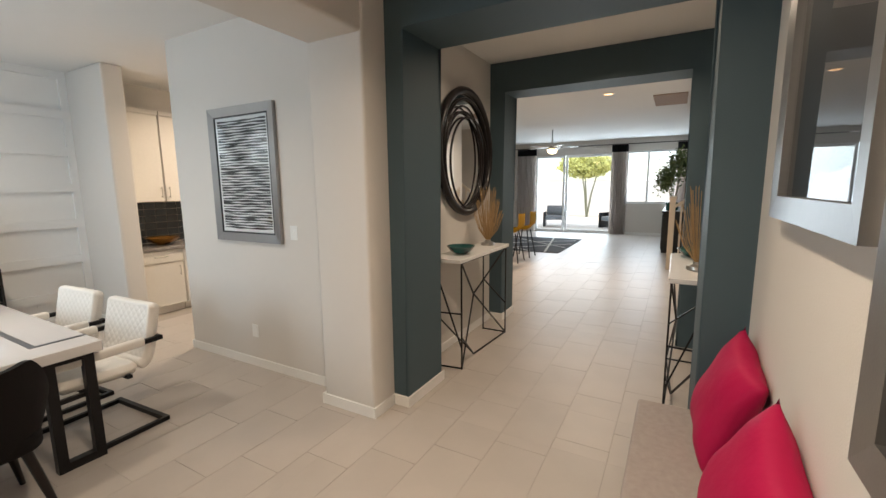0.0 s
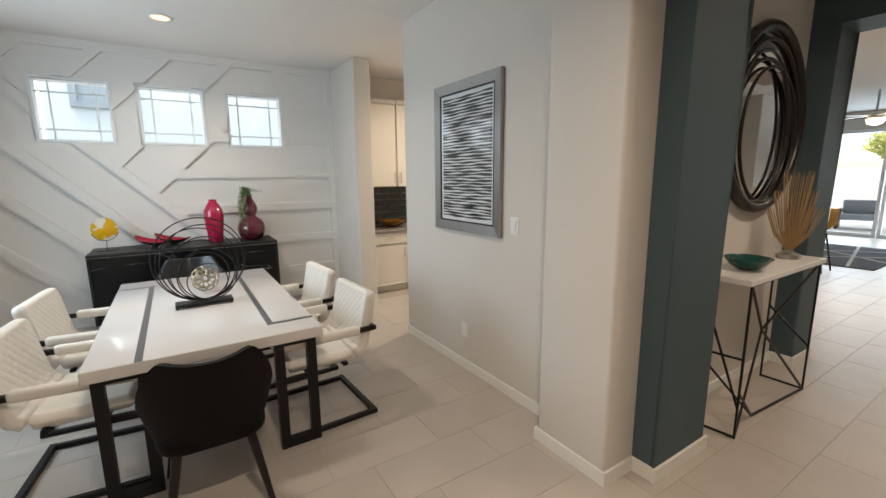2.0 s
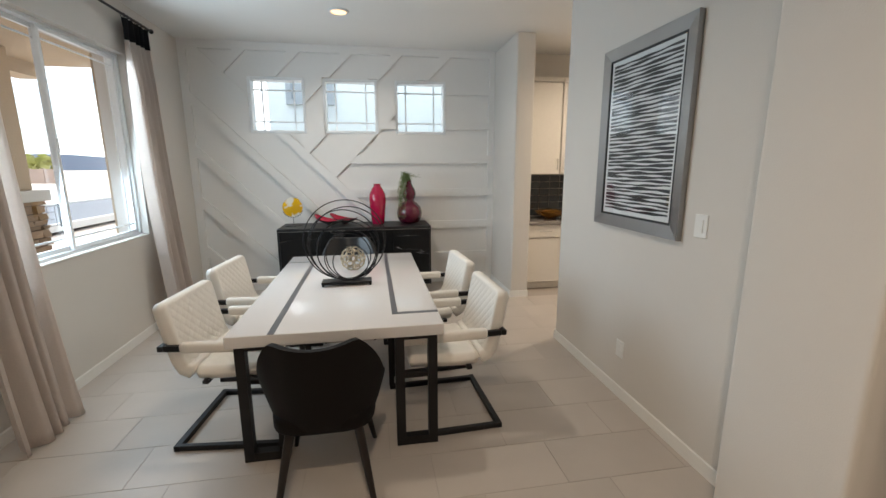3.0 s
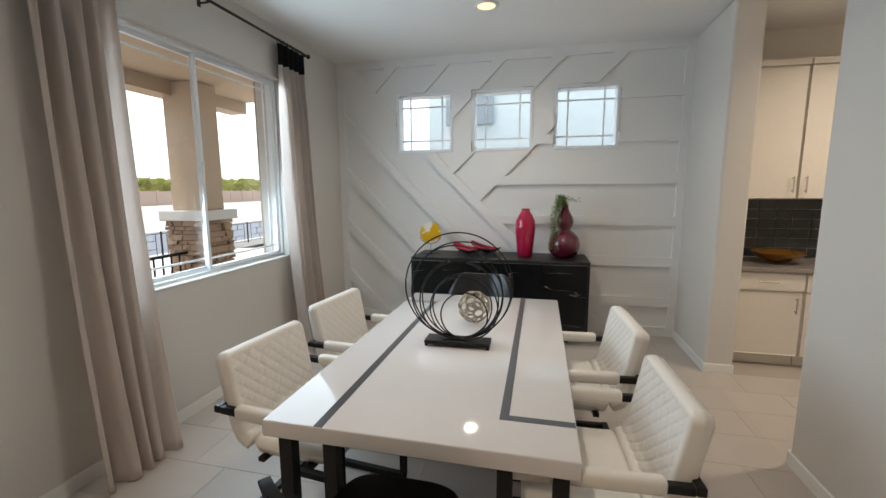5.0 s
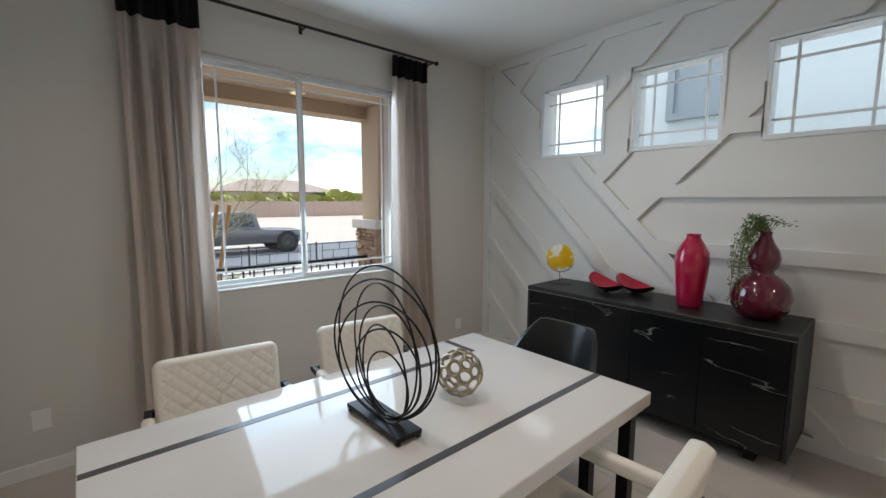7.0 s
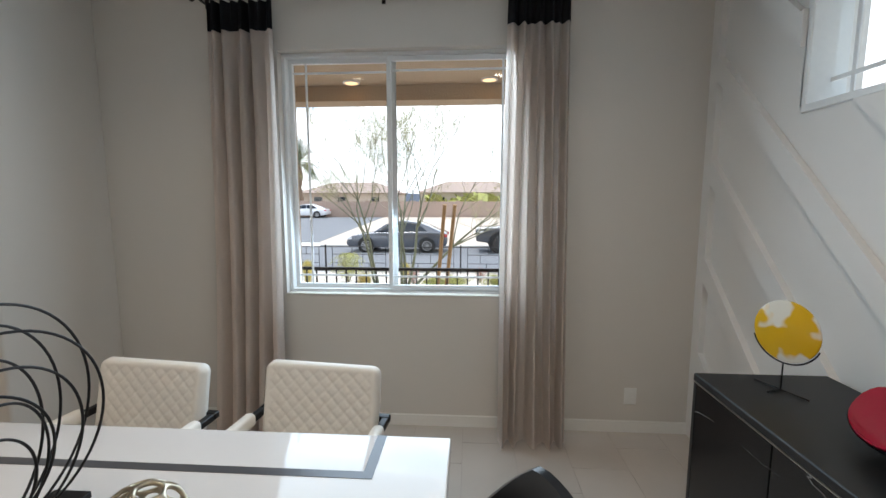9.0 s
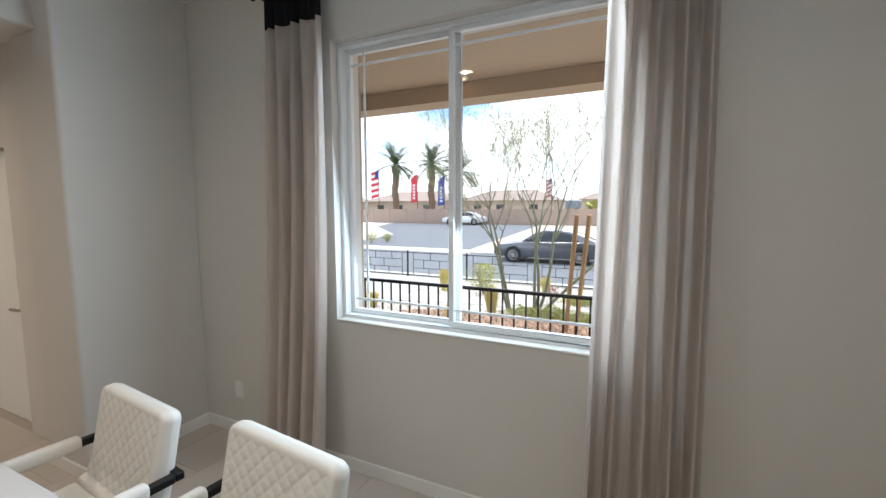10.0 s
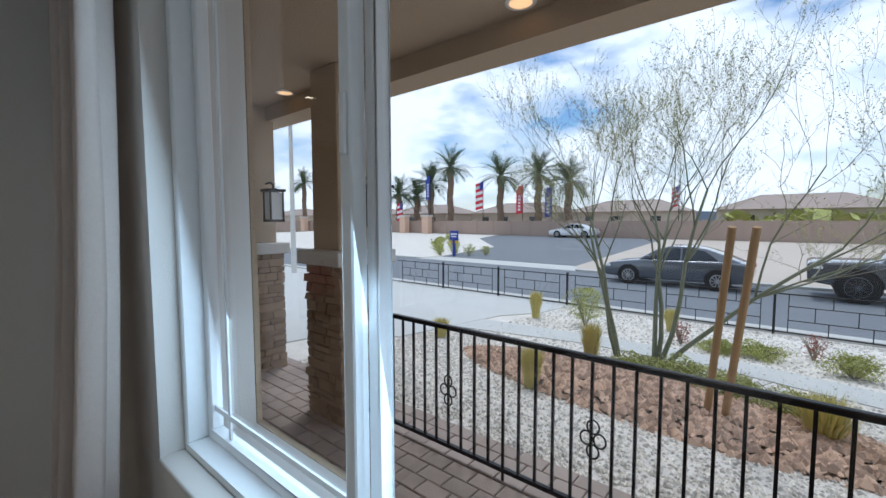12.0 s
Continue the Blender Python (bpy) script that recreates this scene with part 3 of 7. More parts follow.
def dining_table():
    t = thing("dining_table", (-2.63, 1.98, 0), "white lacquered dining table with dark grey inlaid stripes", "table")
    x0, x1, y0, y1 = -3.68, -1.735, 1.425, 2.545
    bm = bmesh.new()
    box(bm, x0, x1, y0, y1, 0.69, 0.754)
    bevel(bm, 0.006, 3)
    part("tabletop", bm, "table", t, smooth=40)
    s, z = 0.017, 0.7555
    bm = bmesh.new()
    box(bm, -3.43 - s, x1 - 0.004, 1.65 - s, 1.65 + s, 0.74, z)
    box(bm, -3.43 - s, -3.43 + s, y0 + 0.004, 1.65 - s, 0.74, z)
    part("inlay", bm, "inlay", t, "dark grey inlaid stripe")
    bm = bmesh.new()
    box(bm, x0 + 0.004, -1.945 + s, 2.29 - s, 2.29 + s, 0.74, z)
    box(bm, -1.945 - s, -1.945 + s, 2.29 + s, y1 - 0.004, 0.74, z)
    part("inlay", bm, "inlay", t, "dark grey inlaid stripe")
    for x in (-1.82, -3.58):
        for ya, yb in ((2.305, 2.49), (1.475, 1.66)):
            bm = bmesh.new()
            w = 0.026
            box(bm, x - w, x + w, ya - w, ya + w, 0.0, 0.69)
            box(bm, x - w, x + w, yb - w, yb + w, 0.0, 0.69)
            box(bm, x - w + 0.001, x + w - 0.001, ya, yb, 0.0, 0.05)
            box(bm, x - w + 0.001, x + w - 0.001, ya, yb, 0.65, 0.689)
            part("leg", bm, "black_metal", t, "black square-tube loop leg")
    bm = bmesh.new()
    box(bm, -3.57, -1.83, 1.70, 1.74, 0.645, 0.689)
    box(bm, -3.57, -1.83, 2.22, 2.26, 0.645, 0.689)
    part("under_frame", bm, "black_metal", t)


def quilt(bm, w, rows, thick, border=0.022, pitch=0.062, depth=0.007, nu=76, nv=64):
    """A padded slab along a profile: rows is a list of (y, z) places from bottom to top, w the width along x; the front has stitched diamonds."""
    P = [Vector((0, *r)) for r in rows]
    cum = [0.0]
    for a, b in zip(P, P[1:]):
        cum.append(cum[-1] + (b - a).length)
    L = cum[-1]

    def at(s):
        s = min(max(s, 0), L)
        i = max(k for k in range(len(cum)) if cum[k] <= s + 1e-9)
        i = min(i, len(P) - 2)
        f = (s - cum[i]) / (cum[i + 1] - cum[i])
        return P[i].lerp(P[i + 1], f)

    front, back = [], []
    for j in range(nv + 1):
        s = L * j / nv
        d = (at(s + 0.03) - at(s - 0.03)).normalized()
        nrm = Vector((0, -d.z, d.y))
        fr, br = [], []
        for i in range(nu + 1):
            x = -w / 2 + w * i / nu
            edge = min(x + w / 2, w / 2 - x, s, L - s)
            rnd = min(1.0, max(edge, 0) / 0.022)
            lift = thick / 2 * math.sqrt(max(0.0, 1 - (1 - rnd) ** 2))
            a, b = (x + s) / pitch, (x - s) / pitch
            g = min(abs(a - round(a)), abs(b - round(b))) * 2
            cell = depth * (1 - max(0.0, 1 - g * 4.5) ** 1.0) - depth
            fade = min(1.0, max(0.0, (edge - border) / 0.02))
            R = 0.045
            cx, cs, s2, x2 = w / 2 - R, L - R, s, x
            if abs(x) > cx and s > cs:
                # round off the two upper corners
                ex, es = abs(x) - cx, s - cs
                q = max(ex, es) / max(1e-9, math.hypot(ex, es))
                x2, s2 = math.copysign(cx + ex * q, x), cs + es * q
            base = at(s2) + Vector((x2, 0, 0))
            fr.append(bm.verts.new(base + nrm * (lift + cell * fade)))
            br.append(bm.verts.new(base - nrm * (lift + 0.0005)))
        front.append(fr)
        back.append(br)
    for j in range(nv):
        for i in range(nu):
            bm.faces.new((front[j][i], front[j][i + 1], front[j + 1][i + 1], front[j + 1][i]))
            bm.faces.new((back[j][i], back[j + 1][i], back[j + 1][i + 1], back[j][i + 1]))
    for j in range(nv):
        bm.faces.new((front[j][0], front[j + 1][0], back[j + 1][0], back[j][0]))
        bm.faces.new((front[j][nu], back[j][nu], back[j + 1][nu], front[j + 1][nu]))
    for i in range(nu):
        bm.faces.new((front[0][i], back[0][i], back[0][i + 1], front[0][i + 1]))
        bm.faces.new((front[nv][i], front[nv][i + 1], back[nv][i + 1], back[nv][i]))


def arm_chair():
    """Local frame: the sitter looks along -y; the back stands at +y; base at the origin."""
    t = thing("dining_armchair", (0, 0, 0), "white quilted leather cantilever armchair with black frame at the table", "chair", "white armchairs round the table")
    seat_prof = [(-0.25, 0.468), (-0.15, 0.462), (0.0, 0.45), (0.12, 0.445), (0.19, 0.455)]
    back_prof = [(0.185, 0.452), (0.235, 0.475), (0.262, 0.53), (0.282, 0.62), (0.303, 0.73), (0.33, 0.862)]
    bm = bmesh.new()
    quilt(bm, 0.53, seat_prof, 0.075, 0.05, nu=30, nv=24)
    part("seat", bm, "white_leather", t, "white leather seat with quilted top", smooth=180, world=False)
    bm = bmesh.new()
    quilt(bm, 0.55, [(y, z) for y, z in back_prof], 0.078)
    part("backrest", bm, "white_leather", t, "white leather back quilted in diamonds", smooth=180, world=False)
    w = 0.032
    for sx in (-1, 1):
        x = 0.30 * sx
        bm = bmesh.new()
        r = w / 2
        box(bm, x - r, x + r, -0.30 - r, 0.30, 0.0, w)
        box(bm, x - r, x + r, -0.30 - r, -0.30 + r, w, 0.605)
        box(bm, x - r, x + r, -0.30 - r, 0.30, 0.605, 0.605 + w)
        bevel(bm, 0.004, 1)
        part("side_frame", bm, "black_metal", t, "black square-tube side frame", world=False)
        bm = bmesh.new()
        box(bm, x - 0.026, x + 0.026, -0.33, 0.215, 0.594, 0.656)
        bevel(bm, 0.02, 3)
        part("armrest", bm, "white_leather", t, "white padded armrest", smooth=60, world=False)
    bm = bmesh.new()
    box(bm, -0.3 - w / 2, 0.3 + w / 2, 0.30 - w / 2, 0.30 + w / 2, 0.001, w + 0.001)
    part("floor_bar", bm, "black_metal", t, world=False)
    bm = bmesh.new()
    box(bm, -0.3 - w / 2, 0.3 + w / 2, 0.30, 0.30 + w, 0.606, 0.606 + w)
    bevel(bm, 0.004, 1)
    part("back_bar", bm, "black_metal", t, "black square-tube bar behind the back", world=False)
    bm = bmesh.new()
    box(bm, -0.284, 0.284, -0.14, -0.11, 0.40, 0.425)
    box(bm, -0.284, 0.284, 0.10, 0.13, 0.395, 0.415)
    box(bm, -0.315, -0.285, -0.315, -0.1, 0.40, 0.425)
    box(bm, 0.285, 0.315, -0.315, -0.1, 0.40, 0.425)
    part("seat_support", bm, "black_metal", t, world=False)
    return t


def shell_chair(name, label, leather, height):
    """Bucket chair; the sitter looks along -x, back at +x."""
    t = thing(name, (0, 0, 0), label, "chair")
    bm = bmesh.new()
    nu, nv = 28, 20
    grid = {}
    for k, off in ((0, 0.0), (1, 0.028)):
        for j in range(nv + 1):
            v = j / nv
            for i in range(nu + 1):
                u = -1 + 2 * i / nu
                ang = u * 1.62
                # height of the rim falls from the back to the arms
                rim = height - (height - 0.60) * min(1, max(0, abs(u) - 0.40) / 0.50) ** 1.25
                rim -= 0.018 * math.cos(u * 3.6) * (1 if abs(u) < 0.42 else 0.2)
                z = 0.42 + (rim - 0.42) * v
                flare = 0.80 + 0.20 * v ** 0.8
                rx = (0.245 + 0.04 * v) * flare - off
                ry = 0.292 * flare - off
                lean = 0.05 * v
                grid[k, j, i] = bm.verts.new((math.cos(ang) * rx + lean * math.cos(ang), math.sin(ang) * ry, z))
    for j in range(nv):
        for i in range(nu):
            bm.faces.new((grid[0, j, i], grid[0, j, i + 1], grid[0, j + 1, i + 1], grid[0, j + 1, i]))
            bm.faces.new((grid[1, j, i], grid[1, j + 1, i], grid[1, j + 1, i + 1], grid[1, j, i + 1]))
    for i in range(nu):
        bm.faces.new((grid[0, nv, i], grid[0, nv, i + 1], grid[1, nv, i + 1], grid[1, nv, i]))
        bm.faces.new((grid[0, 0, i], grid[1, 0, i], grid[1, 0, i + 1], grid[0, 0, i + 1]))
    for j in range(nv):
        for i in (0, nu):
            bm.faces.new((grid[0, j, i], grid[0, j + 1, i], grid[1, j + 1, i], grid[1, j, i]))
    part("backrest", bm, leather, t, smooth=60, world=False)
    bm = bmesh.new()
    pts = []
    for q in range(36):
        a = 6.28319 * q / 36
        ex = 0.5
        pts.append((-0.08 + 0.27 * math.copysign(abs(math.cos(a)) ** ex, math.cos(a)), 0.24 * math.copysign(abs(math.sin(a)) ** ex, math.sin(a)), 0.395))
    prism(bm, pts, (0, 0, 0.085))
    bevel(bm, 0.022, 3)
    part("seat", bm, leather, t, smooth=60, world=False)
    for sx, sy in ((1, 1), (1, -1), (-1, 1), (-1, -1)):
        bm = bmesh.new()
        top = Vector((-0.06 + 0.16 * sx, 0.15 * sy, 0.41))
        low = Vector((-0.06 + 0.27 * sx, 0.225 * sy, 0.0))
        tube(bm, [top, top.lerp(low, 0.5), low], [0.024, 0.02, 0.013], 10)
        part("leg", bm, "dark_frame", t, "dark tapered wooden leg", smooth=60, world=False)
    return t


def sideboard():
    t = thing("sideboard", (-4.98, 1.97, 0), "low black marble-fronted sideboard against the batten wall", "sideboard")
    x0, x1, y0, y1 = -5.243, -4.705, 1.07, 2.888
    bm = bmesh.new()
    box(bm, x0, x1 - 0.022, y0 + 0.02, y1 - 0.02, 0.13, 0.84)
    part("body", bm, "black_top", t)
    bm = bmesh.new()
    box(bm, x0, x1 + 0.004, y0, y1, 0.842, 0.875)
    bevel(bm, 0.004, 1)
    part("top", bm, "black_top", t, "black stained wooden top")
    for a, b in ((y0, y0 + 0.02), (y1 - 0.02, y1)):
        bm = bmesh.new()
        box(bm, x0, x1, a, b, 0.13, 0.842)
        part("side_panel", bm, "black_top", t)
    n = 4
    for i in range(n):
        a = y0 + 0.022 + (y1 - y0 - 0.044) * i / n
        b = y0 + 0.022 + (y1 - y0 - 0.044) * (i + 1) / n
        bm = bmesh.new()
        box(bm, x1 - 0.02, x1, a + 0.002, b - 0.002, 0.132, 0.837)
        bevel(bm, 0.002, 1)
        part("door", bm, "marble", t, "black marble door with pale veins")
    bm = bmesh.new()
    box(bm, x1 - 0.012, x1 + 0.0055, y0 + 0.004, y1 - 0.004, 0.8385, 0.8425)
    part("edge_strip", bm, "nickel", t, "thin pale metal strip")
    for yy in (y0 + 0.2, y1 - 0.2):
        bm = bmesh.new()
        box(bm, x0 + 0.06, x1 - 0.14, yy - 0.03, yy + 0.03, 0, 0.13)
        part("foot", bm, "black_metal", t)


dining_table()
ch = arm_chair()
ch.matrix_basis = pose(-2.16, 2.595, 0, 0, 0, 3)
copy_thing(ch, pose(-2.95, 2.58, 0, 0, 0, 4))
copy_thing(ch, pose(-2.24, 1.37, 0, 0, 0, 174))
copy_thing(ch, pose(-3.04, 1.355, 0, 0, 0, 174))
a = shell_chair("shell_chair", "dark brown leather bucket chair at the table end", "dark_leather", 0.885)
a.matrix_basis = pose(-1.57, 1.925, 0, 0, 0, 0)
b = shell_chair("shell_chair", "black leather bucket chair before the sideboard", "black_leather", 0.885)
b.matrix_basis = pose(-3.68, 1.94, 0, 0, 0, 180)
sideboard()


def curtain(xa, xb, seed, spread):
    t = thing("curtain", ((xa + xb) / 2, 0.1, 0.02), "pleated linen curtain with a black top band beside the window", "curtain", "front window curtains")
    n, m = 130, 40
    rnd = random.Random(seed)
    ph = [rnd.uniform(0, 6.28) for _ in range(4)]

    def place(u, z, off):
        k = max(0.0, 2.87 - z) / 2.87
        x = xa + (xb - xa) * u + spread * k * (u - 0.5 + 0.0)
        x += 0.012 * k * math.sin(9 * u + 3 * k + ph[0])
        # pleats are tight at the band and fall into fewer, broader folds
        uu = u + 0.035 * math.sin(7.3 * u + ph[3]) * min(1.0, 2 * k)
        pleat = math.sin(7 * 6.28319 * u) * max(0.0, 1 - 5 * k)
        a = 4.5 * 6.28319 * uu + 0.5 * k * math.sin(3 * u + ph[1])
        fold = (math.sin(a) + 0.28 * math.sin(2 * a + ph[0])) * min(1.0, 0.25 + 4 * k)
        y = 0.10 + 0.024 * pleat + 0.044 * (0.85 + 0.25 * k) * fold + 0.14 * k ** 2.2 + 0.016 * k * math.sin(9 * u + ph[2])
        return (x, max(y, 0.04) + off, z)

    for nm, za, zb, material, off in (("drape", 0.012, 2.69, "curtain", 0.0), ("band", 2.69, 2.872, "curtain_band", 0.002)):
        bm = bmesh.new()
        g = [[bm.verts.new(place(i / n, za + (zb - za) * j / m, off)) for i in range(n + 1)] for j in range(m + 1)]
        for j in range(m):
            for i in range(n):
                bm.faces.new((g[j][i], g[j][i + 1], g[j + 1][i + 1], g[j + 1][i]))
        bmesh.ops.solidify(bm, geom=bm.faces[:], thickness=0.004)
        part(nm, bm, material, t, "" if nm == "drape" else "black fabric band", smooth=180)


curtain(-2.475, -2.045, 3, 0.02)
curtain(-4.35, -3.97, 5, 0.07)


def curtain_rod():
    t = thing("curtain_rod", (-3.2, 0.1, 2.89), "slim dark metal curtain rod above the window", "curtain rod")
    bm = bmesh.new()
    tube(bm, [(-1.95, 0.1, 2.9), (-4.47, 0.1, 2.9)], 0.0115, 12)
    part("rod", bm, "dark_frame", t, smooth=60)
    for x in (-1.945, -4.475):
        bm = bmesh.new()
        bmesh.ops.create_uvsphere(bm, u_segments=14, v_segments=8, radius=0.022, matrix=Matrix.Translation((x, 0.1, 2.9)))
        part("finial", bm, "dark_frame", t, smooth=180)
    for x in (-2.0, -3.18, -4.42):
        bm = bmesh.new()
        box(bm, x - 0.012, x + 0.012, WY, 0.024, 2.865, 2.925)
        box(bm, x - 0.006, x + 0.006, 0.02, 0.1, 2.882, 2.892)
        part("bracket", bm, "dark_frame", t)
    for xa, xb in ((-2.47, -2.05), (-4.36, -3.96)):
        for i in range(7):
            x = xa + (xb - xa) * (i + 0.5) / 7
            bm = bmesh.new()
            tube(bm, [(x, 0.1 + 0.019 * math.cos(q * 0.5236), 2.893 + 0.019 * math.sin(q * 0.5236)) for q in range(12)], 0.0025, 6, True)
            part("ring", bm, "dark_frame", t, smooth=180)


curtain_rod()

# ---- porch and street ----
G = -0.2


def lie(y):
    """Height of the land: it falls from the porch to the street and rises again beyond it."""
    if y > -2.6:
        return -0.22
    if y > -10.3:
        return -0.22 + (y + 2.6) * 0.0623
    if y > -18.5:
        return -0.74
    return min(-0.22, -0.74 - (y + 18.5) * 0.0221)


def land(name, material, label, category, outline, lift=0.0, thick=0.25, cuts=12):
    """A slab over a plan outline that follows the land."""
    bm = bmesh.new()
    f = bm.faces.new([bm.verts.new((x, y, 0)) for x, y in outline])
    ya, yb = min(p[1] for p in outline), max(p[1] for p in outline)
    for k in range(1, cuts):
        bmesh.ops.bisect_plane(bm, geom=bm.verts[:] + bm.edges[:] + bm.faces[:], plane_co=(0, ya + (yb - ya) * k / cuts, 0), plane_no=(0, 1, 0))
    top = bmesh.ops.extrude_face_region(bm, geom=bm.faces[:])["geom"]
    up = {v for v in top if isinstance(v, bmesh.types.BMVert)}
    for v in bm.verts:
        v.co.z = lie(v.co.y) + lift - (0.0 if v in up else thick)
    return tagged(new(name, mesh_of(bm, name, material)), label, category, "", "structure")


solid("ground", "desert", "flat pale desert ground reaching the horizon", "ground", [(-900, 900, -900, 900, -1.8, -1.1)], "structure")
solid("porch_slab", "mortar", "porch bed under the pavers", "floor", [(-6.2, 4.5, -2.45, -0.25, G - 0.2, G - 0.03), (-0.58, 1.82, -0.25, 0.42, G - 0.2, G - 0.03)], "structure")
land("garden_bed", "gravel_soil", "grey gravel garden bed", "ground", [(-14, -10.5), (0.75, -10.5), (0.75, -8.4), (1.15, -7.4), (1.15, -4.3), (2.0, -4.3), (2.0, -2.45), (-14, -2.45)])
land("pavement", "concrete", "pale concrete walk along the street", "pavement", [(30, -2.45), (2.0, -2.45), (2.0, -4.3), (1.15, -4.3), (1.15, -7.4), (0.75, -8.4), (0.75, -10.5), (30, -10.5)], 0.02)
land("pavement_path", "concrete", "narrow pale concrete garden path", "path", [(1.15, -5.7), (1.15, -6.75), (-1.2, -7.1), (-3.2, -7.05), (-5.0, -6.6), (-9.0, -5.6), (-9.0, -4.9), (-5.0, -5.85), (-3.2, -6.3), (-1.2, -6.35)], 0.015, cuts=8)
solid("kerb", "concrete", "raised concrete kerb of the street", "kerb", [(-60, 60, -10.8, -10.5, -0.95, -0.66)], "structure")
solid("road", "asphalt", "blue-grey asphalt street", "road", [(-90, 90, -18.3, -10.8, -1.0, -0.78)], "structure")
land("road_side", "asphalt", "asphalt side street", "road", [(4.6, -20.0), (5.6, -42.6), (24.0, -42.6), (22.0, -36.0), (14.5, -27.5), (13.6, -20.0)], 0.0)
solid("kerb_far", "concrete", "far kerb of the street", "kerb", [(-60, 4.0, -18.6, -18.3, -1.0, -0.69), (14.2, 60, -18.6, -18.3, -1.0, -0.69)], "structure")
land("gutter", "concrete", "pale concrete gutter across the side street", "pavement", [(4.0, -18.3), (4.0, -18.6), (4.6, -20.0), (13.6, -20.0), (14.2, -18.6), (14.2, -18.3)], -0.02)
land("sand_lot", "desert", "pale graded sand lot", "ground", [(-60, -42.9), (5.6, -42.9), (4.6, -20.0), (4.0, -18.6), (-60, -18.6)], 0.01)
land("verge", "gravel_soil", "pale gravel verge by the side street", "ground", [(14.2, -18.6), (13.6, -20.0), (14.5, -27.5), (22.0, -36.0), (24.0, -42.9), (60, -42.9), (60, -18.6)], 0.012)
bm = bmesh.new()
for i in range(60):
    box(bm, -70 + i * 2.5, -70 + i * 2.5 + 2.5, -43.2, -43.0, -0.6, 1.5)
    box(bm, -70 + i * 2.5 - 0.2, -70 + i * 2.5 + 0.2, -43.25, -42.95, -0.6, 1.6)
tagged(new("wall_boundary", mesh_of(bm, "wall_boundary", "block")), "long tan block boundary wall", "wall", "", "structure")

# porch ceiling and beam
solid("ceiling_porch", "stucco", "tan stucco porch ceiling", "ceiling", [(-6.4, 4.6, -2.42, -0.25, 2.93, 3.25), (-0.58, 1.82, -0.25, 0.42, 2.93, 3.25)], "structure")
solid("beam_porch", "stucco", "tan stucco porch beam", "beam", [(-6.4, 4.6, -2.42, -2.12, 2.76, 2.929)], "structure")
solid("wall_porch_east", "stucco", "tan stucco house wall", "wall", [(1.82, 2.05, -0.25, 0.42, G - 0.1, 3.0), (2.05, 4.6, -0.25, 0.0, G - 0.1, 3.0)], "structure")
solid("wall_front_skin", "stucco", "tan stucco outer face of the front wall", "wall", [(-5.55, -4.10, -0.27, -0.253, G - 0.1, 2.93), (-2.455, -0.58, -0.27, -0.253, G - 0.1, 2.93), (-4.10, -2.455, -0.27, -0.253, G - 0.1, 0.95), (-4.10, -2.455, -0.27, -0.253, 2.595, 2.93)], "structure")

STONE = []
for i in range(10):
    r = random.Random(100 + i)
    bm = bmesh.new()
    L, hh, d = 1.0, 1.0, 0.05
    v = [bm.verts.new((x * (0.5 - r.uniform(0, 0.03)), -r.uniform(0.0, 0.022) if y else 0.03, z * (0.5 - r.uniform(0, 0.06)))) for x in (-1, 1) for y in (0, 1) for z in (-1, 1)]
    for f in ((0, 1, 3, 2), (4, 6, 7, 5), (0, 4, 5, 1), (2, 3, 7, 6), (0, 2, 6, 4), (1, 5, 7, 3)):
        bm.faces.new([v[k] for k in f])
    STONE.append(mesh_of(bm, "stone", "stone"))


def porch_column(xa, xb, ya, yb, seed, faces):
    t = thing("porch_column", ((xa + xb) / 2, (ya + yb) / 2, G - 0.03), "tan stucco porch column on a stacked ledge-stone base", "column", "porch columns")
    o = origin_of(t)
    bm = bmesh.new()
    box(bm, xa + 0.03, xb - 0.03, ya + 0.03, yb - 0.03, G - 0.03, 1.2)
    core = part("stone_base", bm, "mortar", t, "stacked brown ledge-stone base")
    bm = bmesh.new()
    box(bm, xa - 0.05, xb + 0.05, ya - 0.05, yb + 0.05, 1.2, 1.33)
    bevel(bm, 0.012, 2)
    part("cap", bm, "cap", t, "pale cast concrete cap")
    bm = bmesh.new()
    box(bm, xa + 0.075, xb - 0.075, ya + 0.05, yb - 0.05, 1.33, 2.928)
    bevel(bm, 0.015, 2)
    part("shaft", bm, "stucco", t)
    r = random.Random(seed)
    for fx in faces:
        z = G - 0.02
        while z < 1.18:
            hgt = min(r.choice((0.05, 0.065, 0.08, 0.1)), 1.2 - z)
            u = 0.0
            full_w = (xb - xa) if fx in "ns" else (yb - ya)
            while u < full_w - 1e-3:
                w = r.uniform(0.09, 0.24)
                if full_w - u - w < 0.07:
                    w = full_w - u
                c = u + w / 2
                if fx == "n":
                    p, rz = (xa + c, yb - 0.02, z + hgt / 2), 180
                elif fx == "s":
                    p, rz = (xa + c, ya + 0.02, z + hgt / 2), 0
                elif fx == "e":
                    p, rz = (xb - 0.02, ya + c, z + hgt / 2), 90
                else:
                    p, rz = (xa + 0.02, ya + c, z + hgt / 2), -90
                s = new("stone", STONE[r.randrange(10)])
                s.parent = core
                s.matrix_basis = Matrix.Translation(Vector(p) - o) @ pose(0, 0, 0, 0, 0, rz) @ Matrix.Diagonal((w - 0.006, r.uniform(1.0, 2.4), hgt - 0.006, 1))
                u += w
            z += hgt


porch_column(-0.81, -0.27, -2.32, -1.76, 1, "nw")
porch_column(1.01, 1.56, -2.27, -1.71, 2, "nw")
porch_column(-5.48, -4.94, -2.32, -1.76, 3, "ne")


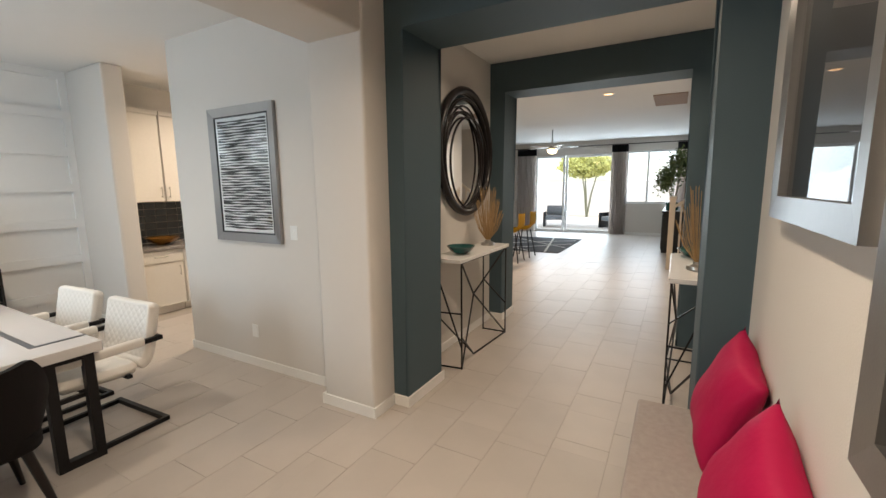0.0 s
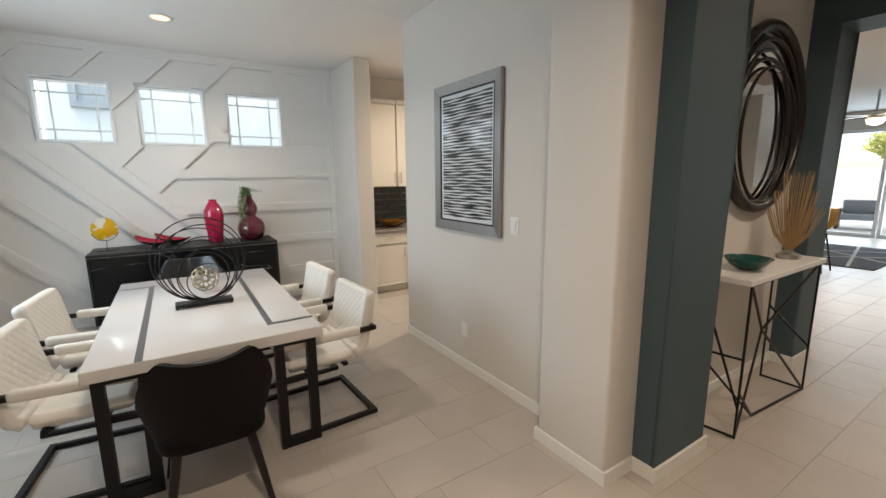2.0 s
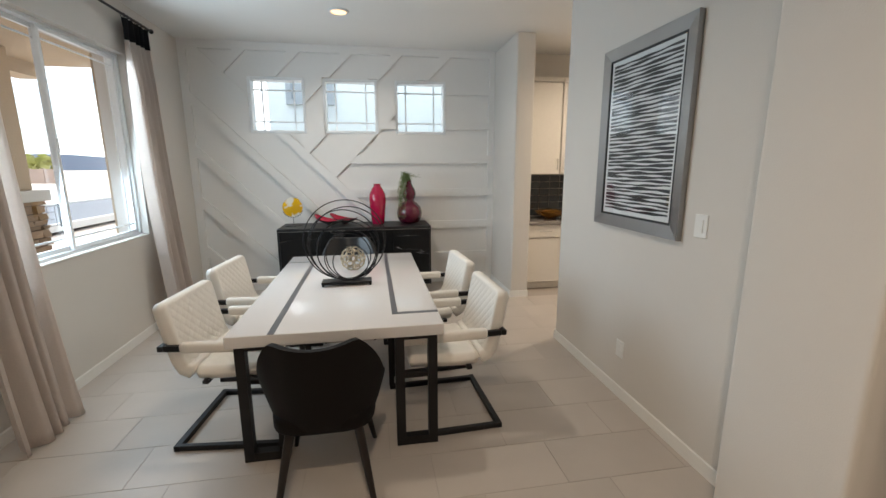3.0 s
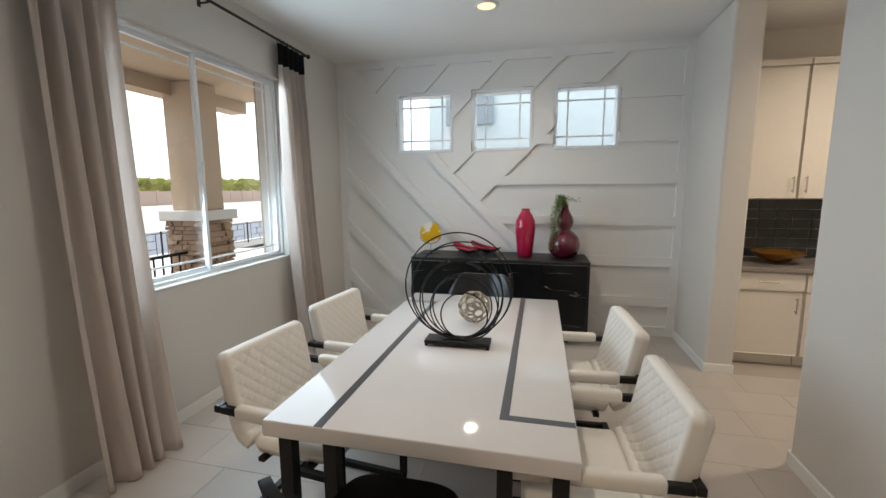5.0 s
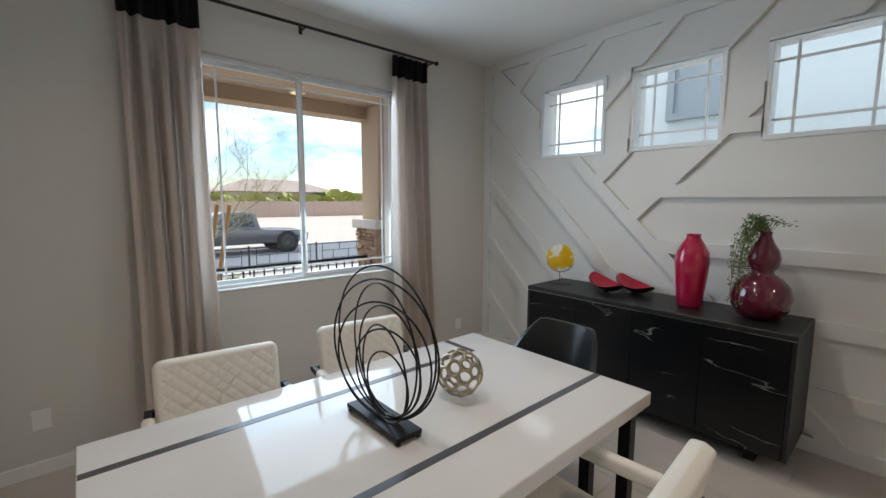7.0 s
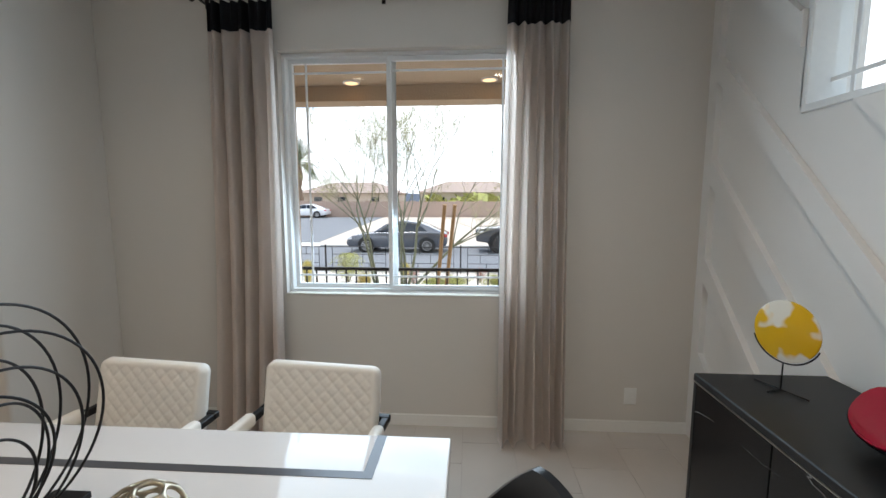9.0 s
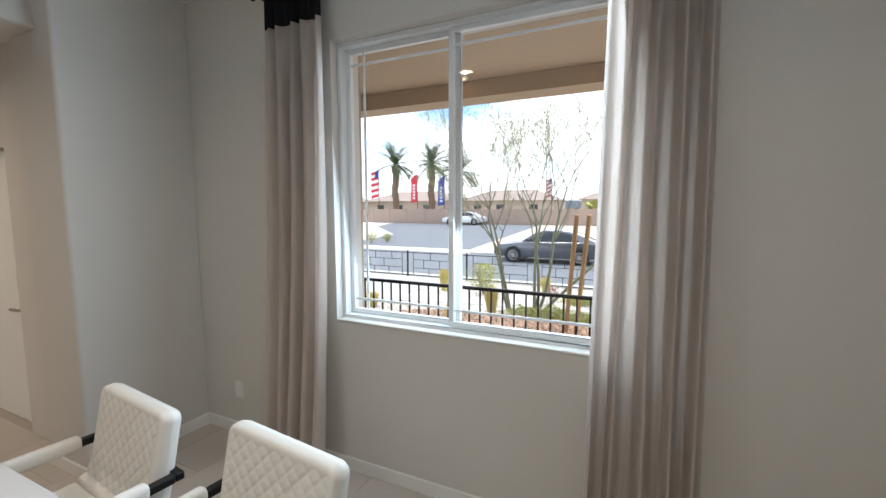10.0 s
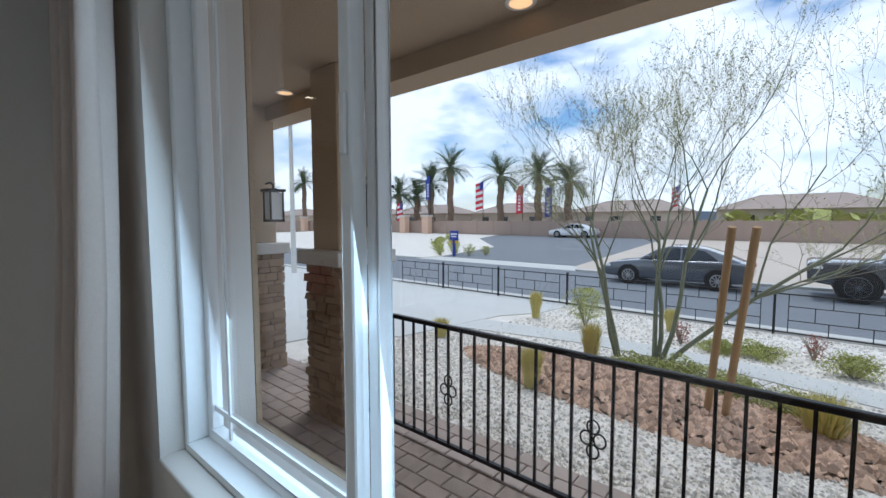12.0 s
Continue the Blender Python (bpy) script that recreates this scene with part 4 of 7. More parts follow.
def lantern(x, y, z):
    t = thing("wall_lantern", (x, y, z), "black framed porch lantern with frosted glass on the column", "lantern")
    bm = bmesh.new()
    box(bm, x - 0.07, x + 0.07, y - 0.07, y + 0.07, z - 0.17, z + 0.13)
    part("glass_body", bm, "flag_white", t)
    bm = bmesh.new()
    for sx in (-1, 1):
        for sy in (-1, 1):
            box(bm, x + sx * 0.075 - 0.008, x + sx * 0.075 + 0.008, y + sy * 0.075 - 0.008, y + sy * 0.075 + 0.008, z - 0.19, z + 0.15)
    box(bm, x - 0.085, x + 0.085, y - 0.085, y + 0.085, z - 0.2, z - 0.175)
    part("cage", bm, "black_metal", t)
    bm = bmesh.new()
    prism(bm, [(x - 0.1, y - 0.1, z + 0.14), (x + 0.1, y - 0.1, z + 0.14), (x + 0.1, y + 0.1, z + 0.14), (x - 0.1, y + 0.1, z + 0.14)], (0, 0, 0.03))
    tube(bm, [(x, y, z + 0.17), (x, y, z + 0.22), (x + 0.06, y, z + 0.25), (x + 0.16, y, z + 0.24)], 0.012, 8)
    part("roof", bm, "black_metal", t)


lantern(0.80, -2.04, 1.78)
lantern(-0.90, -2.12, 1.74)


def railing():
    t = thing("porch_railing", (-2.9, -2.03, G - 0.03), "black iron porch railing with ring ornaments", "railing")
    y = -2.03
    xa, xb = -4.94, -0.81
    bm = bmesh.new()
    box(bm, xa, xb, y - 0.022, y + 0.022, 0.775, 0.81)
    bevel(bm, 0.006, 1)
    part("top_rail", bm, "black_metal", t)
    bm = bmesh.new()
    box(bm, xa, xb, y - 0.015, y + 0.015, G + 0.06, G + 0.09)
    part("bottom_rail", bm, "black_metal", t)
    n = 34
    for i in range(1, n):
        x = xa + (xb - xa) * i / n
        bm = bmesh.new()
        box(bm, x - 0.008, x + 0.008, y - 0.008, y + 0.008, G + 0.09 if i % 11 else G - 0.03, 0.775)
        part("baluster", bm, "black_metal", t)
    for k, x in enumerate((-1.78, -2.886, -3.99)):
        bm = bmesh.new()
        for dx, dz in ((0, 0.075), (-0.04, 0.0), (0.04, 0.0), (0, -0.075)):
            tube(bm, [(x + dx + 0.036 * math.cos(q * 0.3927), y, 0.305 + dz + 0.042 * math.sin(q * 0.3927)) for q in range(16)], 0.006, 6, True)
        part("ring_ornament", bm, "black_metal", t, "ornament of four iron rings", smooth=180)


railing()


def street_fence():
    y, z0 = -10.32, -0.74
    for i in range(12):
        xa, xb = 7.47 - 2.19 * (i + 1), 7.47 - 2.19 * i
        t = thing("street_fence", ((xa + xb) / 2, y, z0), "black metal fence panel of staggered rectangles by the street", "fence", "street fence panels")
        bm = bmesh.new()
        box(bm, xa - 0.022, xa + 0.022, y - 0.022, y + 0.022, z0, z0 + 0.93)
        part("post", bm, "black_metal", t)
        for z in (0.09, 0.86):
            bm = bmesh.new()
            box(bm, xa, xb, y - 0.012, y + 0.012, z0 + z - 0.012, z0 + z + 0.012)
            part("rail", bm, "black_metal", t)
        a, b, lo, hi = xa + 0.22, xb - 0.22, 0.09, 0.86
        segs = [((a, lo), (a, hi)), ((b, lo), (b, hi)), ((a, 0.62), (b, 0.62)), ((a, 0.34), (b, 0.34)), ((a + 0.42, 0.62), (a + 0.42, hi)),
                ((a + 1.1, 0.62), (a + 1.1, hi)), ((a + 0.75, 0.34), (a + 0.75, 0.62)), ((a + 1.35, 0.34), (a + 1.35, 0.62)), ((a + 0.55, lo), (a + 0.55, 0.34)), ((a + 1.15, lo), (a + 1.15, 0.34))]
        for p, q in segs:
            bm = bmesh.new()
            bar(bm, (p[0], y, z0 + p[1]), (q[0], y, z0 + q[1]), 0.016)
            part("bar", bm, "black_metal", t)


street_fence()


def branch_tree(name, base, seed, trunks, label, size):
    t = thing(name, base, label, "tree")
    r = random.Random(seed)
    bx, by, bz = base
    leaves = bmesh.new()
    twigs = bmesh.new()
    trunk = bmesh.new()

    def grow(p, d, length, rad, level):
        pts, q = [p.copy()], p.copy()
        n = 5
        for k in range(n):
            d = (d + Vector((r.uniform(-1, 1), r.uniform(-1, 1), r.uniform(-0.35, 0.6))) * (0.15 + 0.06 * level)).normalized()
            q = q + d * length / n
            pts.append(q.copy())
        radii = [max(0.0012, rad * (1 - 0.55 * k / n)) for k in range(n + 1)]
        tube(trunk if level < 2 else twigs, pts, radii, 7 if level < 2 else (4 if level < 3 else 3))
        if level < 4:
            for _ in range((5, 5, 5, 4)[level]):
                k = r.randint(2 if level else 3, n)
                dd = (d + Vector((r.uniform(-1, 1), r.uniform(-1, 1), r.uniform(-0.1, 0.7))) * 0.75).normalized()
                grow(pts[k], dd, length * r.uniform(0.5, 0.72), radii[k] * 0.6, level + 1)
        if level >= 3:
            for _ in range(5):
                k = r.uniform(0.1, 1.0)
                c = pts[0].lerp(pts[-1], k) + Vector((r.uniform(-1, 1), r.uniform(-1, 1), r.uniform(-1, 1))) * 0.014
                a = Vector((r.uniform(-1, 1), r.uniform(-1, 1), r.uniform(-1, 1))).normalized() * 0.013
                b = a.orthogonal().normalized() * 0.005
                f = [leaves.verts.new(c + v) for v in (a, b, -a, -b)]
                leaves.faces.new(f)

    for dx, dy, lean in trunks:
        p = Vector((bx + dx, by + dy, bz - 0.05))
        grow(p, Vector((lean[0], lean[1], 1)).normalized(), size * r.uniform(0.9, 1.1), 0.036, 0)
    part("trunk", trunk, "bark", t, "slim green-grey trunks", smooth=180)
    part("twigs", twigs, "twig", t, "fine grey bare twigs", smooth=180)
    part("crown", leaves, "shrub", t, "sparse tiny green leaves")


branch_tree("garden_tree", (-2.33, -5.95, lie(-5.95)), 7, [(0.03, 0.0, (0.12, -0.10)), (0.0, -0.03, (-0.12, -0.15)), (-0.03, 0.0, (-0.42, 0.0)), (-0.05, 0.02, (-0.80, 0.1))], "young multi-trunk desert tree with fine bare twigs", 2.35)
branch_tree("garden_tree", (-1.83, -5.95, lie(-5.95)), 12, [(0.03, 0.0, (0.26, -0.1)), (0.0, 0.0, (0.10, 0.1))], "slim young desert tree in the gravel", 2.0)


def stakes():
    for i, (x, y, lx) in enumerate(((-3.16, -4.20, -0.20), (-3.30, -4.16, -0.22))):
        bm = bmesh.new()
        tube(bm, [(x, y, lie(y) - 0.1), (x + lx, y + 0.55, 1.54)], [0.032, 0.03], 10)
        tagged(new("tree_stake", mesh_of(bm, "tree_stake", "stake", 60)), "round pine tree stake driven into the gravel", "stake", "tree stakes")


stakes()


def tuft(name, x, y, h, w, seed, material, label, n=150, cat="grass"):
    r = random.Random(seed)
    bm = bmesh.new()
    for _ in range(n):
        a = r.uniform(0, 6.283)
        d = r.uniform(0, w * 0.35)
        lean = r.uniform(0.1, 1.0) * w
        p = Vector((x + d * math.cos(a), y + d * math.sin(a), lie(y) - 0.02))
        hh = h * r.uniform(0.6, 1.0)
        s = Vector((-math.sin(a), math.cos(a), 0)) * r.uniform(0.004, 0.009)
        m1 = p + Vector((math.cos(a) * lean * 0.3, math.sin(a) * lean * 0.3, hh * 0.62))
        m2 = p + Vector((math.cos(a) * lean * 0.75, math.sin(a) * lean * 0.75, hh))
        v = [bm.verts.new(q) for q in (p - s, p + s, m1 + s * 0.8, m1 - s * 0.8)]
        bm.faces.new(v)
        bm.faces.new((v[3], v[2], bm.verts.new(m2)))
    tagged(new(name, mesh_of(bm, name, material)), label, cat, cat + " tufts")


def shrub(name, x, y, rx, h, seed, material, label, n=420, leaf=0.03, group="garden shrubs"):
    r = random.Random(seed)
    g = lie(y)
    t = thing(name, (x, y, g - 0.01), label, "shrub", group)
    st = bmesh.new()
    lv = bmesh.new()
    for k in range(9):
        a, d = r.uniform(0, 6.28), r.uniform(0.3, 1) * rx
        tube(st, [(x, y, g - 0.03), (x + d * 0.5 * math.cos(a), y + d * 0.5 * math.sin(a), g + h * 0.5), (x + d * math.cos(a), y + d * math.sin(a), g + h * r.uniform(0.6, 0.95))], [0.012, 0.008, 0.004], 4)
    part("stems", st, "twig", t)
    for _ in range(n):
        a, u, v = r.uniform(0, 6.283), r.random() ** 0.6, r.uniform(-0.9, 1)
        lump = 0.75 + 0.35 * math.sin(3 * a + seed) * math.cos(2 * v + seed)
        c = Vector((x + rx * lump * u * math.cos(a) * math.sqrt(max(0, 1 - v * v * 0.8)), y + rx * lump * u * math.sin(a) * math.sqrt(max(0, 1 - v * v * 0.8)), g + h * (0.5 + 0.48 * v * lump)))
        d = Vector((r.uniform(-1, 1), r.uniform(-1, 1), r.uniform(-0.3, 1))).normalized() * leaf
        b = d.orthogonal().normalized() * leaf * 0.45
        lv.faces.new([lv.verts.new(c + q) for q in (d, b, -d, -b)])
    part("leaves", lv, material, t)


for i, (x, y, h, w) in enumerate(((-1.54, -3.79, 0.52, 0.19), (0.53, -7.84, 0.64, 0.2), (-1.65, -5.29, 0.62, 0.2), (-4.0, -4.37, 0.47, 0.28), (-4.5, -4.0, 0.38, 0.22), (-1.95, -8.7, 0.5, 0.2), (0.75, -4.9, 0.35, 0.2))):
    tuft("grass_tuft", x, y, h, w, 30 + i, "grass", "clump of dry yellow ornamental grass in the gravel", 900)
for i, (x, y, rx, h) in enumerate(((-0.58, -7.82, 0.52, 0.9), (-2.28, -5.2, 0.5, 0.27), (-2.81, -5.3, 0.5, 0.3), (-3.3, -4.98, 0.5, 0.3), (-3.85, -4.85, 0.45, 0.3), (-3.4, -7.6, 0.5, 0.22), (-2.9, -7.5, 0.45, 0.2), (-4.42, -7.3, 0.42, 0.34))):
    shrub("garden_shrub", x, y, rx, h, 50 + i, "shrub", "low yellow-green shrub in the gravel garden", 2400, 0.019)
for i, (x, y) in enumerate(((-2.32, -7.65), (-4.04, -8.08))):
    shrub("red_shrub", x, y, 0.2, 0.42, 70 + i, "red_shrub", "small reddish shrub near the fence", 240, 0.024, "red shrubs")


def stones_field(name, n, area, smin, smax, material, label, seed, lift=None):
    r = random.Random(seed)
    V, F = [], []
    x0, x1, y0, y1 = area
    for _ in range(n):
        x, y = r.uniform(x0, x1), r.uniform(y0, y1)
        s = r.uniform(smin, smax)
        z = lie(y) + (lift(x, y) if lift else 0)
        if lift and lift(x, y) <= 0:
            continue
        a = r.uniform(0, 6.28)
        ca, sa = math.cos(a), math.sin(a)
        k = len(V)
        for (px, py, pz) in ((1, 0, 0.1), (0.2, 0.8, 0.0), (-0.9, 0.3, 0.15), (-0.3, -0.8, 0.05), (0.15, 0.05, 0.75), (-0.2, 0.1, -0.4)):
            px, py, pz = (q * r.uniform(0.75, 1.25) * s for q in (px, py, pz))
            V.append((x + ca * px - sa * py, y + sa * px + ca * py, z + pz))
        for f in ((0, 1, 4), (1, 2, 4), (2, 3, 4), (3, 0, 4), (1, 0, 5), (2, 1, 5), (3, 2, 5), (0, 3, 5)):
            F.append([k + q for q in f])
    me = bpy.data.meshes.new(name)
    me.from_pydata(V, [], F)
    me.materials.append(M[material])
    return tagged(new(name, me), label, "gravel", "", "stuff")


def isl(name):
    n, l = M[name].node_tree.nodes, M[name].node_tree.links
    g = n.new("ShaderNodeNewGeometry")
    a = n.new("ShaderNodeMath")
    a.operation = "MULTIPLY_ADD"
    a.inputs[1].default_value = 0.9
    a.inputs[2].default_value = 0.55
    l.new(g.outputs["Random Per Island"], a.inputs[0])
    l.new(a.outputs[0], n["Hue/Saturation/Value"].inputs["Value"])


isl("gravel")
isl("rubble")
stones_field("gravel_stones", 30000, (-6.5, 1.1, -5.6, -2.45), 0.010, 0.028, "gravel", "loose grey gravel stones", 11)
stones_field("gravel_stones_far", 11000, (-8.0, 0.7, -10.2, -5.3), 0.014, 0.034, "gravel", "loose grey gravel stones", 12)


def mound(x, y):
    d = ((x + 2.5) / 2.5) ** 2 + ((y + 4.4 + 0.10 * (x + 2.6)) / 0.8) ** 2
    return 0.16 * (1 - d) if d < 1 else -1


stones_field("rubble_stones", 10500, (-5.4, 0.2, -5.6, -3.2), 0.022, 0.068, "rubble", "heap of reddish broken rock", 13, mound)


def wheel(t, x, y, z, r, w, side):
    bm = bmesh.new()
    disc_y(bm, (x, y, z), r, w * side, 28)
    bevel(bm, 0.03, 2)
    ty = part("tyre", bm, "rubber", t, smooth=40)
    bm = bmesh.new()
    for q in range(10):
        a = 6.28319 * q / 10
        bar(bm, (x, y - 0.012 * side, z), (x + 0.62 * r * math.cos(a), y - 0.008 * side, z + 0.62 * r * math.sin(a)), 0.035, 0.03)
    tube(bm, [(x + 0.63 * r * math.cos(q * 0.2618), y - 0.006 * side, z + 0.63 * r * math.sin(q * 0.2618)) for q in range(24)], 0.018, 6, True)
    part("rim", bm, "car_dark" if r > 0.4 else "alloy", ty, "black rim" if r > 0.4 else "alloy rim")


def car(x, y, gz, paint, label, L, Hh, facing, truck=False, name="sedan", wheel_r=0.33):
    """A car that stands along x; facing: +1 looks to +x."""
    t = thing(name, (x, y, gz), label, "pickup truck" if truck else "car")
    Wd = 1.84 if not truck else 2.0

    def sx(u):
        return x + facing * (u - 0.5) * L

    if truck:
        low = [(0.0, 0.62), (0.02, 1.0), (0.33, 1.08), (0.36, 1.12), (0.70, 1.16), (0.74, 1.18), (0.975, 1.14), (1.0, 1.08), (0.995, 0.55), (0.88, 0.45), (0.12, 0.45), (0.01, 0.5)]
        top = [(0.36, 1.1), (0.385, 1.78), (0.42, 1.86), (0.60, 1.86), (0.66, 1.74), (0.745, 1.15)]
        glasses = [[(0.40, 1.22), (0.415, 1.74), (0.50, 1.76), (0.50, 1.22)], [(0.515, 1.22), (0.515, 1.76), (0.60, 1.74), (0.69, 1.22)]]
        wu = (0.17, 0.815)
    else:
        low = [(0.0, 0.55), (0.015, 0.88), (0.06, 0.95), (0.16, 0.98), (0.70, 0.93), (0.93, 0.78), (0.985, 0.66), (1.0, 0.42), (0.98, 0.28), (0.85, 0.24), (0.15, 0.24), (0.02, 0.3)]
        top = [(0.07, 0.95), (0.18, 1.20), (0.28, 1.37), (0.40, Hh), (0.52, Hh - 0.01), (0.62, 1.28), (0.735, 0.93)]
        glasses = [[(0.20, 1.0), (0.285, 1.30), (0.40, 1.385), (0.43, 1.385), (0.43, 0.99)], [(0.445, 0.99), (0.445, 1.385), (0.52, 1.375), (0.60, 1.25), (0.685, 0.96)]]
        wu = (0.20, 0.80)
    bm = bmesh.new()
    prism(bm, [(sx(u), y - Wd / 2, gz + z) for u, z in low], (0, Wd, 0))
    bevel(bm, 0.07, 3)
    part("body", bm, paint, t, smooth=35)
    bm = bmesh.new()
    a = [bm.verts.new((sx(u), y - Wd / 2 + (0.10 if z < 1.2 else 0.24), gz + z)) for u, z in top]
    b = [bm.verts.new((sx(u), y + Wd / 2 - (0.10 if z < 1.2 else 0.24), gz + z)) for u, z in top]
    bm.faces.new(a)
    bm.faces.new(b[::-1])
    for i in range(len(a)):
        j = (i + 1) % len(a)
        bm.faces.new((a[i], b[i], b[j], a[j]))
    bevel(bm, 0.05, 3)
    part("cabin", bm, paint, t, smooth=35)
    for g in glasses:
        for s in (1,):
            bm = bmesh.new()
            pts = []
            for u, z in g:
                k = (z - 1.0) / 0.38 if not truck else (z - 1.2) / 0.5
                pts.append((sx(u), y + s * (Wd / 2 - 0.088 - 0.125 * min(1, max(0, k))), gz + z))
            prism(bm, pts, (0, s * 0.012, 0))
            part("side_window", bm, "car_glass", t)
    for u in wu:
        for s in (1, -1):
            wheel(t, sx(u), y + s * (Wd / 2 + 0.01), gz + wheel_r, wheel_r, 0.22, -s)
            bm = bmesh.new()
            disc_y(bm, (sx(u), y + s * (Wd / 2 + 0.002), gz + wheel_r + 0.02), wheel_r + 0.055, -s * 0.2, 28)
            part("wheel_arch", bm, "rubber", t)
    for s in (1, -1):
        bm = bmesh.new()
        ya = y + s * Wd / 2
        box(bm, min(sx(0.004), sx(0.045)), max(sx(0.004), sx(0.045)), min(ya - s * 0.3, ya + s * 0.006), max(ya - s * 0.3, ya + s * 0.006), gz + 0.74, gz + 0.86)
        part("tail_light", bm, "tail", t, "red tail light")
        bm = bmesh.new()
        box(bm, min(sx(0.94), sx(0.985)), max(sx(0.94), sx(0.985)), min(ya - s * 0.35, ya + s * 0.004), max(ya - s * 0.35, ya + s * 0.004), gz + (0.62 if not truck else 0.94), gz + (0.70 if not truck else 1.02))
        part("headlight", bm, "flag_white", t, "clear headlight")
        bm = bmesh.new()
        box(bm, sx(0.66) - 0.07, sx(0.66) + 0.07, min(ya, ya + s * 0.17), max(ya, ya + s * 0.17), gz + 0.98 + (0.24 if truck else 0), gz + 1.1 + (0.24 if truck else 0))
        bevel(bm, 0.03, 2)
        part("mirror", bm, paint, t)
    for u in (0.44, 0.63):
        bm = bmesh.new()
        box(bm, sx(u) - 0.09, sx(u) + 0.09, y + Wd / 2 - 0.005, y + Wd / 2 + 0.02, gz + 0.83 + (0.2 if truck else 0), gz + 0.855 + (0.2 if truck else 0))
        part("door_handle", bm, paint, t)


car(-0.42, -16.9, -0.78, "car_grey", "dark grey sedan parked at the far kerb", 4.7, 1.45, 1)
car(-7.03, -17.0, -0.78, "car_dark", "black pickup truck parked at the far kerb", 6.0, 1.88, 1, True, "pickup", 0.46)
car(13.9, -41.6, lie(-41.6), "car_white", "white sedan parked by the block wall", 4.9, 1.44, 1)


def palm(x, y, h, seed):
    t = thing("palm_tree", (x, y, G - 0.1), "tall date palm behind the block wall", "palm tree", "palm row")
    r = random.Random(seed)
    bm = bmesh.new()
    n = 14
    pts = [(x + 0.1 * math.sin(k), y, G - 0.12 + h * k / n) for k in range(n + 1)]
    tube(bm, pts, [0.42 + 0.07 * (k % 2) for k in range(n + 1)], 10)
    part("trunk", bm, "palm_trunk", t, "rough brown trunk")
    bm = bmesh.new()
    c = Vector((x, y, G + h))
    for q in range(56):
        a = r.uniform(0, 6.283)
        el = r.uniform(-0.45, 1.35)
        L = r.uniform(3.0, 4.0)
        d = Vector((math.cos(a) * math.cos(el), math.sin(a) * math.cos(el), math.sin(el)))
        p = c.copy()
        spine = [p.copy()]
        for k in range(8):
            p = p + d * L / 8
            d = (d + Vector((0, 0, -0.125))).normalized()
            spine.append(p.copy())
        for k in range(8):
            s = (spine[k + 1] - spine[k]).normalized()
            side = s.cross(Vector((0, 0, 1)))
            side = side.normalized() if side.length > 1e-3 else Vector((1, 0, 0))
            up = side.cross(s)
            for m in (0.0, 0.33, 0.66):
                b = spine[k].lerp(spine[k + 1], m)
                ll = 0.75 * math.sin(0.5 + 2.4 * (k + m) / 8)
                for sg in (-1, 1):
                    tip = b + (side * sg * 0.8 + s * 0.65 + up * 0.25) * ll
                    bm.faces.new([bm.verts.new(b - s * 0.045), bm.verts.new(b + s * 0.045), bm.verts.new(tip)])
    part("crown", bm, "palm_leaf", t, "arching green fronds")


for i, (x, y, h) in enumerate(((16.7, -46.5, 6.2), (20.6, -46.5, 7.4), (26.05, -46.5, 7.5), (34.5, -46.5, 9.2), (38.3, -46.5, 7.3), (41.2, -46.5, 5.5), (45.2, -46.5, 5.9), (72.9, -46.5, 9.3), (88, -47, 7.5))):
    palm(x, y, h, 200 + i)


def feather_flag(x, y, h, kind, size=1.0):
    t = thing("feather_flag", (x, y, G - 0.1), {"us": "red and white striped flag on a pole", "red": "tall red feather banner with white bars", "blue": "tall blue feather banner with white bars"}[kind], "flag", "entrance flags")
    bm = bmesh.new()
    tube(bm, [(x, y, G - 0.13), (x, y, h)], 0.04, 6)
    part("pole", bm, "black_metal", t)
    z1, z0, w = h - 0.05, h - 0.05 - 3.45 * size, 0.05 + 1.1 * size
    if kind == "us":
        for k in range(9):
            bm = bmesh.new()
            a, b = z1 - (z1 - z0) * k / 9, z1 - (z1 - z0) * (k + 1) / 9
            prism(bm, [(x + 0.05, y, a), (x + 0.05, y, b), (x + w, y + 0.1, b - 0.25), (x + w, y + 0.1, a - 0.25)], (0, 0.02, 0))
            part("stripe", bm, "flag_red" if k % 2 == 0 else "flag_white", t)
        bm = bmesh.new()
        prism(bm, [(x + 0.05, y + 0.03, z1), (x + 0.05, y + 0.03, z1 - size), (x + 0.05 + 0.45 * size, y + 0.08, z1 - 1.1 * size), (x + 0.05 + 0.45 * size, y + 0.08, z1 - 0.12)], (0, 0.02, 0))
        part("canton", bm, "flag_blue", t)
    else:
        bm = bmesh.new()
        prism(bm, [(x + 0.05, y, z1), (x + 0.05, y, z0), (x + 0.9, y, z0 - 0.1), (x + 0.9, y, z1 - 0.7), (x + 0.6, y, z1 - 0.25)], (0, 0.02, 0))
        part("cloth", bm, "flag_red" if kind == "red" else "flag_blue", t)
        bm = bmesh.new()
        for k in range(5):
            box(bm, x + 0.3, x + 0.65, y + 0.024, y + 0.03, z0 + 0.35 + k * 0.4, z0 + 0.6 + k * 0.4)
        part("print", bm, "flag_white", t)


for i, (x, kind, h) in enumerate(((36.6, "blue", 8.1), (27.4, "us", 6.6), (21.6, "red", 5.9), (17.8, "blue", 5.5), (42.3, "us", 4.4), (4.85, "us", 4.9))):
    feather_flag(x, -44.5, h, kind, 0.55 if x < 10 else 1.0)


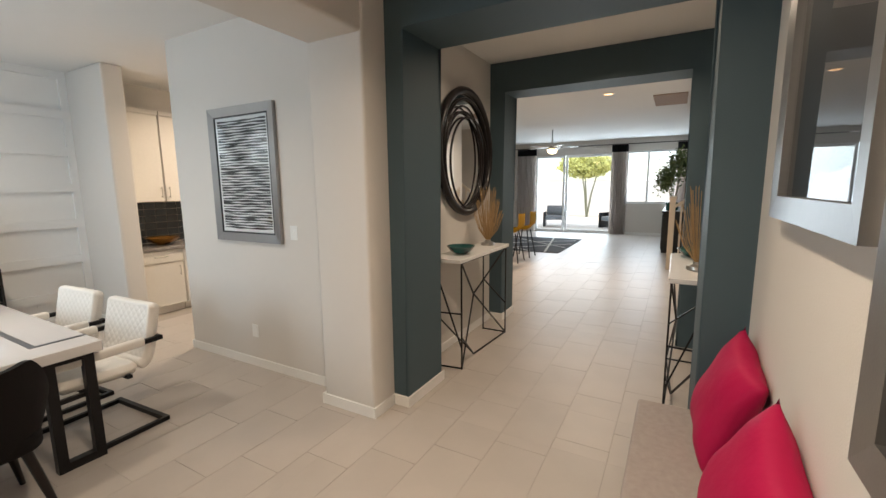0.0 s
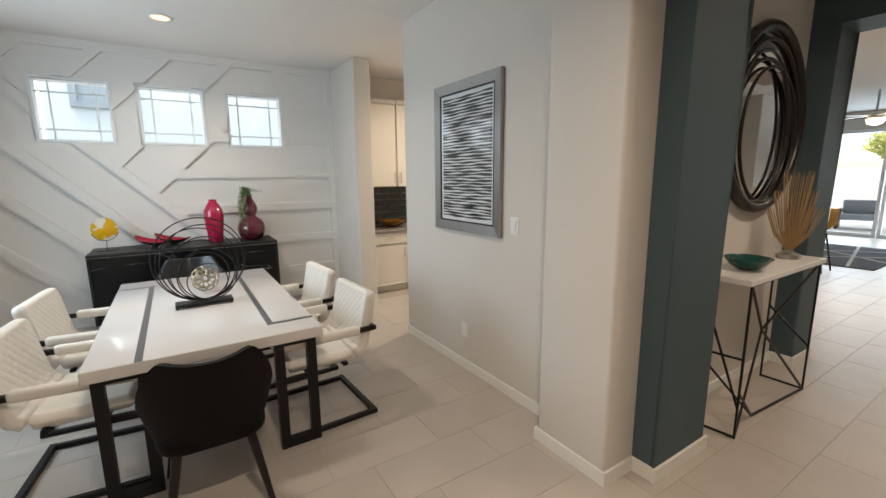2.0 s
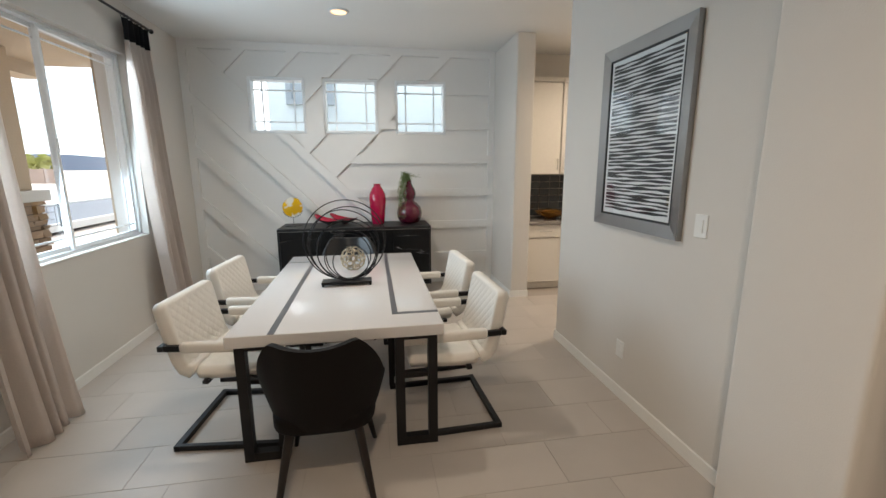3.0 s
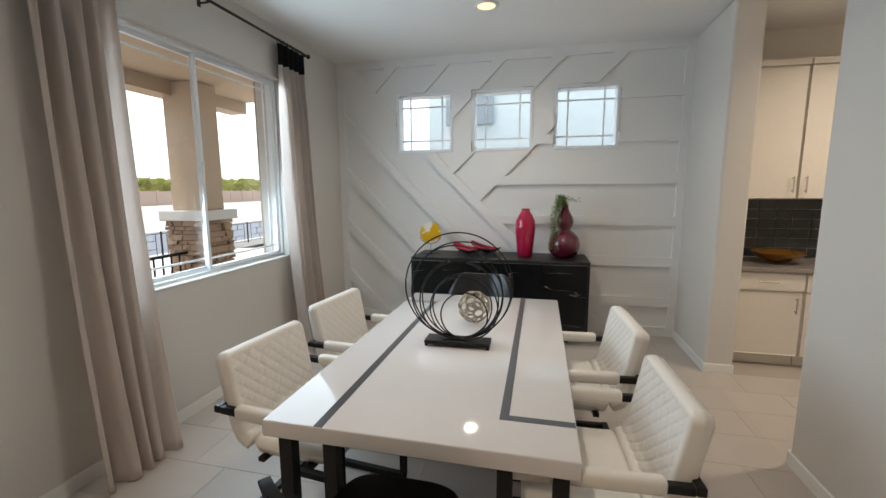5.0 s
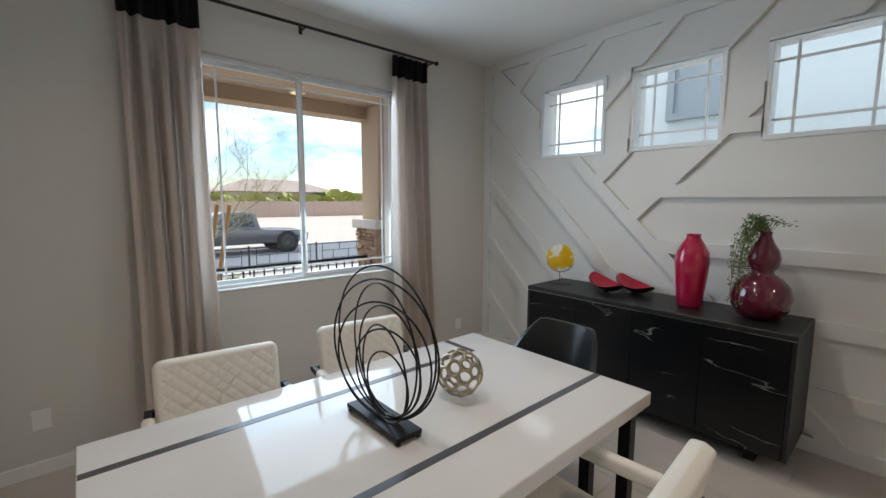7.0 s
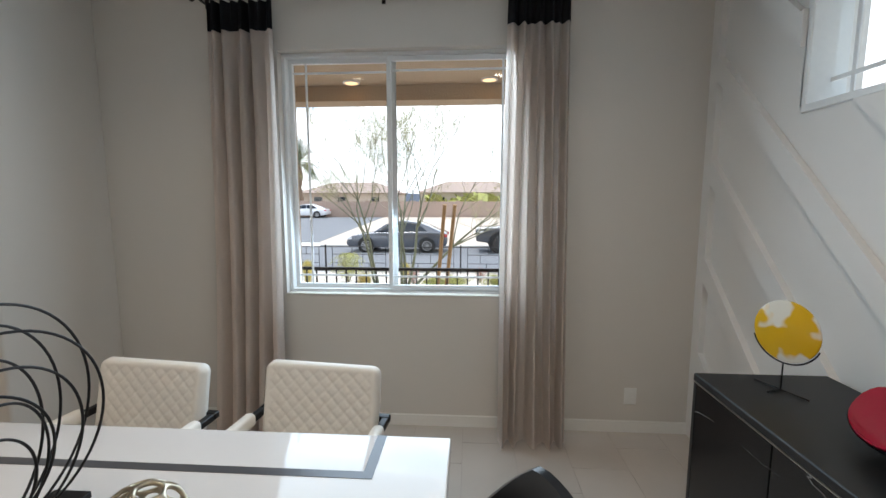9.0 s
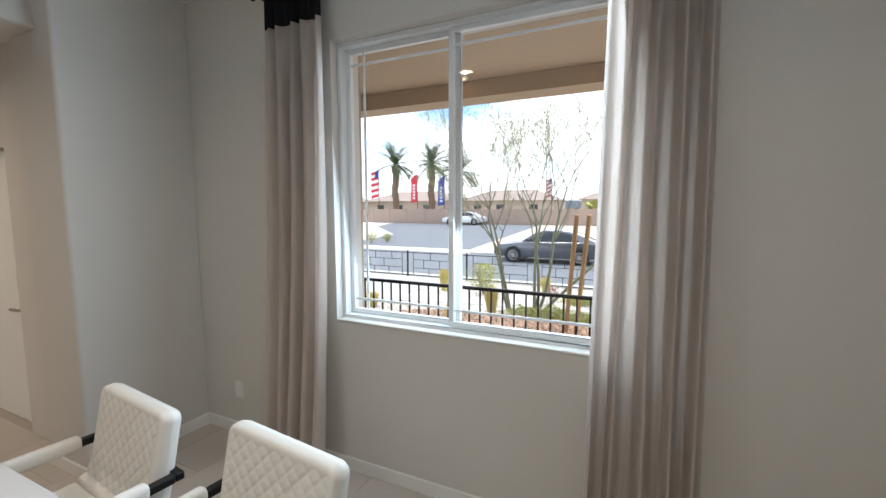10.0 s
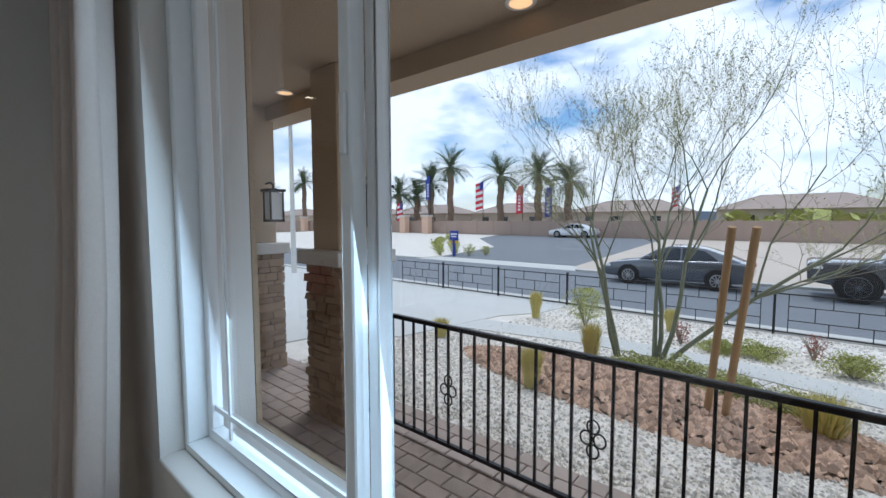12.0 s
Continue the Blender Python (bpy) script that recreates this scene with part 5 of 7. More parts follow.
def far_house(x, y, w, d, h):
    t = thing("house", (x, y, G - 0.1), "distant tan stucco house with a clay tile roof", "house", "distant houses")
    bm = bmesh.new()
    box(bm, x - w / 2, x + w / 2, y - d / 2, y + d / 2, G - 0.13, h)
    part("wall", bm, "house_far", t)
    bm = bmesh.new()
    e = 0.5
    v = [bm.verts.new(p) for p in ((x - w / 2 - e, y - d / 2 - e, h), (x + w / 2 + e, y - d / 2 - e, h), (x + w / 2 + e, y + d / 2 + e, h), (x - w / 2 - e, y + d / 2 + e, h), (x - w / 4, y, h + 1.7), (x + w / 4, y, h + 1.7))]
    for f in ((0, 1, 5, 4), (1, 2, 5), (2, 3, 4, 5), (3, 0, 4), (0, 3, 2, 1)):
        bm.faces.new([v[k] for k in f])
    part("roof", bm, "roof", t, "brown clay tile roof")
    for k in (-0.3, 0.05, 0.3):
        bm = bmesh.new()
        box(bm, x + k * w - 0.6, x + k * w + 0.6, y + d / 2 - 0.05, y + d / 2 + 0.03, h - 1.7, h - 0.6)
        part("window", bm, "car_glass", t)


for x in (-48, -22, -4, 14, 30, 47, 66, 90):
    far_house(x, -62 + (x % 7), 14, 10, 2.7)
bm = bmesh.new()
r = random.Random(5)
for i in range(900):
    x, y = r.uniform(-75, 2), r.uniform(-60, -46)
    rr = r.uniform(0.8, 2.2)
    z = G + r.uniform(0.3, 1.9) + 0.02 * max(0, -x)
    for _ in range(4):
        a = Vector((r.uniform(-1, 1), r.uniform(-1, 1), r.uniform(-0.4, 0.6))).normalized() * rr * 0.5
        b = a.orthogonal().normalized() * rr * 0.35
        c = Vector((x + r.uniform(-1, 1), y, z + r.uniform(-0.4, 0.5)))
        bm.faces.new([bm.verts.new(c + q) for q in (a, b, -a, -b)])
tagged(new("desert_brush", mesh_of(bm, "desert_brush", "shrub")), "far scrubby green desert brush", "brush", "", "stuff")
bm = bmesh.new()
n = 80
low, high = [], []
for i in range(n + 1):
    a = math.pi * (1.0 + i / n)
    x, y = 700 * math.cos(a), 700 * math.sin(a)
    low.append(bm.verts.new((x, y, -2)))
    high.append(bm.verts.new((x, y, 16 + 16 * noise.noise(Vector((i * 0.17, 1.3, 0))) + 8 * noise.noise(Vector((i * 0.6, 4, 0))))))
for i in range(n):
    bm.faces.new((low[i], low[i + 1], high[i + 1], high[i]))
# the haze of distance is put into the ridge's own blue-grey
M["hill"] = mat("haze_blue_hill", (0.16, 0.20, 0.27), 0.95, 0, 0.1, 0.02)
tagged(new("backdrop", mesh_of(bm, "backdrop", "hill", 180)), "distant mountain ridge coloured blue-grey for haze", "mountains", "", "structure")
for i, (x, y) in enumerate(((16.2, -24.5), (15.6, -22.0), (17.4, -26.0), (18.6, -25.2), (20.5, -28.0), (22.0, -31.0))):
    shrub("verge_shrub", x, y, 0.6, 0.75, 310 + i, "shrub", "round green verge shrub", 260, 0.09, "verge shrubs")


def street_sign(x, y):
    g = lie(y)
    t = thing("street_sign", (x, y, g), "small blue sign with a yellow foot on a dark post", "sign")
    bm = bmesh.new()
    box(bm, x - 0.07, x + 0.07, y - 0.07, y + 0.07, g - 0.05, g + 1.0)
    part("post", bm, "flag_blue", t)
    bm = bmesh.new()
    box(bm, x - 0.34, x + 0.34, y - 0.03, y + 0.03, g + 1.0, g + 1.62)
    bevel(bm, 0.01, 1)
    panel = part("panel", bm, "flag_blue", t)
    bm = bmesh.new()
    box(bm, x - 0.26, x + 0.26, y + 0.031, y + 0.036, g + 1.36, g + 1.46)
    box(bm, x - 0.22, x + 0.22, y + 0.031, y + 0.036, g + 1.22, g + 1.29)
    part("print", bm, "flag_white", panel)
    bm = bmesh.new()
    box(bm, x - 0.34, x + 0.34, y - 0.025, y + 0.025, g + 0.84, g + 0.99)
    part("foot_panel", bm, "yellow", t)


street_sign(12.9, -20.4)
for k, (x, y, rx, h) in enumerate(((12.2, -21.1, 0.55, 0.75), (11.5, -21.9, 0.45, 0.65), (13.3, -20.9, 0.45, 0.7), (14.0, -20.3, 0.4, 0.55))):
    shrub("island_shrub", x, y, rx, h, 300 + k, "shrub", "rounded green shrub beside the street sign", 300, 0.05, "island shrubs")


def gate_pillar(x):
    y, g = -42.2, lie(-42.2)
    t = thing("gate_pillar", (x, y, g), "pinkish block gate pillar with a flat cap", "pillar", "gate pillars")
    bm = bmesh.new()
    box(bm, x - 0.55, x + 0.55, y - 0.45, y + 0.45, g - 0.1, 2.1)
    part("shaft", bm, "rubble", t)
    bm = bmesh.new()
    box(bm, x - 0.68, x + 0.68, y - 0.58, y + 0.58, 2.1, 2.3)
    bevel(bm, 0.03, 1)
    part("cap", bm, "cap", t)


for x in (35.2, 39.6, 66.0):
    gate_pillar(x)


def info_stand(x, y):
    t = thing("info_stand", (x, y, lie(y)), "slim post with a tilted dark blue panel by the porch", "stand")
    bm = bmesh.new()
    box(bm, x - 0.025, x + 0.025, y - 0.025, y + 0.025, lie(y), 0.72)
    part("post", bm, "flag_blue", t)
    bm = bmesh.new()
    prism(bm, [(x - 0.2, y - 0.14, 0.79), (x + 0.2, y - 0.14, 0.79), (x + 0.2, y + 0.14, 0.67), (x - 0.2, y + 0.14, 0.67)], (0, 0, 0.03))
    part("panel", bm, "flag_blue", t)


info_stand(0.85, -2.75)


def neighbour():
    t = thing("neighbour_house", (-8.7, 3, G - 0.1), "pale stucco side wall of the neighbouring house", "house")
    bm = bmesh.new()
    box(bm, -9.2, -8.6, 0.25, 16, G - 0.13, 8.4)
    part("wall", bm, "siding", t)
    win = bmesh.new()
    for ya, yb, za, zb in ((0.6, 1.5, 2.80, 2.90), (0.6, 1.5, 4.1, 4.2), (0.6, 0.7, 2.90, 4.1), (1.4, 1.5, 2.90, 4.1)):
        box(win, -8.61, -8.54, ya, yb, za, zb)
    w = part("window", win, "siding_trim", t, "grey framed window")
    bm = bmesh.new()
    box(bm, -8.605, -8.58, 0.7, 1.4, 2.9, 4.1)
    part("pane", bm, "siding_trim", w, "pale blind behind the pane")
    bm = bmesh.new()
    box(bm, -9.5, -8.2, -0.05, 16.2, 8.4, 8.65)
    part("eave", bm, "cap", t)


neighbour()


def street_light(x, y):
    t = thing("street_lamp", (x, y, lie(y)), "tall grey street lamp pole by the walk", "street lamp")
    bm = bmesh.new()
    tube(bm, [(x, y, lie(y)), (x, y, 7.5), (x - 0.5, y, 7.9), (x - 1.6, y, 8.0)], [0.11, 0.07, 0.05, 0.04], 10)
    part("pole", bm, "cap", t, smooth=60)
    bm = bmesh.new()
    box(bm, x - 2.1, x - 1.55, y - 0.12, y + 0.12, 7.93, 8.05)
    bevel(bm, 0.03, 2)
    part("lamp_head", bm, "cap", t)


street_light(12.3, -8.9)

# ---- things on the table and sideboard ----


def ring_sculpture():
    c = Vector((-2.622, 1.985, 0.755))
    t = thing("ring_sculpture", c, "black wire sculpture of nested rings on a base", "sculpture")
    bm = bmesh.new()
    ax = Vector((-0.01, 1.0, 0)).normalized()     # the base runs along this
    nx = Vector((ax.y, -ax.x, 0))

    def P(u, v, w):
        return c + ax * u + nx * v + Vector((0, 0, w))

    pts = [P(-0.175, -0.055, 0.012), P(0.175, -0.055, 0.012), P(0.175, 0.055, 0.012), P(-0.175, 0.055, 0.012)]
    prism(bm, pts, (0, 0, 0.02))
    for u in (-0.165, 0.165):
        for v in (-0.045, 0.045):
            p = P(u, v, 0)
            box(bm, p.x - 0.008, p.x + 0.008, p.y - 0.008, p.y + 0.008, p.z, p.z + 0.012)
    bevel(bm, 0.002, 1)
    part("base", bm, "black_metal", t)
    specs = [(0.285, -0.05, -5, 0.0), (0.262, -0.02, -13, 0.012), (0.25, -0.075, 6, -0.01), (0.22, -0.015, -17, 0.015), (0.208, -0.045, 1, -0.02), (0.178, 0.01, 7, 0.02), (0.165, -0.03, -13, -0.012), (0.125, 0.0, -3, 0.0)]
    for rr, du, tw, dv in specs:
        bm = bmesh.new()
        cs, sn = math.cos(radians(tw)), math.sin(radians(tw))
        loop = []
        for q in range(56):
            a = 6.28319 * q / 56
            u, w = rr * math.cos(a), rr * math.sin(a)
            loop.append(P(du * 0.6 + 0.032 + u * cs, dv + u * sn, 0.034 + rr * 1.0 + w + 0.004))
        tube(bm, loop, 0.0038, 8, True)
        part("ring", bm, "black_metal", t, smooth=180)


def metal_sphere():
    c = Vector((-3.0, 2.015, 0.755))
    t = thing("openwork_sphere", c, "champagne metal openwork sphere on the table", "ornament")
    ball = bmesh.new()
    bmesh.ops.create_icosphere(ball, subdivisions=2, radius=1.0, matrix=pose(0, 0, 0, 20, 12, 8))
    bm = bmesh.new()
    at = {}
    for f in ball.faces:
        at[f.index] = bm.verts.new(f.calc_center_median().normalized() * 0.098 + Vector((0, 0, 0.107)))
    for v in ball.verts:
        # the cells round each corner, taken in turn
        n = v.co.normalized()
        e = n.orthogonal().normalized()
        g = n.cross(e)
        fs = sorted(v.link_faces, key=lambda f: math.atan2(f.calc_center_median().dot(g), f.calc_center_median().dot(e)))
        bm.faces.new([at[f.index] for f in fs])
    ball.free()
    ob = part("shell", bm, "brass", t, smooth=0, world=False)
    w = ob.modifiers.new("wire", "WIREFRAME")
    w.thickness, w.use_even_offset, w.use_boundary = 0.016, False, True
    s = ob.modifiers.new("soft", "SUBSURF")
    s.levels = s.render_levels = 2
    for p in ob.data.polygons:
        p.use_smooth = True


def vases():
    bm = bmesh.new()
    lathe(bm, [(0.07, 0), (0.078, 0.008), (0.088, 0.1), (0.1, 0.22), (0.108, 0.31), (0.1, 0.38), (0.07, 0.44), (0.046, 0.475), (0.042, 0.49), (0.047, 0.505), (0.04, 0.505), (0.036, 0.49), (0.03, 0.46)], 36, (-4.985, 2.25, 0.876))
    tagged(new("tall_vase", mesh_of(bm, "tall_vase", "magenta", 60)), "tall glossy magenta ceramic vase on the sideboard", "vase")
    t = thing("gourd_vase", (-4.985, 2.65, 0.876), "burgundy double-gourd vase with trailing greenery", "vase")
    bm = bmesh.new()
    lathe(bm, [(0.075, 0), (0.12, 0.02), (0.155, 0.08), (0.163, 0.14), (0.145, 0.21), (0.1, 0.26), (0.062, 0.285), (0.058, 0.3), (0.08, 0.335), (0.088, 0.38), (0.075, 0.43), (0.045, 0.48), (0.03, 0.52), (0.034, 0.545), (0.026, 0.545), (0.022, 0.52)], 40, (-4.985, 2.65, 0.876))
    part("body", bm, "burgundy", t, smooth=60)
    r = random.Random(9)
    st, lv = bmesh.new(), bmesh.new()
    top = Vector((-4.98, 2.67, 1.425))
    for k in range(22):
        if k < 15:
            off = Vector((r.uniform(-0.04, 0.16), r.uniform(-0.175, -0.05), 0))
            low = r.uniform(0.915, 1.275)
            crest = top + Vector((off.x * 0.5, off.y * 0.5, r.uniform(0.02, 0.09)))
            end = Vector((top.x + off.x * 1.1, top.y + off.y * 1.05, low))
            ctrl = Vector((end.x, end.y, crest.z - 0.03))
            path = [top, top.lerp(crest, 0.6), crest]
            path += [(crest * (1 - q) ** 2 + ctrl * 2 * q * (1 - q) + end * q * q) for q in [0.12 * m for m in range(1, 9)]]
        else:
            a = r.uniform(0, 6.28)
            tip = top + Vector((0.10 * math.cos(a), 0.10 * math.sin(a), r.uniform(0.03, 0.11)))
            path = [top, top.lerp(tip, 0.5) + Vector((0, 0, 0.03)), tip]
        pts = [p + Vector((r.uniform(-1, 1), r.uniform(-1, 1), 0)) * 0.006 for p in path]
        tube(st, pts, 0.0018, 4)
        for q in pts[1:]:
            for _ in range(6):
                c = q + Vector((r.uniform(-1, 1), r.uniform(-1, 1), r.uniform(-1, 1))) * 0.022
                u = Vector((r.uniform(-1, 1), r.uniform(-1, 1), r.uniform(-1, 0.6))).normalized() * 0.011
                b = u.orthogonal().normalized() * 0.006
                lv.faces.new([lv.verts.new(c + s) for s in (u, b, -u, -b)])
    part("stems", st, "leaf", t)
    part("leaves", lv, "leaf", t, "small trailing green leaves")


def boat_bowl(x, y, rot):
    t = thing("boat_bowl", (x, y, 0.8765), "small boat-shaped bowl, red inside and black outside", "bowl", "boat bowls")
    t.rotation_euler = (0, 0, radians(rot))
    n, m = 32, 8

    def rim(a, k, off):
        L, W = 0.20, 0.11
        ca, sa = math.cos(a), math.sin(a)
        px = L * ca * k
        py = W * sa * abs(sa) ** 0.15 * k
        z = 0.012 + 0.045 * k ** 2 + 0.045 * abs(ca) ** 3 * k ** 3 - 0.022 * ca * k + 0.004 * k
        return Vector((px, py, z + off))

    for nm, off, material, lab in (("inside", 0.006, "red_bowl", "glossy red inside"), ("outside", 0.0, "bowl_black", "black outside")):
        bm = bmesh.new()
        rings = [[bm.verts.new(rim(6.28319 * q / n, (0.12 + 0.88 * k / m) * (1 if nm == "outside" else 0.985), off - (0.012 if nm == "outside" and k == 0 else 0))) for q in range(n)] for k in range(m + 1)]
        for k in range(m):
            for q in range(n):
                bm.faces.new((rings[k][q], rings[k][(q + 1) % n], rings[k + 1][(q + 1) % n], rings[k + 1][q]))
        bm.faces.new(rings[0])
        part(nm, bm, material, t, lab, smooth=180, world=False)


def glass_disc():
    c = Vector((-4.945, 1.225, 0.876))
    t = thing("glass_disc", c, "round yellow and white art glass disc on a wire stand", "ornament")
    ax = Vector((0.35, -0.937, 0)).normalized()
    nrm = Vector((0.937, 0.35, 0)).normalized()
    z = 0.235
    bm = bmesh.new()
    prism(bm, [c + ax * 0.118 * math.cos(6.28319 * q / 40) + Vector((0, 0, z + 0.118 * math.sin(6.28319 * q / 40))) - nrm * 0.005 for q in range(40)], nrm * 0.010)
    bevel(bm, 0.003, 2)
    m = mat("yellow_art_glass", (0.70, 0.42, 0.01), 0.12, 0, 0.1, 6)
    n, l = m.node_tree.nodes, m.node_tree.links
    tc = n.new("ShaderNodeTexCoord")
    nz = n.new("ShaderNodeTexNoise")
    nz.inputs["Scale"].default_value = 7.0
    nz.inputs["Detail"].default_value = 2
    l.new(tc.outputs["Object"], nz.inputs["Vector"])
    rp = n.new("ShaderNodeValToRGB")
    rp.color_ramp.elements[0].position, rp.color_ramp.elements[1].position = 0.475, 0.51
    rp.color_ramp.elements[0].color = (0.72, 0.43, 0.01, 1)
    rp.color_ramp.elements[1].color = (0.78, 0.75, 0.66, 1)
    l.new(nz.outputs["Fac"], rp.inputs["Fac"])
    l.new(rp.outputs["Color"], n["Principled BSDF"].inputs["Base Color"])
    part("disc", bm, m, t, "yellow and milky white glass", smooth=40)
    bm = bmesh.new()
    tube(bm, [c + ax * 0.124 * math.cos(a) + Vector((0, 0, z + 0.124 * math.sin(a))) for a in [3.5 + 2.44 * q / 20 for q in range(21)]], 0.003, 6)
    tube(bm, [c + Vector((0, 0, 0.004)), c + Vector((0, 0, z - 0.122))], 0.003, 6)
    tube(bm, [c - ax * 0.10 + Vector((0, 0, 0.004)), c + Vector((0, 0, 0.004)), c + ax * 0.10 + Vector((0, 0, 0.004))], 0.0035, 6)
    tube(bm, [c + Vector((0, 0, 0.004)), c + nrm * 0.07 + Vector((0, 0, 0.004))], 0.0035, 6)
    part("stand", bm, "black_metal", t, smooth=180)


ring_sculpture()
metal_sphere()
vases()
boat_bowl(-4.98, 1.635, 58)
boat_bowl(-5.10, 1.815, 60)
glass_disc()

# ---- pictures, plates ----


def striped_picture():
    x0, x1, z0, z1, y = -2.495, -1.63, 1.183, 2.352, NY
    t = thing("framed_picture", ((x0 + x1) / 2, y, z0), "black and white striped abstract print in a wide silver frame", "picture")
    f = 0.074
    bm = bmesh.new()
    o = [(x0, z0), (x1, z0), (x1, z1), (x0, z1)]
    i = [(x0 + f, z0 + f), (x1 - f, z0 + f), (x1 - f, z1 - f), (x0 + f, z1 - f)]
    for k in range(4):
        j = (k + 1) % 4
        q = [o[k], o[j], i[j], i[k]]
        dep = (0.034, 0.034, 0.024, 0.024)
        fr = [bm.verts.new((p[0], y - d, p[1])) for p, d in zip(q, dep)]
        bk = [bm.verts.new((p[0], y - 0.001, p[1])) for p in q]
        bm.faces.new(fr)
        bm.faces.new(bk[::-1])
        for a in range(4):
            b = (a + 1) % 4
            bm.faces.new((fr[a], fr[b], bk[b], bk[a]))
    part("frame", bm, "silver", t, "wide brushed silver frame")
    bm = bmesh.new()
    for q in ((x0 + f, x1 - f, z0 + f, z0 + f + 0.012), (x0 + f, x1 - f, z1 - f - 0.012, z1 - f), (x0 + f, x0 + f + 0.012, z0 + f + 0.012, z1 - f - 0.012), (x1 - f - 0.012, x1 - f, z0 + f + 0.012, z1 - f - 0.012)):
        box(bm, q[0], q[1], y - 0.0235, y - 0.0145, q[2], q[3])
    part("inner_lip", bm, "ink", t, "thin black inner lip")
    bm = bmesh.new()
    box(bm, x0 + f - 0.002, x1 - f + 0.002, y - 0.014, y - 0.008, z0 + f - 0.002, z1 - f + 0.002)
    part("mat", bm, "paper", t, "white paper ground")
    r = random.Random(21)
    ax, bx, az, bz = x0 + f + 0.035, x1 - f - 0.035, z0 + f + 0.035, z1 - f - 0.035
    n = 40
    for k in range(n):
        bm = bmesh.new()
        zc = az + (bz - az) * (k + 0.5) / n
        pts_u, pts_l = [], []
        ph, ph2 = r.uniform(0, 6.28), r.uniform(0, 6.28)
        th = r.uniform(0.005, 0.0085)
        sl = r.uniform(-0.006, 0.006)
        for q in range(25):
            u = q / 24
            w = 0.0022 * math.sin(7 * u + ph) + 0.001 * math.sin(23 * u + ph2) + sl * (u - 0.5)
            e = th * (1 + 0.35 * math.sin(13 * u + ph2))
            pts_u.append((ax + (bx - ax) * u, y - 0.0146, zc + w + e))
            pts_l.append((ax + (bx - ax) * u, y - 0.0146, zc + w - e))
        U = [bm.verts.new(p) for p in pts_u]
        Lw = [bm.verts.new(p) for p in pts_l]
        for q in range(24):
            bm.faces.new((Lw[q], Lw[q + 1], U[q + 1], U[q]))
        part("stripe", bm, "ink", t)
    bm = bmesh.new()
    v = [bm.verts.new(p) for p in ((x0 + f, y - 0.020, z0 + f), (x1 - f, y - 0.020, z0 + f), (x1 - f, y - 0.020, z1 - f), (x0 + f, y - 0.020, z1 - f))]
    bm.faces.new(v)
    p = part("glazing", bm, "glass", t)
    p.visible_shadow = False


def dark_picture(y0, y1, z0, z1, f, label):
    x = 1.605
    t = thing("framed_picture", (x, (y0 + y1) / 2, z0), label, "picture", "foyer pictures")
    bm = bmesh.new()
    o = [(y0, z0), (y1, z0), (y1, z1), (y0, z1)]
    i = [(y0 + f, z0 + f), (y1 - f, z0 + f), (y1 - f, z1 - f), (y0 + f, z1 - f)]
    for k in range(4):
        j = (k + 1) % 4
        q = [o[k], o[j], i[j], i[k]]
        fr = [bm.verts.new((x - d, p[0], p[1])) for p, d in zip(q, (0.05, 0.05, 0.044, 0.044))]
        bk = [bm.verts.new((x - 0.001, p[0], p[1])) for p in q]
        bm.faces.new(fr)
        bm.faces.new(bk[::-1])
        for a in range(4):
            b = (a + 1) % 4
            bm.faces.new((fr[a], fr[b], bk[b], bk[a]))
    part("frame", bm, "silver", t, "wide brushed silver frame")
    bm = bmesh.new()
    box(bm, x - 0.018, x - 0.01, y0 + f - 0.002, y1 - f + 0.002, z0 + f - 0.002, z1 - f + 0.002)
    part("print", bm, "ink", t, "dark charcoal print")
    bm = bmesh.new()
    v = [bm.verts.new(p) for p in ((x - 0.024, y0 + f, z0 + f), (x - 0.024, y0 + f, z1 - f), (x - 0.024, y1 - f, z1 - f), (x - 0.024, y1 - f, z0 + f))]
    bm.faces.new(v)
    p = part("glazing", bm, "glass", t)
    p.visible_shadow = False


def wall_plate(x, y, z, axis, kind):
    t = thing("light_switch" if kind == "switch" else "wall_outlet", (x, y, z), "white plastic rocker light switch on the wall" if kind == "switch" else "white plastic wall outlet plate", "switch" if kind == "switch" else "outlet")
    bm = bmesh.new()
    w, h = 0.042, 0.06
    s = {"-y": (1, 0, -1), "+x": (0, 1, 1), "+y": (1, 0, 1)}[axis]

    def bx(u0, u1, d0, d1, z0, z1):
        d0, d1 = sorted((d0 * s[2], d1 * s[2]))
        if s[0]:
            box(bm, x + u0, x + u1, y + d0, y + d1, z + z0, z + z1)
        else:
            box(bm, x + d0, x + d1, y + u0, y + u1, z + z0, z + z1)

    bx(-w, w, 0.0, 0.006, -h, h)
    bevel(bm, 0.003, 2)
    part("plate", bm, "plastic", t)
    bm = bmesh.new()
    if kind == "switch":
        bx(-0.017, 0.017, 0.004, 0.011, -0.034, 0.034)
    else:
        bx(-0.016, 0.016, 0.004, 0.009, 0.006, 0.034)
        bx(-0.016, 0.016, 0.004, 0.009, -0.034, -0.006)
    part("rocker" if kind == "switch" else "socket", bm, "plastic", t)


striped_picture()
dark_picture(2.50, 3.375, 1.53, 2.76, 0.075, "dark charcoal print in a wide silver frame on the foyer wall")
dark_picture(1.55, 2.405, 1.15, 2.38, 0.075, "dark print in a silver frame beside the bench")
wall_plate(-1.50, NY, 1.283, "-y", "switch")
wall_plate(-2.095, NY, 0.343, "-y", "outlet")
wall_plate(-4.86, WY, 0.26, "+y", "outlet")
wall_plate(-1.55, WY, 0.33, "+y", "outlet")
wall_plate(BX, 3.32, 0.335, "+x", "outlet")

# ---- pantry ----


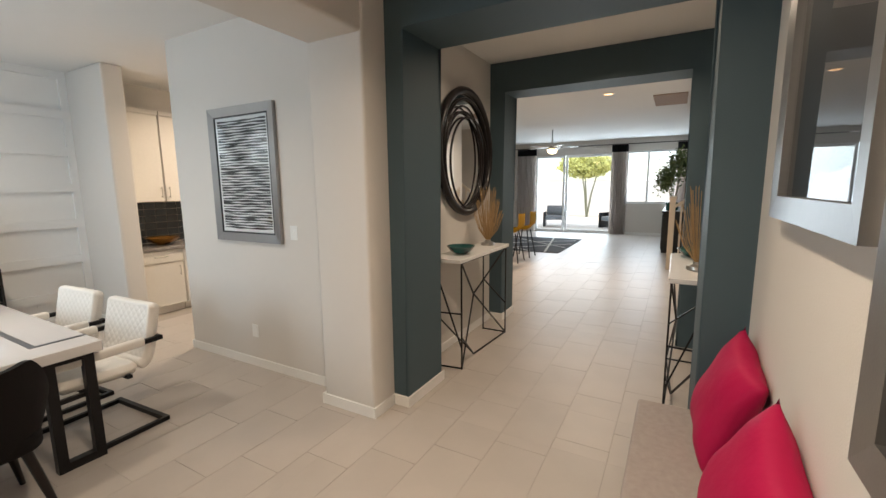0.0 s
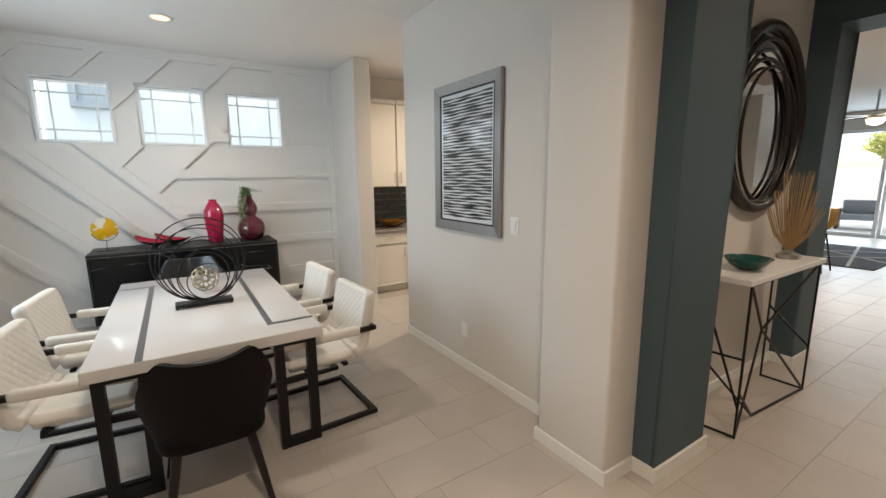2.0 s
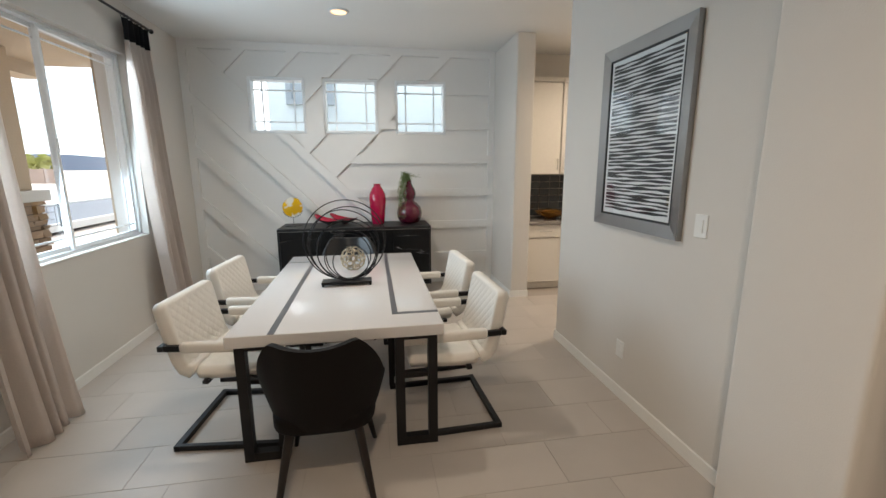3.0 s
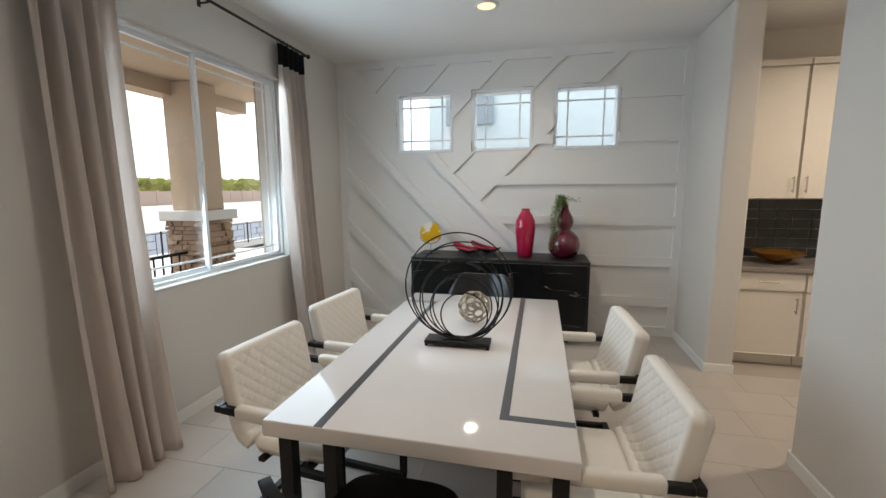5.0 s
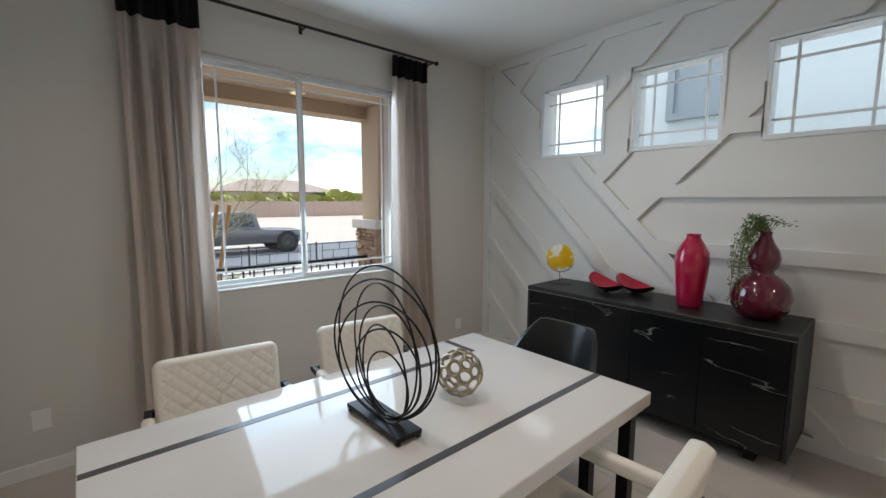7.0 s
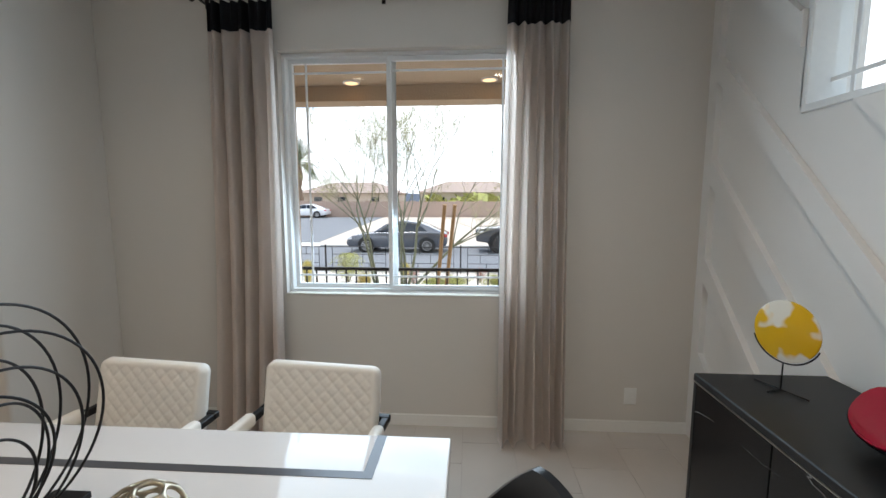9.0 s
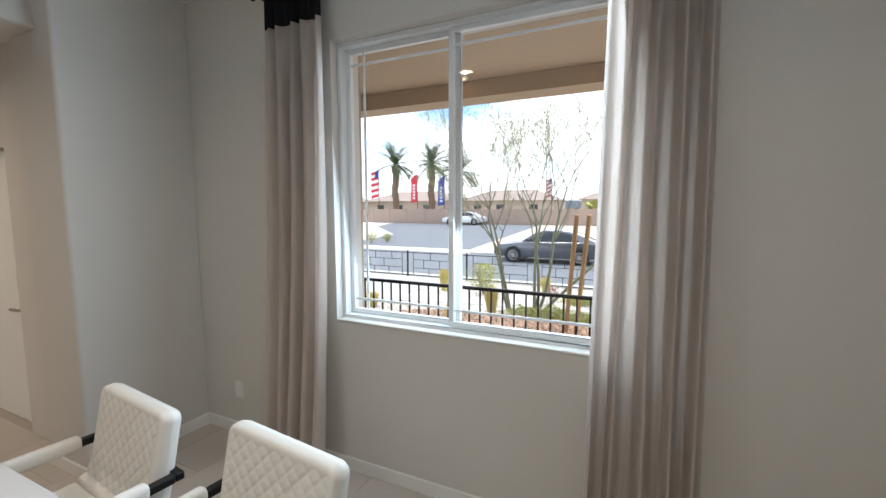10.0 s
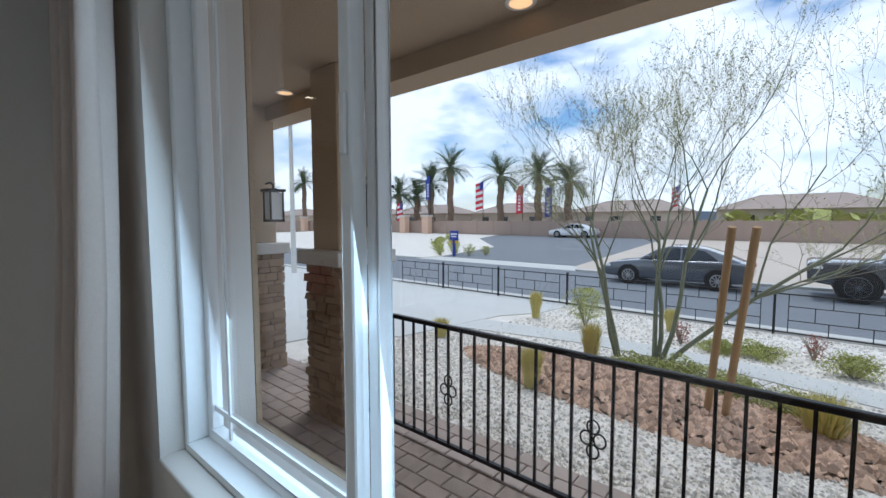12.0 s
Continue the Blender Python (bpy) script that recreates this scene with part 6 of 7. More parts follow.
def cabinet_door(bm, x, ya, yb, za, zb):
    """Shaker door: raised stiles round a sunk panel; faces +x."""
    box(bm, x, x + 0.02, ya, yb, za, zb)
    bm.faces.ensure_lookup_table()
    front = [f for f in bm.faces if abs(f.calc_center_median().x - (x + 0.02)) < 1e-5]
    bmesh.ops.inset_region(bm, faces=front, thickness=0.055)
    bmesh.ops.inset_region(bm, faces=front, thickness=0.004, depth=-0.009)


def handle(t, a, b, x):
    bm = bmesh.new()
    tube(bm, [(x + 0.03, *a), (x + 0.03, *b)], 0.006, 8)
    for p in (a, b):
        q = Vector((x + 0.03, *p)).lerp(Vector((x + 0.03, *(b if p is a else a))), 0.12)
        tube(bm, [q, (x - 0.002, q.y, q.z)], 0.005, 8)
    return part("handle", bm, "nickel", t, "satin nickel bar handle", smooth=60)


def pantry():
    for k, (ya, yb) in enumerate(((4.06, 4.64), (4.65, 5.23))):
        t = thing("base_cabinet", (-4.93, (ya + yb) / 2, 0), "white shaker base cabinet in the pantry", "cabinet", "pantry base cabinets")
        bm = bmesh.new()
        box(bm, -5.245, -4.64, ya, yb, 0.1, 0.86)
        box(bm, -5.245, -4.70, ya, yb, 0.0, 0.1)
        part("body", bm, "cab", t)
        bm = bmesh.new()
        cabinet_door(bm, -4.639, ya + 0.004, yb - 0.004, 0.115, 0.685)
        d = part("door", bm, "cab", t)
        handle(d, (yb - 0.06, 0.50), (yb - 0.06, 0.64), -4.62)
        bm = bmesh.new()
        box(bm, -4.639, -4.619, ya + 0.004, yb - 0.004, 0.70, 0.85)
        d = part("drawer_front", bm, "cab", t)
        handle(d, ((ya + yb) / 2 - 0.08, 0.775), ((ya + yb) / 2 + 0.08, 0.775), -4.619)
        u = thing("wall_cabinet", (-5.08, (ya + yb) / 2, 1.49), "white shaker wall cabinet in the pantry", "cabinet", "pantry wall cabinets")
        bm = bmesh.new()
        box(bm, -5.25, -4.92, ya, yb, 1.49, 2.64)
        part("body", bm, "cab", u)
        bm = bmesh.new()
        box(bm, -5.25, -4.885, ya, yb, 2.64, 2.69)
        part("crown", bm, "cab", u)
        bm = bmesh.new()
        cabinet_door(bm, -4.919, ya + 0.003, yb - 0.003, 1.495, 2.63)
        d = part("door", bm, "cab", u)
        yy = yb - 0.045 if k == 0 else ya + 0.045
        handle(d, (yy, 1.54), (yy, 1.69), -4.90)
    bm = bmesh.new()
    box(bm, -5.245, -4.59, 4.053, 5.25, 0.861, 0.90)
    bevel(bm, 0.006, 2)
    tagged(new("worktop", mesh_of(bm, "worktop", "granite")), "grey granite worktop on the base cabinets", "worktop")
    t = tagged(thing("backsplash", (-5.24, 4.6, 0.91), "dark glossy tile backsplash behind the worktop", "backsplash"), kind="structure")
    bm = bmesh.new()
    box(bm, -5.25, -5.236, 4.05, 5.25, 0.902, 1.488)
    part("grout_bed", bm, "grout", t)
    w, h = 0.148, 0.0945
    tm = bmesh.new()
    box(tm, 0, 0.006, -w / 2 + 0.002, w / 2 - 0.002, -h / 2 + 0.002, h / 2 - 0.002)
    bevel(tm, 0.002, 1)
    me = mesh_of(tm, "tile", "splash")
    for i in range(8):
        for j in range(6):
            o = new("tile", me)
            o.parent = t
            o.location = Vector((-5.236, 4.06 + w * (i + 0.5), 0.906 + h * (j + 0.5))) - Vector(t.location)
    b = thing("serving_bowl", (-4.92, 4.55, 0.90), "low amber glass bowl on the worktop", "bowl")
    bm = bmesh.new()
    lathe(bm, [(0.06, 0.0), (0.07, 0.006), (0.16, 0.05), (0.215, 0.1), (0.205, 0.1), (0.15, 0.055), (0.05, 0.012)], 32, (-4.92, 4.55, 0.901))
    M["amber"] = mat("amber_glaze", (0.36, 0.17, 0.03), 0.12, 0.6, 0.15, 5)
    part("bowl_body", bm, "amber", b, smooth=60)


pantry()
wall_plate(-5.23, 4.30, 1.22, "+x", "outlet")

# ---- foyer and hallway ----


def bench():
    t = thing("entry_bench", (1.4, 2.9, 0), "grey tweed upholstered entry bench by the wall", "bench")
    bm = bmesh.new()
    box(bm, 1.135, 1.59, 1.7, 3.86, 0.36, 0.48)
    bevel(bm, 0.02, 3)
    part("seat", bm, "bench", t, smooth=40)
    bm = bmesh.new()
    box(bm, 1.16, 1.57, 1.74, 3.82, 0.30, 0.361)
    part("apron", bm, "dark_frame", t)
    for x in (1.18, 1.54):
        for y in (1.78, 3.76):
            bm = bmesh.new()
            box(bm, x - 0.02, x + 0.02, y - 0.02, y + 0.02, 0.0, 0.30)
            part("leg", bm, "dark_frame", t)


def cushion(m, s, th, seed):
    bm = bmesh.new()
    n = 22
    r = random.Random(seed)
    ph = [r.uniform(0, 6.28) for _ in range(4)]
    sides = []
    for sg in (1, -1):
        g = []
        for j in range(n + 1):
            row = []
            for i in range(n + 1):
                u, v = -1 + 2 * i / n, -1 + 2 * j / n
                pinch = 1 - 0.10 * (1 - u * u) * abs(v) ** 4 - 0.0
                pinch2 = 1 - 0.10 * (1 - v * v) * abs(u) ** 4
                h = th * (max(0, 1 - u * u) ** 0.42) * (max(0, 1 - v * v) ** 0.42)
                h *= 1 + 0.10 * math.sin(5 * u + ph[0] + 3 * v) * (u * u + v * v) * 0.7 + 0.06 * math.sin(9 * v * u + ph[1])
                row.append(bm.verts.new((u * s / 2 * pinch2, v * s / 2 * pinch, sg * h)))
            g.append(row)
        for j in range(n):
            for i in range(n):
                bm.faces.new((g[j][i], g[j][i + 1], g[j + 1][i + 1], g[j + 1][i]))
        sides.append(g)
    bmesh.ops.remove_doubles(bm, verts=bm.verts, dist=1e-4)
    ob = new("cushion", mesh_of(bm, "cushion", "fuchsia", 180))
    ob.matrix_basis = m
    return tagged(ob, "plump fuchsia satin cushion leaning on the wall", "cushion", "bench cushions")


def console(x_wall, side, y0, y1):
    """side: +1 the front looks to +x."""
    xa, xb = x_wall + side * 0.03, x_wall + side * 0.36
    t = thing("console_table", ((xa + xb) / 2, (y0 + y1) / 2, 0), "slim console table with white marble top and black wire base", "console table", "hall consoles")
    bm = bmesh.new()
    box(bm, min(xa, xb), max(xa, xb), y0, y1, 0.985, 1.02)
    bevel(bm, 0.004, 2)
    part("tabletop", bm, "marble_white", t, "white marble top")
    xi, xo = xa + side * 0.04, xb - side * 0.02
    P = {"a": (xo, y0 + 0.06), "b": (xi, y0 + 0.02), "c": (xo, y1 - 0.04), "d": (xi, y1 - 0.04), "m": (xo - side * 0.05, (y0 + y1) / 2 - 0.18)}
    z1 = 0.985
    wires = [((*P["a"], 0), (*P["a"], z1)), ((*P["b"], 0), (*P["b"], z1)), ((*P["c"], 0), (*P["c"], z1)), ((*P["d"], 0), (*P["d"], z1)),
             ((*P["a"], 0.01), (*P["b"], 0.01)), ((*P["c"], 0.01), (*P["d"], 0.01)), ((*P["m"], 0.01), (*P["c"], 0.01)), ((*P["m"], 0.01), (*P["a"], 0.3)),
             ((*P["a"], 0.01), (*P["m"], 0.62)), ((*P["m"], 0.62), (*P["c"], z1)), ((*P["m"], 0.62), (*P["a"], z1)), ((*P["b"], z1), (*P["a"], 0.2)),
             ((*P["b"], 0.52), (*P["a"], 0.52)), ((*P["b"], 0.52), (*P["m"], 0.01)), ((*P["d"], 0.6), (*P["c"], 0.35)), ((*P["m"], 0.62), (*P["c"], 0.01)),
             ((*P["a"], z1 - 0.005), (*P["c"], z1 - 0.005)), ((*P["b"], z1 - 0.005), (*P["d"], z1 - 0.005))]
    for p, q in wires:
        bm = bmesh.new()
        bar(bm, p, q, 0.012)
        part("wire", bm, "black_metal", t)


def reed_vase(x, y, z, seed):
    t = thing("reed_vase", (x, y, z), "sheaf of dried golden reeds on a clear base", "vase", "reed sheaves")
    r = random.Random(seed)
    bm = bmesh.new()
    lathe(bm, [(0.07, 0), (0.075, 0.006), (0.07, 0.03), (0.03, 0.045), (0.03, 0.06)], 20, (x, y, z))
    part("foot", bm, "nickel", t, smooth=40)
    for n, w, h in ((26, 0.085, 0.60), (34, 0.13, 0.47), (40, 0.165, 0.35)):
        for k in range(n):
            a = 6.28319 * (k + r.uniform(-0.2, 0.2)) / n
            rr, hh = w * r.uniform(0.93, 1.0), h + 0.02 * math.cos(6 * a) + r.uniform(-0.008, 0.008)
            bm = bmesh.new()
            tube(bm, [(x + 0.012 * math.cos(a), y + 0.012 * math.sin(a), z + 0.05), (x + rr * 0.62 * math.cos(a), y + rr * 0.62 * math.sin(a), z + hh * 0.5), (x + rr * math.cos(a), y + rr * math.sin(a), z + hh)], [0.0016, 0.0022, 0.0018], 4)
            part("reed", bm, "reed", t)


def round_mirror(x, y, z):
    t = thing("wall_mirror", (x, y, z), "round mirror framed by overlapping dark rings on the hall wall", "mirror")
    n = 56

    def ellipse(cy, cz, ry, rz, dx):
        return [(x + dx, y + cy + ry * math.cos(6.28319 * q / n), z + cz + rz * math.sin(6.28319 * q / n)) for q in range(n)]

    bm = bmesh.new()
    prism(bm, ellipse(0, 0, 0.585, 0.6, 0.004), (0.012, 0, 0))
    part("glass", bm, "mirror", t)
    for cy, cz, ry, rz, w, dx in ((0, 0, 0.60, 0.62, 0.038, 0.036), (0.02, -0.03, 0.53, 0.57, 0.014, 0.034), (-0.05, -0.09, 0.45, 0.49, 0.013, 0.04), (0.05, -0.11, 0.44, 0.47, 0.012, 0.045), (-0.09, -0.06, 0.41, 0.51, 0.011, 0.05)):
        bm = bmesh.new()
        tube(bm, ellipse(cy, cz, ry, rz, dx), w, 8, True)
        part("frame_ring", bm, "dark_frame", t, smooth=180)


bench()


def leaning(center, along, up):
    """A pose whose local x and y run along the two edges of a leaning square."""
    x = Vector(along).normalized()
    z = x.cross(Vector(up)).normalized()
    return Matrix.Translation(center) @ Matrix((x, z.cross(x), z)).transposed().to_4x4()


cushion(leaning((1.49, 3.50, 0.735), (0.03, -0.97, -0.17), (0.33, -0.13, 0.93)), 0.49, 0.085, 1)
cushion(leaning((1.49, 2.80, 0.73), (0.03, -0.93, -0.33), (0.33, -0.30, 0.89)), 0.46, 0.085, 2)
console(-0.70, 1, 4.60, 5.80)
console(1.60, -1, 4.60, 5.80)
reed_vase(-0.50, 5.58, 1.021, 3)
reed_vase(1.42, 5.0, 1.021, 5)
bm = bmesh.new()
lathe(bm, [(0.05, 0), (0.06, 0.005), (0.10, 0.03), (0.135, 0.075), (0.128, 0.078), (0.09, 0.035), (0.03, 0.012)], 28, (-0.50, 4.93, 1.021))
tagged(new("teal_bowl", mesh_of(bm, "teal_bowl", "teal_glass", 60)), "small teal ceramic bowl on the console", "bowl")
bm = bmesh.new()
lathe(bm, [(0.05, 0), (0.06, 0.005), (0.10, 0.03), (0.135, 0.075), (0.128, 0.078), (0.09, 0.035), (0.03, 0.012)], 28, (1.42, 5.60, 1.021))
tagged(new("teal_bowl", mesh_of(bm, "teal_bowl", "teal_glass", 60)), "small teal ceramic bowl on the console", "bowl")
round_mirror(-0.73, 5.47, 2.0)


def mirror_copy_east():
    t = thing("wall_mirror", (1.575, 5.3, 1.985), "round dark-framed mirror on the hall wall", "mirror")
    n = 48
    for cy, ry, rz, w, dx in ((0, 0.60, 0.62, 0.038, -0.036), (0.03, 0.51, 0.55, 0.014, -0.034), (-0.05, 0.43, 0.48, 0.012, -0.04)):
        bm = bmesh.new()
        tube(bm, [(1.575 + dx, 5.3 + cy + ry * math.cos(6.28319 * q / n), 1.985 + rz * math.sin(6.28319 * q / n)) for q in range(n)], w, 8, True)
        part("frame_ring", bm, "dark_frame", t, smooth=180)
    bm = bmesh.new()
    prism(bm, [(1.571, 5.3 + 0.58 * math.cos(6.28319 * q / n), 1.985 + 0.6 * math.sin(6.28319 * q / n)) for q in range(n)], (-0.012, 0, 0))
    part("glass", bm, "mirror", t)


mirror_copy_east()


def front_door():
    t = tagged(thing("door_front", (0.30, 0.55, 0), "cream painted front door with a satin lever, closed", "door"), kind="structure")
    bm = bmesh.new()
    box(bm, -0.155, 0.755, 0.56, 0.605, 0.005, 2.045)
    part("leaf", bm, "trim", t)
    bm = bmesh.new()
    box(bm, -0.115, -0.045, 0.6, 0.635, 1.05, 1.17)
    bevel(bm, 0.008, 2)
    part("deadbolt", bm, "black_metal", t, "black keypad deadbolt")
    bm = bmesh.new()
    tube(bm, [(-0.08, 0.605, 0.90), (-0.08, 0.655, 0.90), (0.035, 0.66, 0.895)], 0.011, 8)
    disc_y(bm, (-0.08, 0.604, 0.90), 0.033, 0.012, 20)
    part("door_handle", bm, "nickel", t, "satin nickel lever")


front_door()

# ---- great room and back yard ----


def slider():
    t = tagged(thing("door_glass", (-1.97, 16.7, 0), "white framed sliding glass patio doors", "glass door"), kind="structure")
    for k, (a, b) in enumerate(((-3.3, -2.25), (-2.23, -0.65))):
        bm = bmesh.new()
        for q in ((a, b, 0.0, 0.09), (a, b, 2.62, 2.7), (a, a + 0.07, 0.09, 2.62), (b - 0.07, b, 0.09, 2.62)):
            box(bm, q[0], q[1], 16.66 + 0.04 * k, 16.70 + 0.04 * k, q[2], q[3])
        s = part("door_panel", bm, "vinyl", t)
        bm = bmesh.new()
        v = [bm.verts.new((x, 16.68 + 0.04 * k, z)) for x, z in ((a + 0.07, 0.09), (b - 0.07, 0.09), (b - 0.07, 2.62), (a + 0.07, 2.62))]
        bm.faces.new(v)
        p = part("pane", bm, "glass", s)
        p.visible_shadow = False
    w = tagged(thing("window_back", (0.9, 16.7, 1.03), "white framed rear window", "window"), kind="structure")
    bm = bmesh.new()
    for q in ((-0.25, 1.40, 1.03, 1.1), (-0.25, 1.40, 2.68, 2.75), (-0.25, -0.19, 1.1, 2.68), (1.34, 1.40, 1.1, 2.68), (0.37, 0.43, 1.1, 2.68)):
        box(bm, q[0], q[1], 16.66, 16.72, q[2], q[3])
    part("window_frame", bm, "vinyl", w)
    bm = bmesh.new()
    bm.faces.new([bm.verts.new((x, 16.69, z)) for x, z in ((-0.19, 1.1), (1.34, 1.1), (1.34, 2.68), (-0.19, 2.68))])
    p = part("pane", bm, "glass", w)
    p.visible_shadow = False


slider()


def back_curtain(xa, xb, seed):
    t = thing("curtain", ((xa + xb) / 2, 16.5, 0.02), "pale striped curtain with black top band at the patio doors", "curtain", "patio curtains")
    n = 60
    for nm, za, zb, material in (("drape", 0.015, 2.72, "curtain"), ("band", 2.72, 2.95, "curtain_band")):
        bm = bmesh.new()
        g = [[bm.verts.new((xa + (xb - xa) * i / n, 16.5 + 0.045 * math.sin(i * 0.75 + seed), z)) for i in range(n + 1)] for z in (za, zb)]
        for i in range(n):
            bm.faces.new((g[0][i], g[0][i + 1], g[1][i + 1], g[1][i]))
        bmesh.ops.solidify(bm, geom=bm.faces[:], thickness=0.005)
        part(nm, bm, material, t, smooth=180)


back_curtain(-3.95, -3.25, 0)
back_curtain(-0.71, -0.2, 1)
back_curtain(1.20, 1.64, 2)
bm = bmesh.new()
tube(bm, [(-4.1, 16.5, 2.97), (1.695, 16.5, 2.97)], 0.014, 8)
for x in (-4.0, -0.3, 1.66):
    box(bm, x - 0.01, x + 0.01, 16.5, 16.6, 2.96, 2.98)
tagged(new("curtain_rod", mesh_of(bm, "curtain_rod", "dark_frame")), "long dark curtain rod above the patio doors", "curtain rod")


def ceiling_fan():
    c = (-1.80, 13.1, 3.15)
    t = thing("ceiling_fan", c, "white ceiling fan with lit amber lamp bowl", "ceiling fan")
    bm = bmesh.new()
    tube(bm, [(c[0], c[1], 3.15), (c[0], c[1], 2.74)], 0.018, 8)
    part("rod", bm, "nickel", t)
    bm = bmesh.new()
    lathe(bm, [(0.05, 0), (0.11, 0.02), (0.12, 0.1), (0.05, 0.13)], 20, (c[0], c[1], 2.62))
    part("motor", bm, "nickel", t, smooth=40)
    bm = bmesh.new()
    lathe(bm, [(0.04, -0.11), (0.11, -0.08), (0.14, 0.0), (0.05, 0.005)], 20, (c[0], c[1], 2.62))
    part("lamp_bowl", bm, "shade_glow", t, "glowing amber lamp bowl", smooth=60)
    for k in range(5):
        a = 0.3 + 1.2566 * k
        bm = bmesh.new()
        d, s = Vector((math.cos(a), math.sin(a), 0)), Vector((-math.sin(a), math.cos(a), 0))
        o = Vector((c[0], c[1], 2.68))
        prism(bm, [o + d * 0.12 - s * 0.04, o + d * 0.68 - s * 0.075, o + d * 0.70 + s * 0.06, o + d * 0.12 + s * 0.04], (0, 0, 0.012))
        part("blade", bm, "vinyl", t)


ceiling_fan()
bm = bmesh.new()
box(bm, -4.55, -1.2, 11.65, 14.6, 0.0, 0.012)
tagged(new("area_rug", mesh_of(bm, "area_rug", "rug")), "charcoal area rug with crossing ivory lines", "rug")
rg = bpy.data.objects["area_rug"]
for (a, b) in (((-4.1, 11.8), (-0.95, 14.2)), ((-3.2, 14.5), (-0.9, 12.6)), ((-4.1, 13.4), (-1.6, 11.7)), ((-2.6, 11.7), (-0.9, 13.4)), ((-1.7, 14.55), (-1.2, 11.7))):
    bm = bmesh.new()
    bar(bm, (a[0] - 0.35, a[1], 0.0135), (b[0] - 0.35, b[1], 0.0135), 0.05, 0.003)
    part("line", bm, "rug_line", rg)


def stool(x, y, rot):
    t = thing("counter_chair", (x, y, 0), "mustard yellow shell chair on thin black legs", "chair", "yellow chairs")
    t.rotation_euler = (0, 0, radians(rot))
    bm = bmesh.new()
    nu, nv = 14, 10
    for off in (0,):
        g = []
        for j in range(nv + 1):
            v = j / nv
            row = []
            for i in range(nu + 1):
                u = -1 + 2 * i / nu
                yb = -0.22 + 0.42 * min(1, v * 1.6)
                z = 0.64 + 0.02 * u * u + (0.42 * max(0, v - 0.45) / 0.55) + 0.05 * u * u * (v < 0.6)
                yb += 0.06 * max(0, v - 0.5) - 0.05 * u * u * max(0, v - 0.4)
                row.append(bm.verts.new((0.23 * u, yb, z)))
            g.append(row)
        for j in range(nv):
            for i in range(nu):
                bm.faces.new((g[j][i], g[j][i + 1], g[j + 1][i + 1], g[j + 1][i]))
    bmesh.ops.solidify(bm, geom=bm.faces[:], thickness=0.03)
    part("shell", bm, "yellow", t, smooth=180, world=False)
    for sx in (-1, 1):
        for sy in (-1, 1):
            bm = bmesh.new()
            tube(bm, [(0.13 * sx, 0.1 * sy, 0.63), (0.22 * sx, 0.2 * sy, 0)], 0.012, 6)
            part("leg", bm, "black_metal", t, world=False)


stool(-1.92, 9.35, -90)
stool(-1.84, 10.15, -90)
stool(-1.82, 10.9, -90)
bm = bmesh.new()
box(bm, -3.85, -2.45, 8.8, 11.3, 0.86, 0.92)
box(bm, -3.75, -2.75, 8.9, 11.2, 0.0, 0.86)
tagged(new("kitchen_island", mesh_of(bm, "kitchen_island", "cab")), "white kitchen island beside the yellow chairs", "island")


def media_cabinet():
    t = thing("media_cabinet", (1.34, 13.9, 0), "long black cabinet along the great room wall", "cabinet")
    bm = bmesh.new()
    box(bm, 1.00, 1.67, 12.8, 15.2, 0.0, 0.97)
    bevel(bm, 0.006, 1)
    part("body", bm, "stand_black", t)
    for k in range(4):
        bm = bmesh.new()
        box(bm, 0.98, 0.999, 12.83 + 0.59 * k, 13.40 + 0.59 * k, 0.08, 0.93)
        bevel(bm, 0.003, 1)
        part("door", bm, "stand_black", t)
    bm = bmesh.new()
    box(bm, 0.97, 1.68, 12.77, 15.23, 0.971, 1.01)
    part("top", bm, "stand_black", t)
    p = thing("potted_plant", (1.17, 13.1, 1.01), "leafy green potted tree on the black cabinet", "plant")
    bm = bmesh.new()
    lathe(bm, [(0.09, 0), (0.13, 0.02), (0.15, 0.2), (0.13, 0.2), (0.11, 0.05)], 18, (1.17, 13.1, 1.011))
    part("pot", bm, "teal_glass", p, smooth=40)
    r = random.Random(8)
    st, lv = bmesh.new(), bmesh.new()
    for k in range(7):
        a = r.uniform(0, 6.28)
        tip = Vector((1.15 + 0.20 * math.cos(a), 13.1 + 0.20 * math.sin(a), 1.01 + r.uniform(0.5, 1.25)))
        tube(st, [(1.17, 13.1, 1.1), (1.17 + 0.1 * math.cos(a), 13.1 + 0.1 * math.sin(a), 1.5), tip], [0.014, 0.01, 0.005], 5)
        for _ in range(190):
            c = tip + Vector((r.gauss(0, 0.10), r.gauss(0, 0.10), r.gauss(0, 0.13)))
            u = Vector((r.uniform(-1, 1), r.uniform(-1, 1), r.uniform(-1, 0.5))).normalized() * 0.05
            b = u.orthogonal().normalized() * 0.022
            lv.faces.new([lv.verts.new(c + s) for s in (u, b, -u, -b)])
    part("stems", st, "twig", p)
    part("leaves", lv, "leaf", p)


media_cabinet()


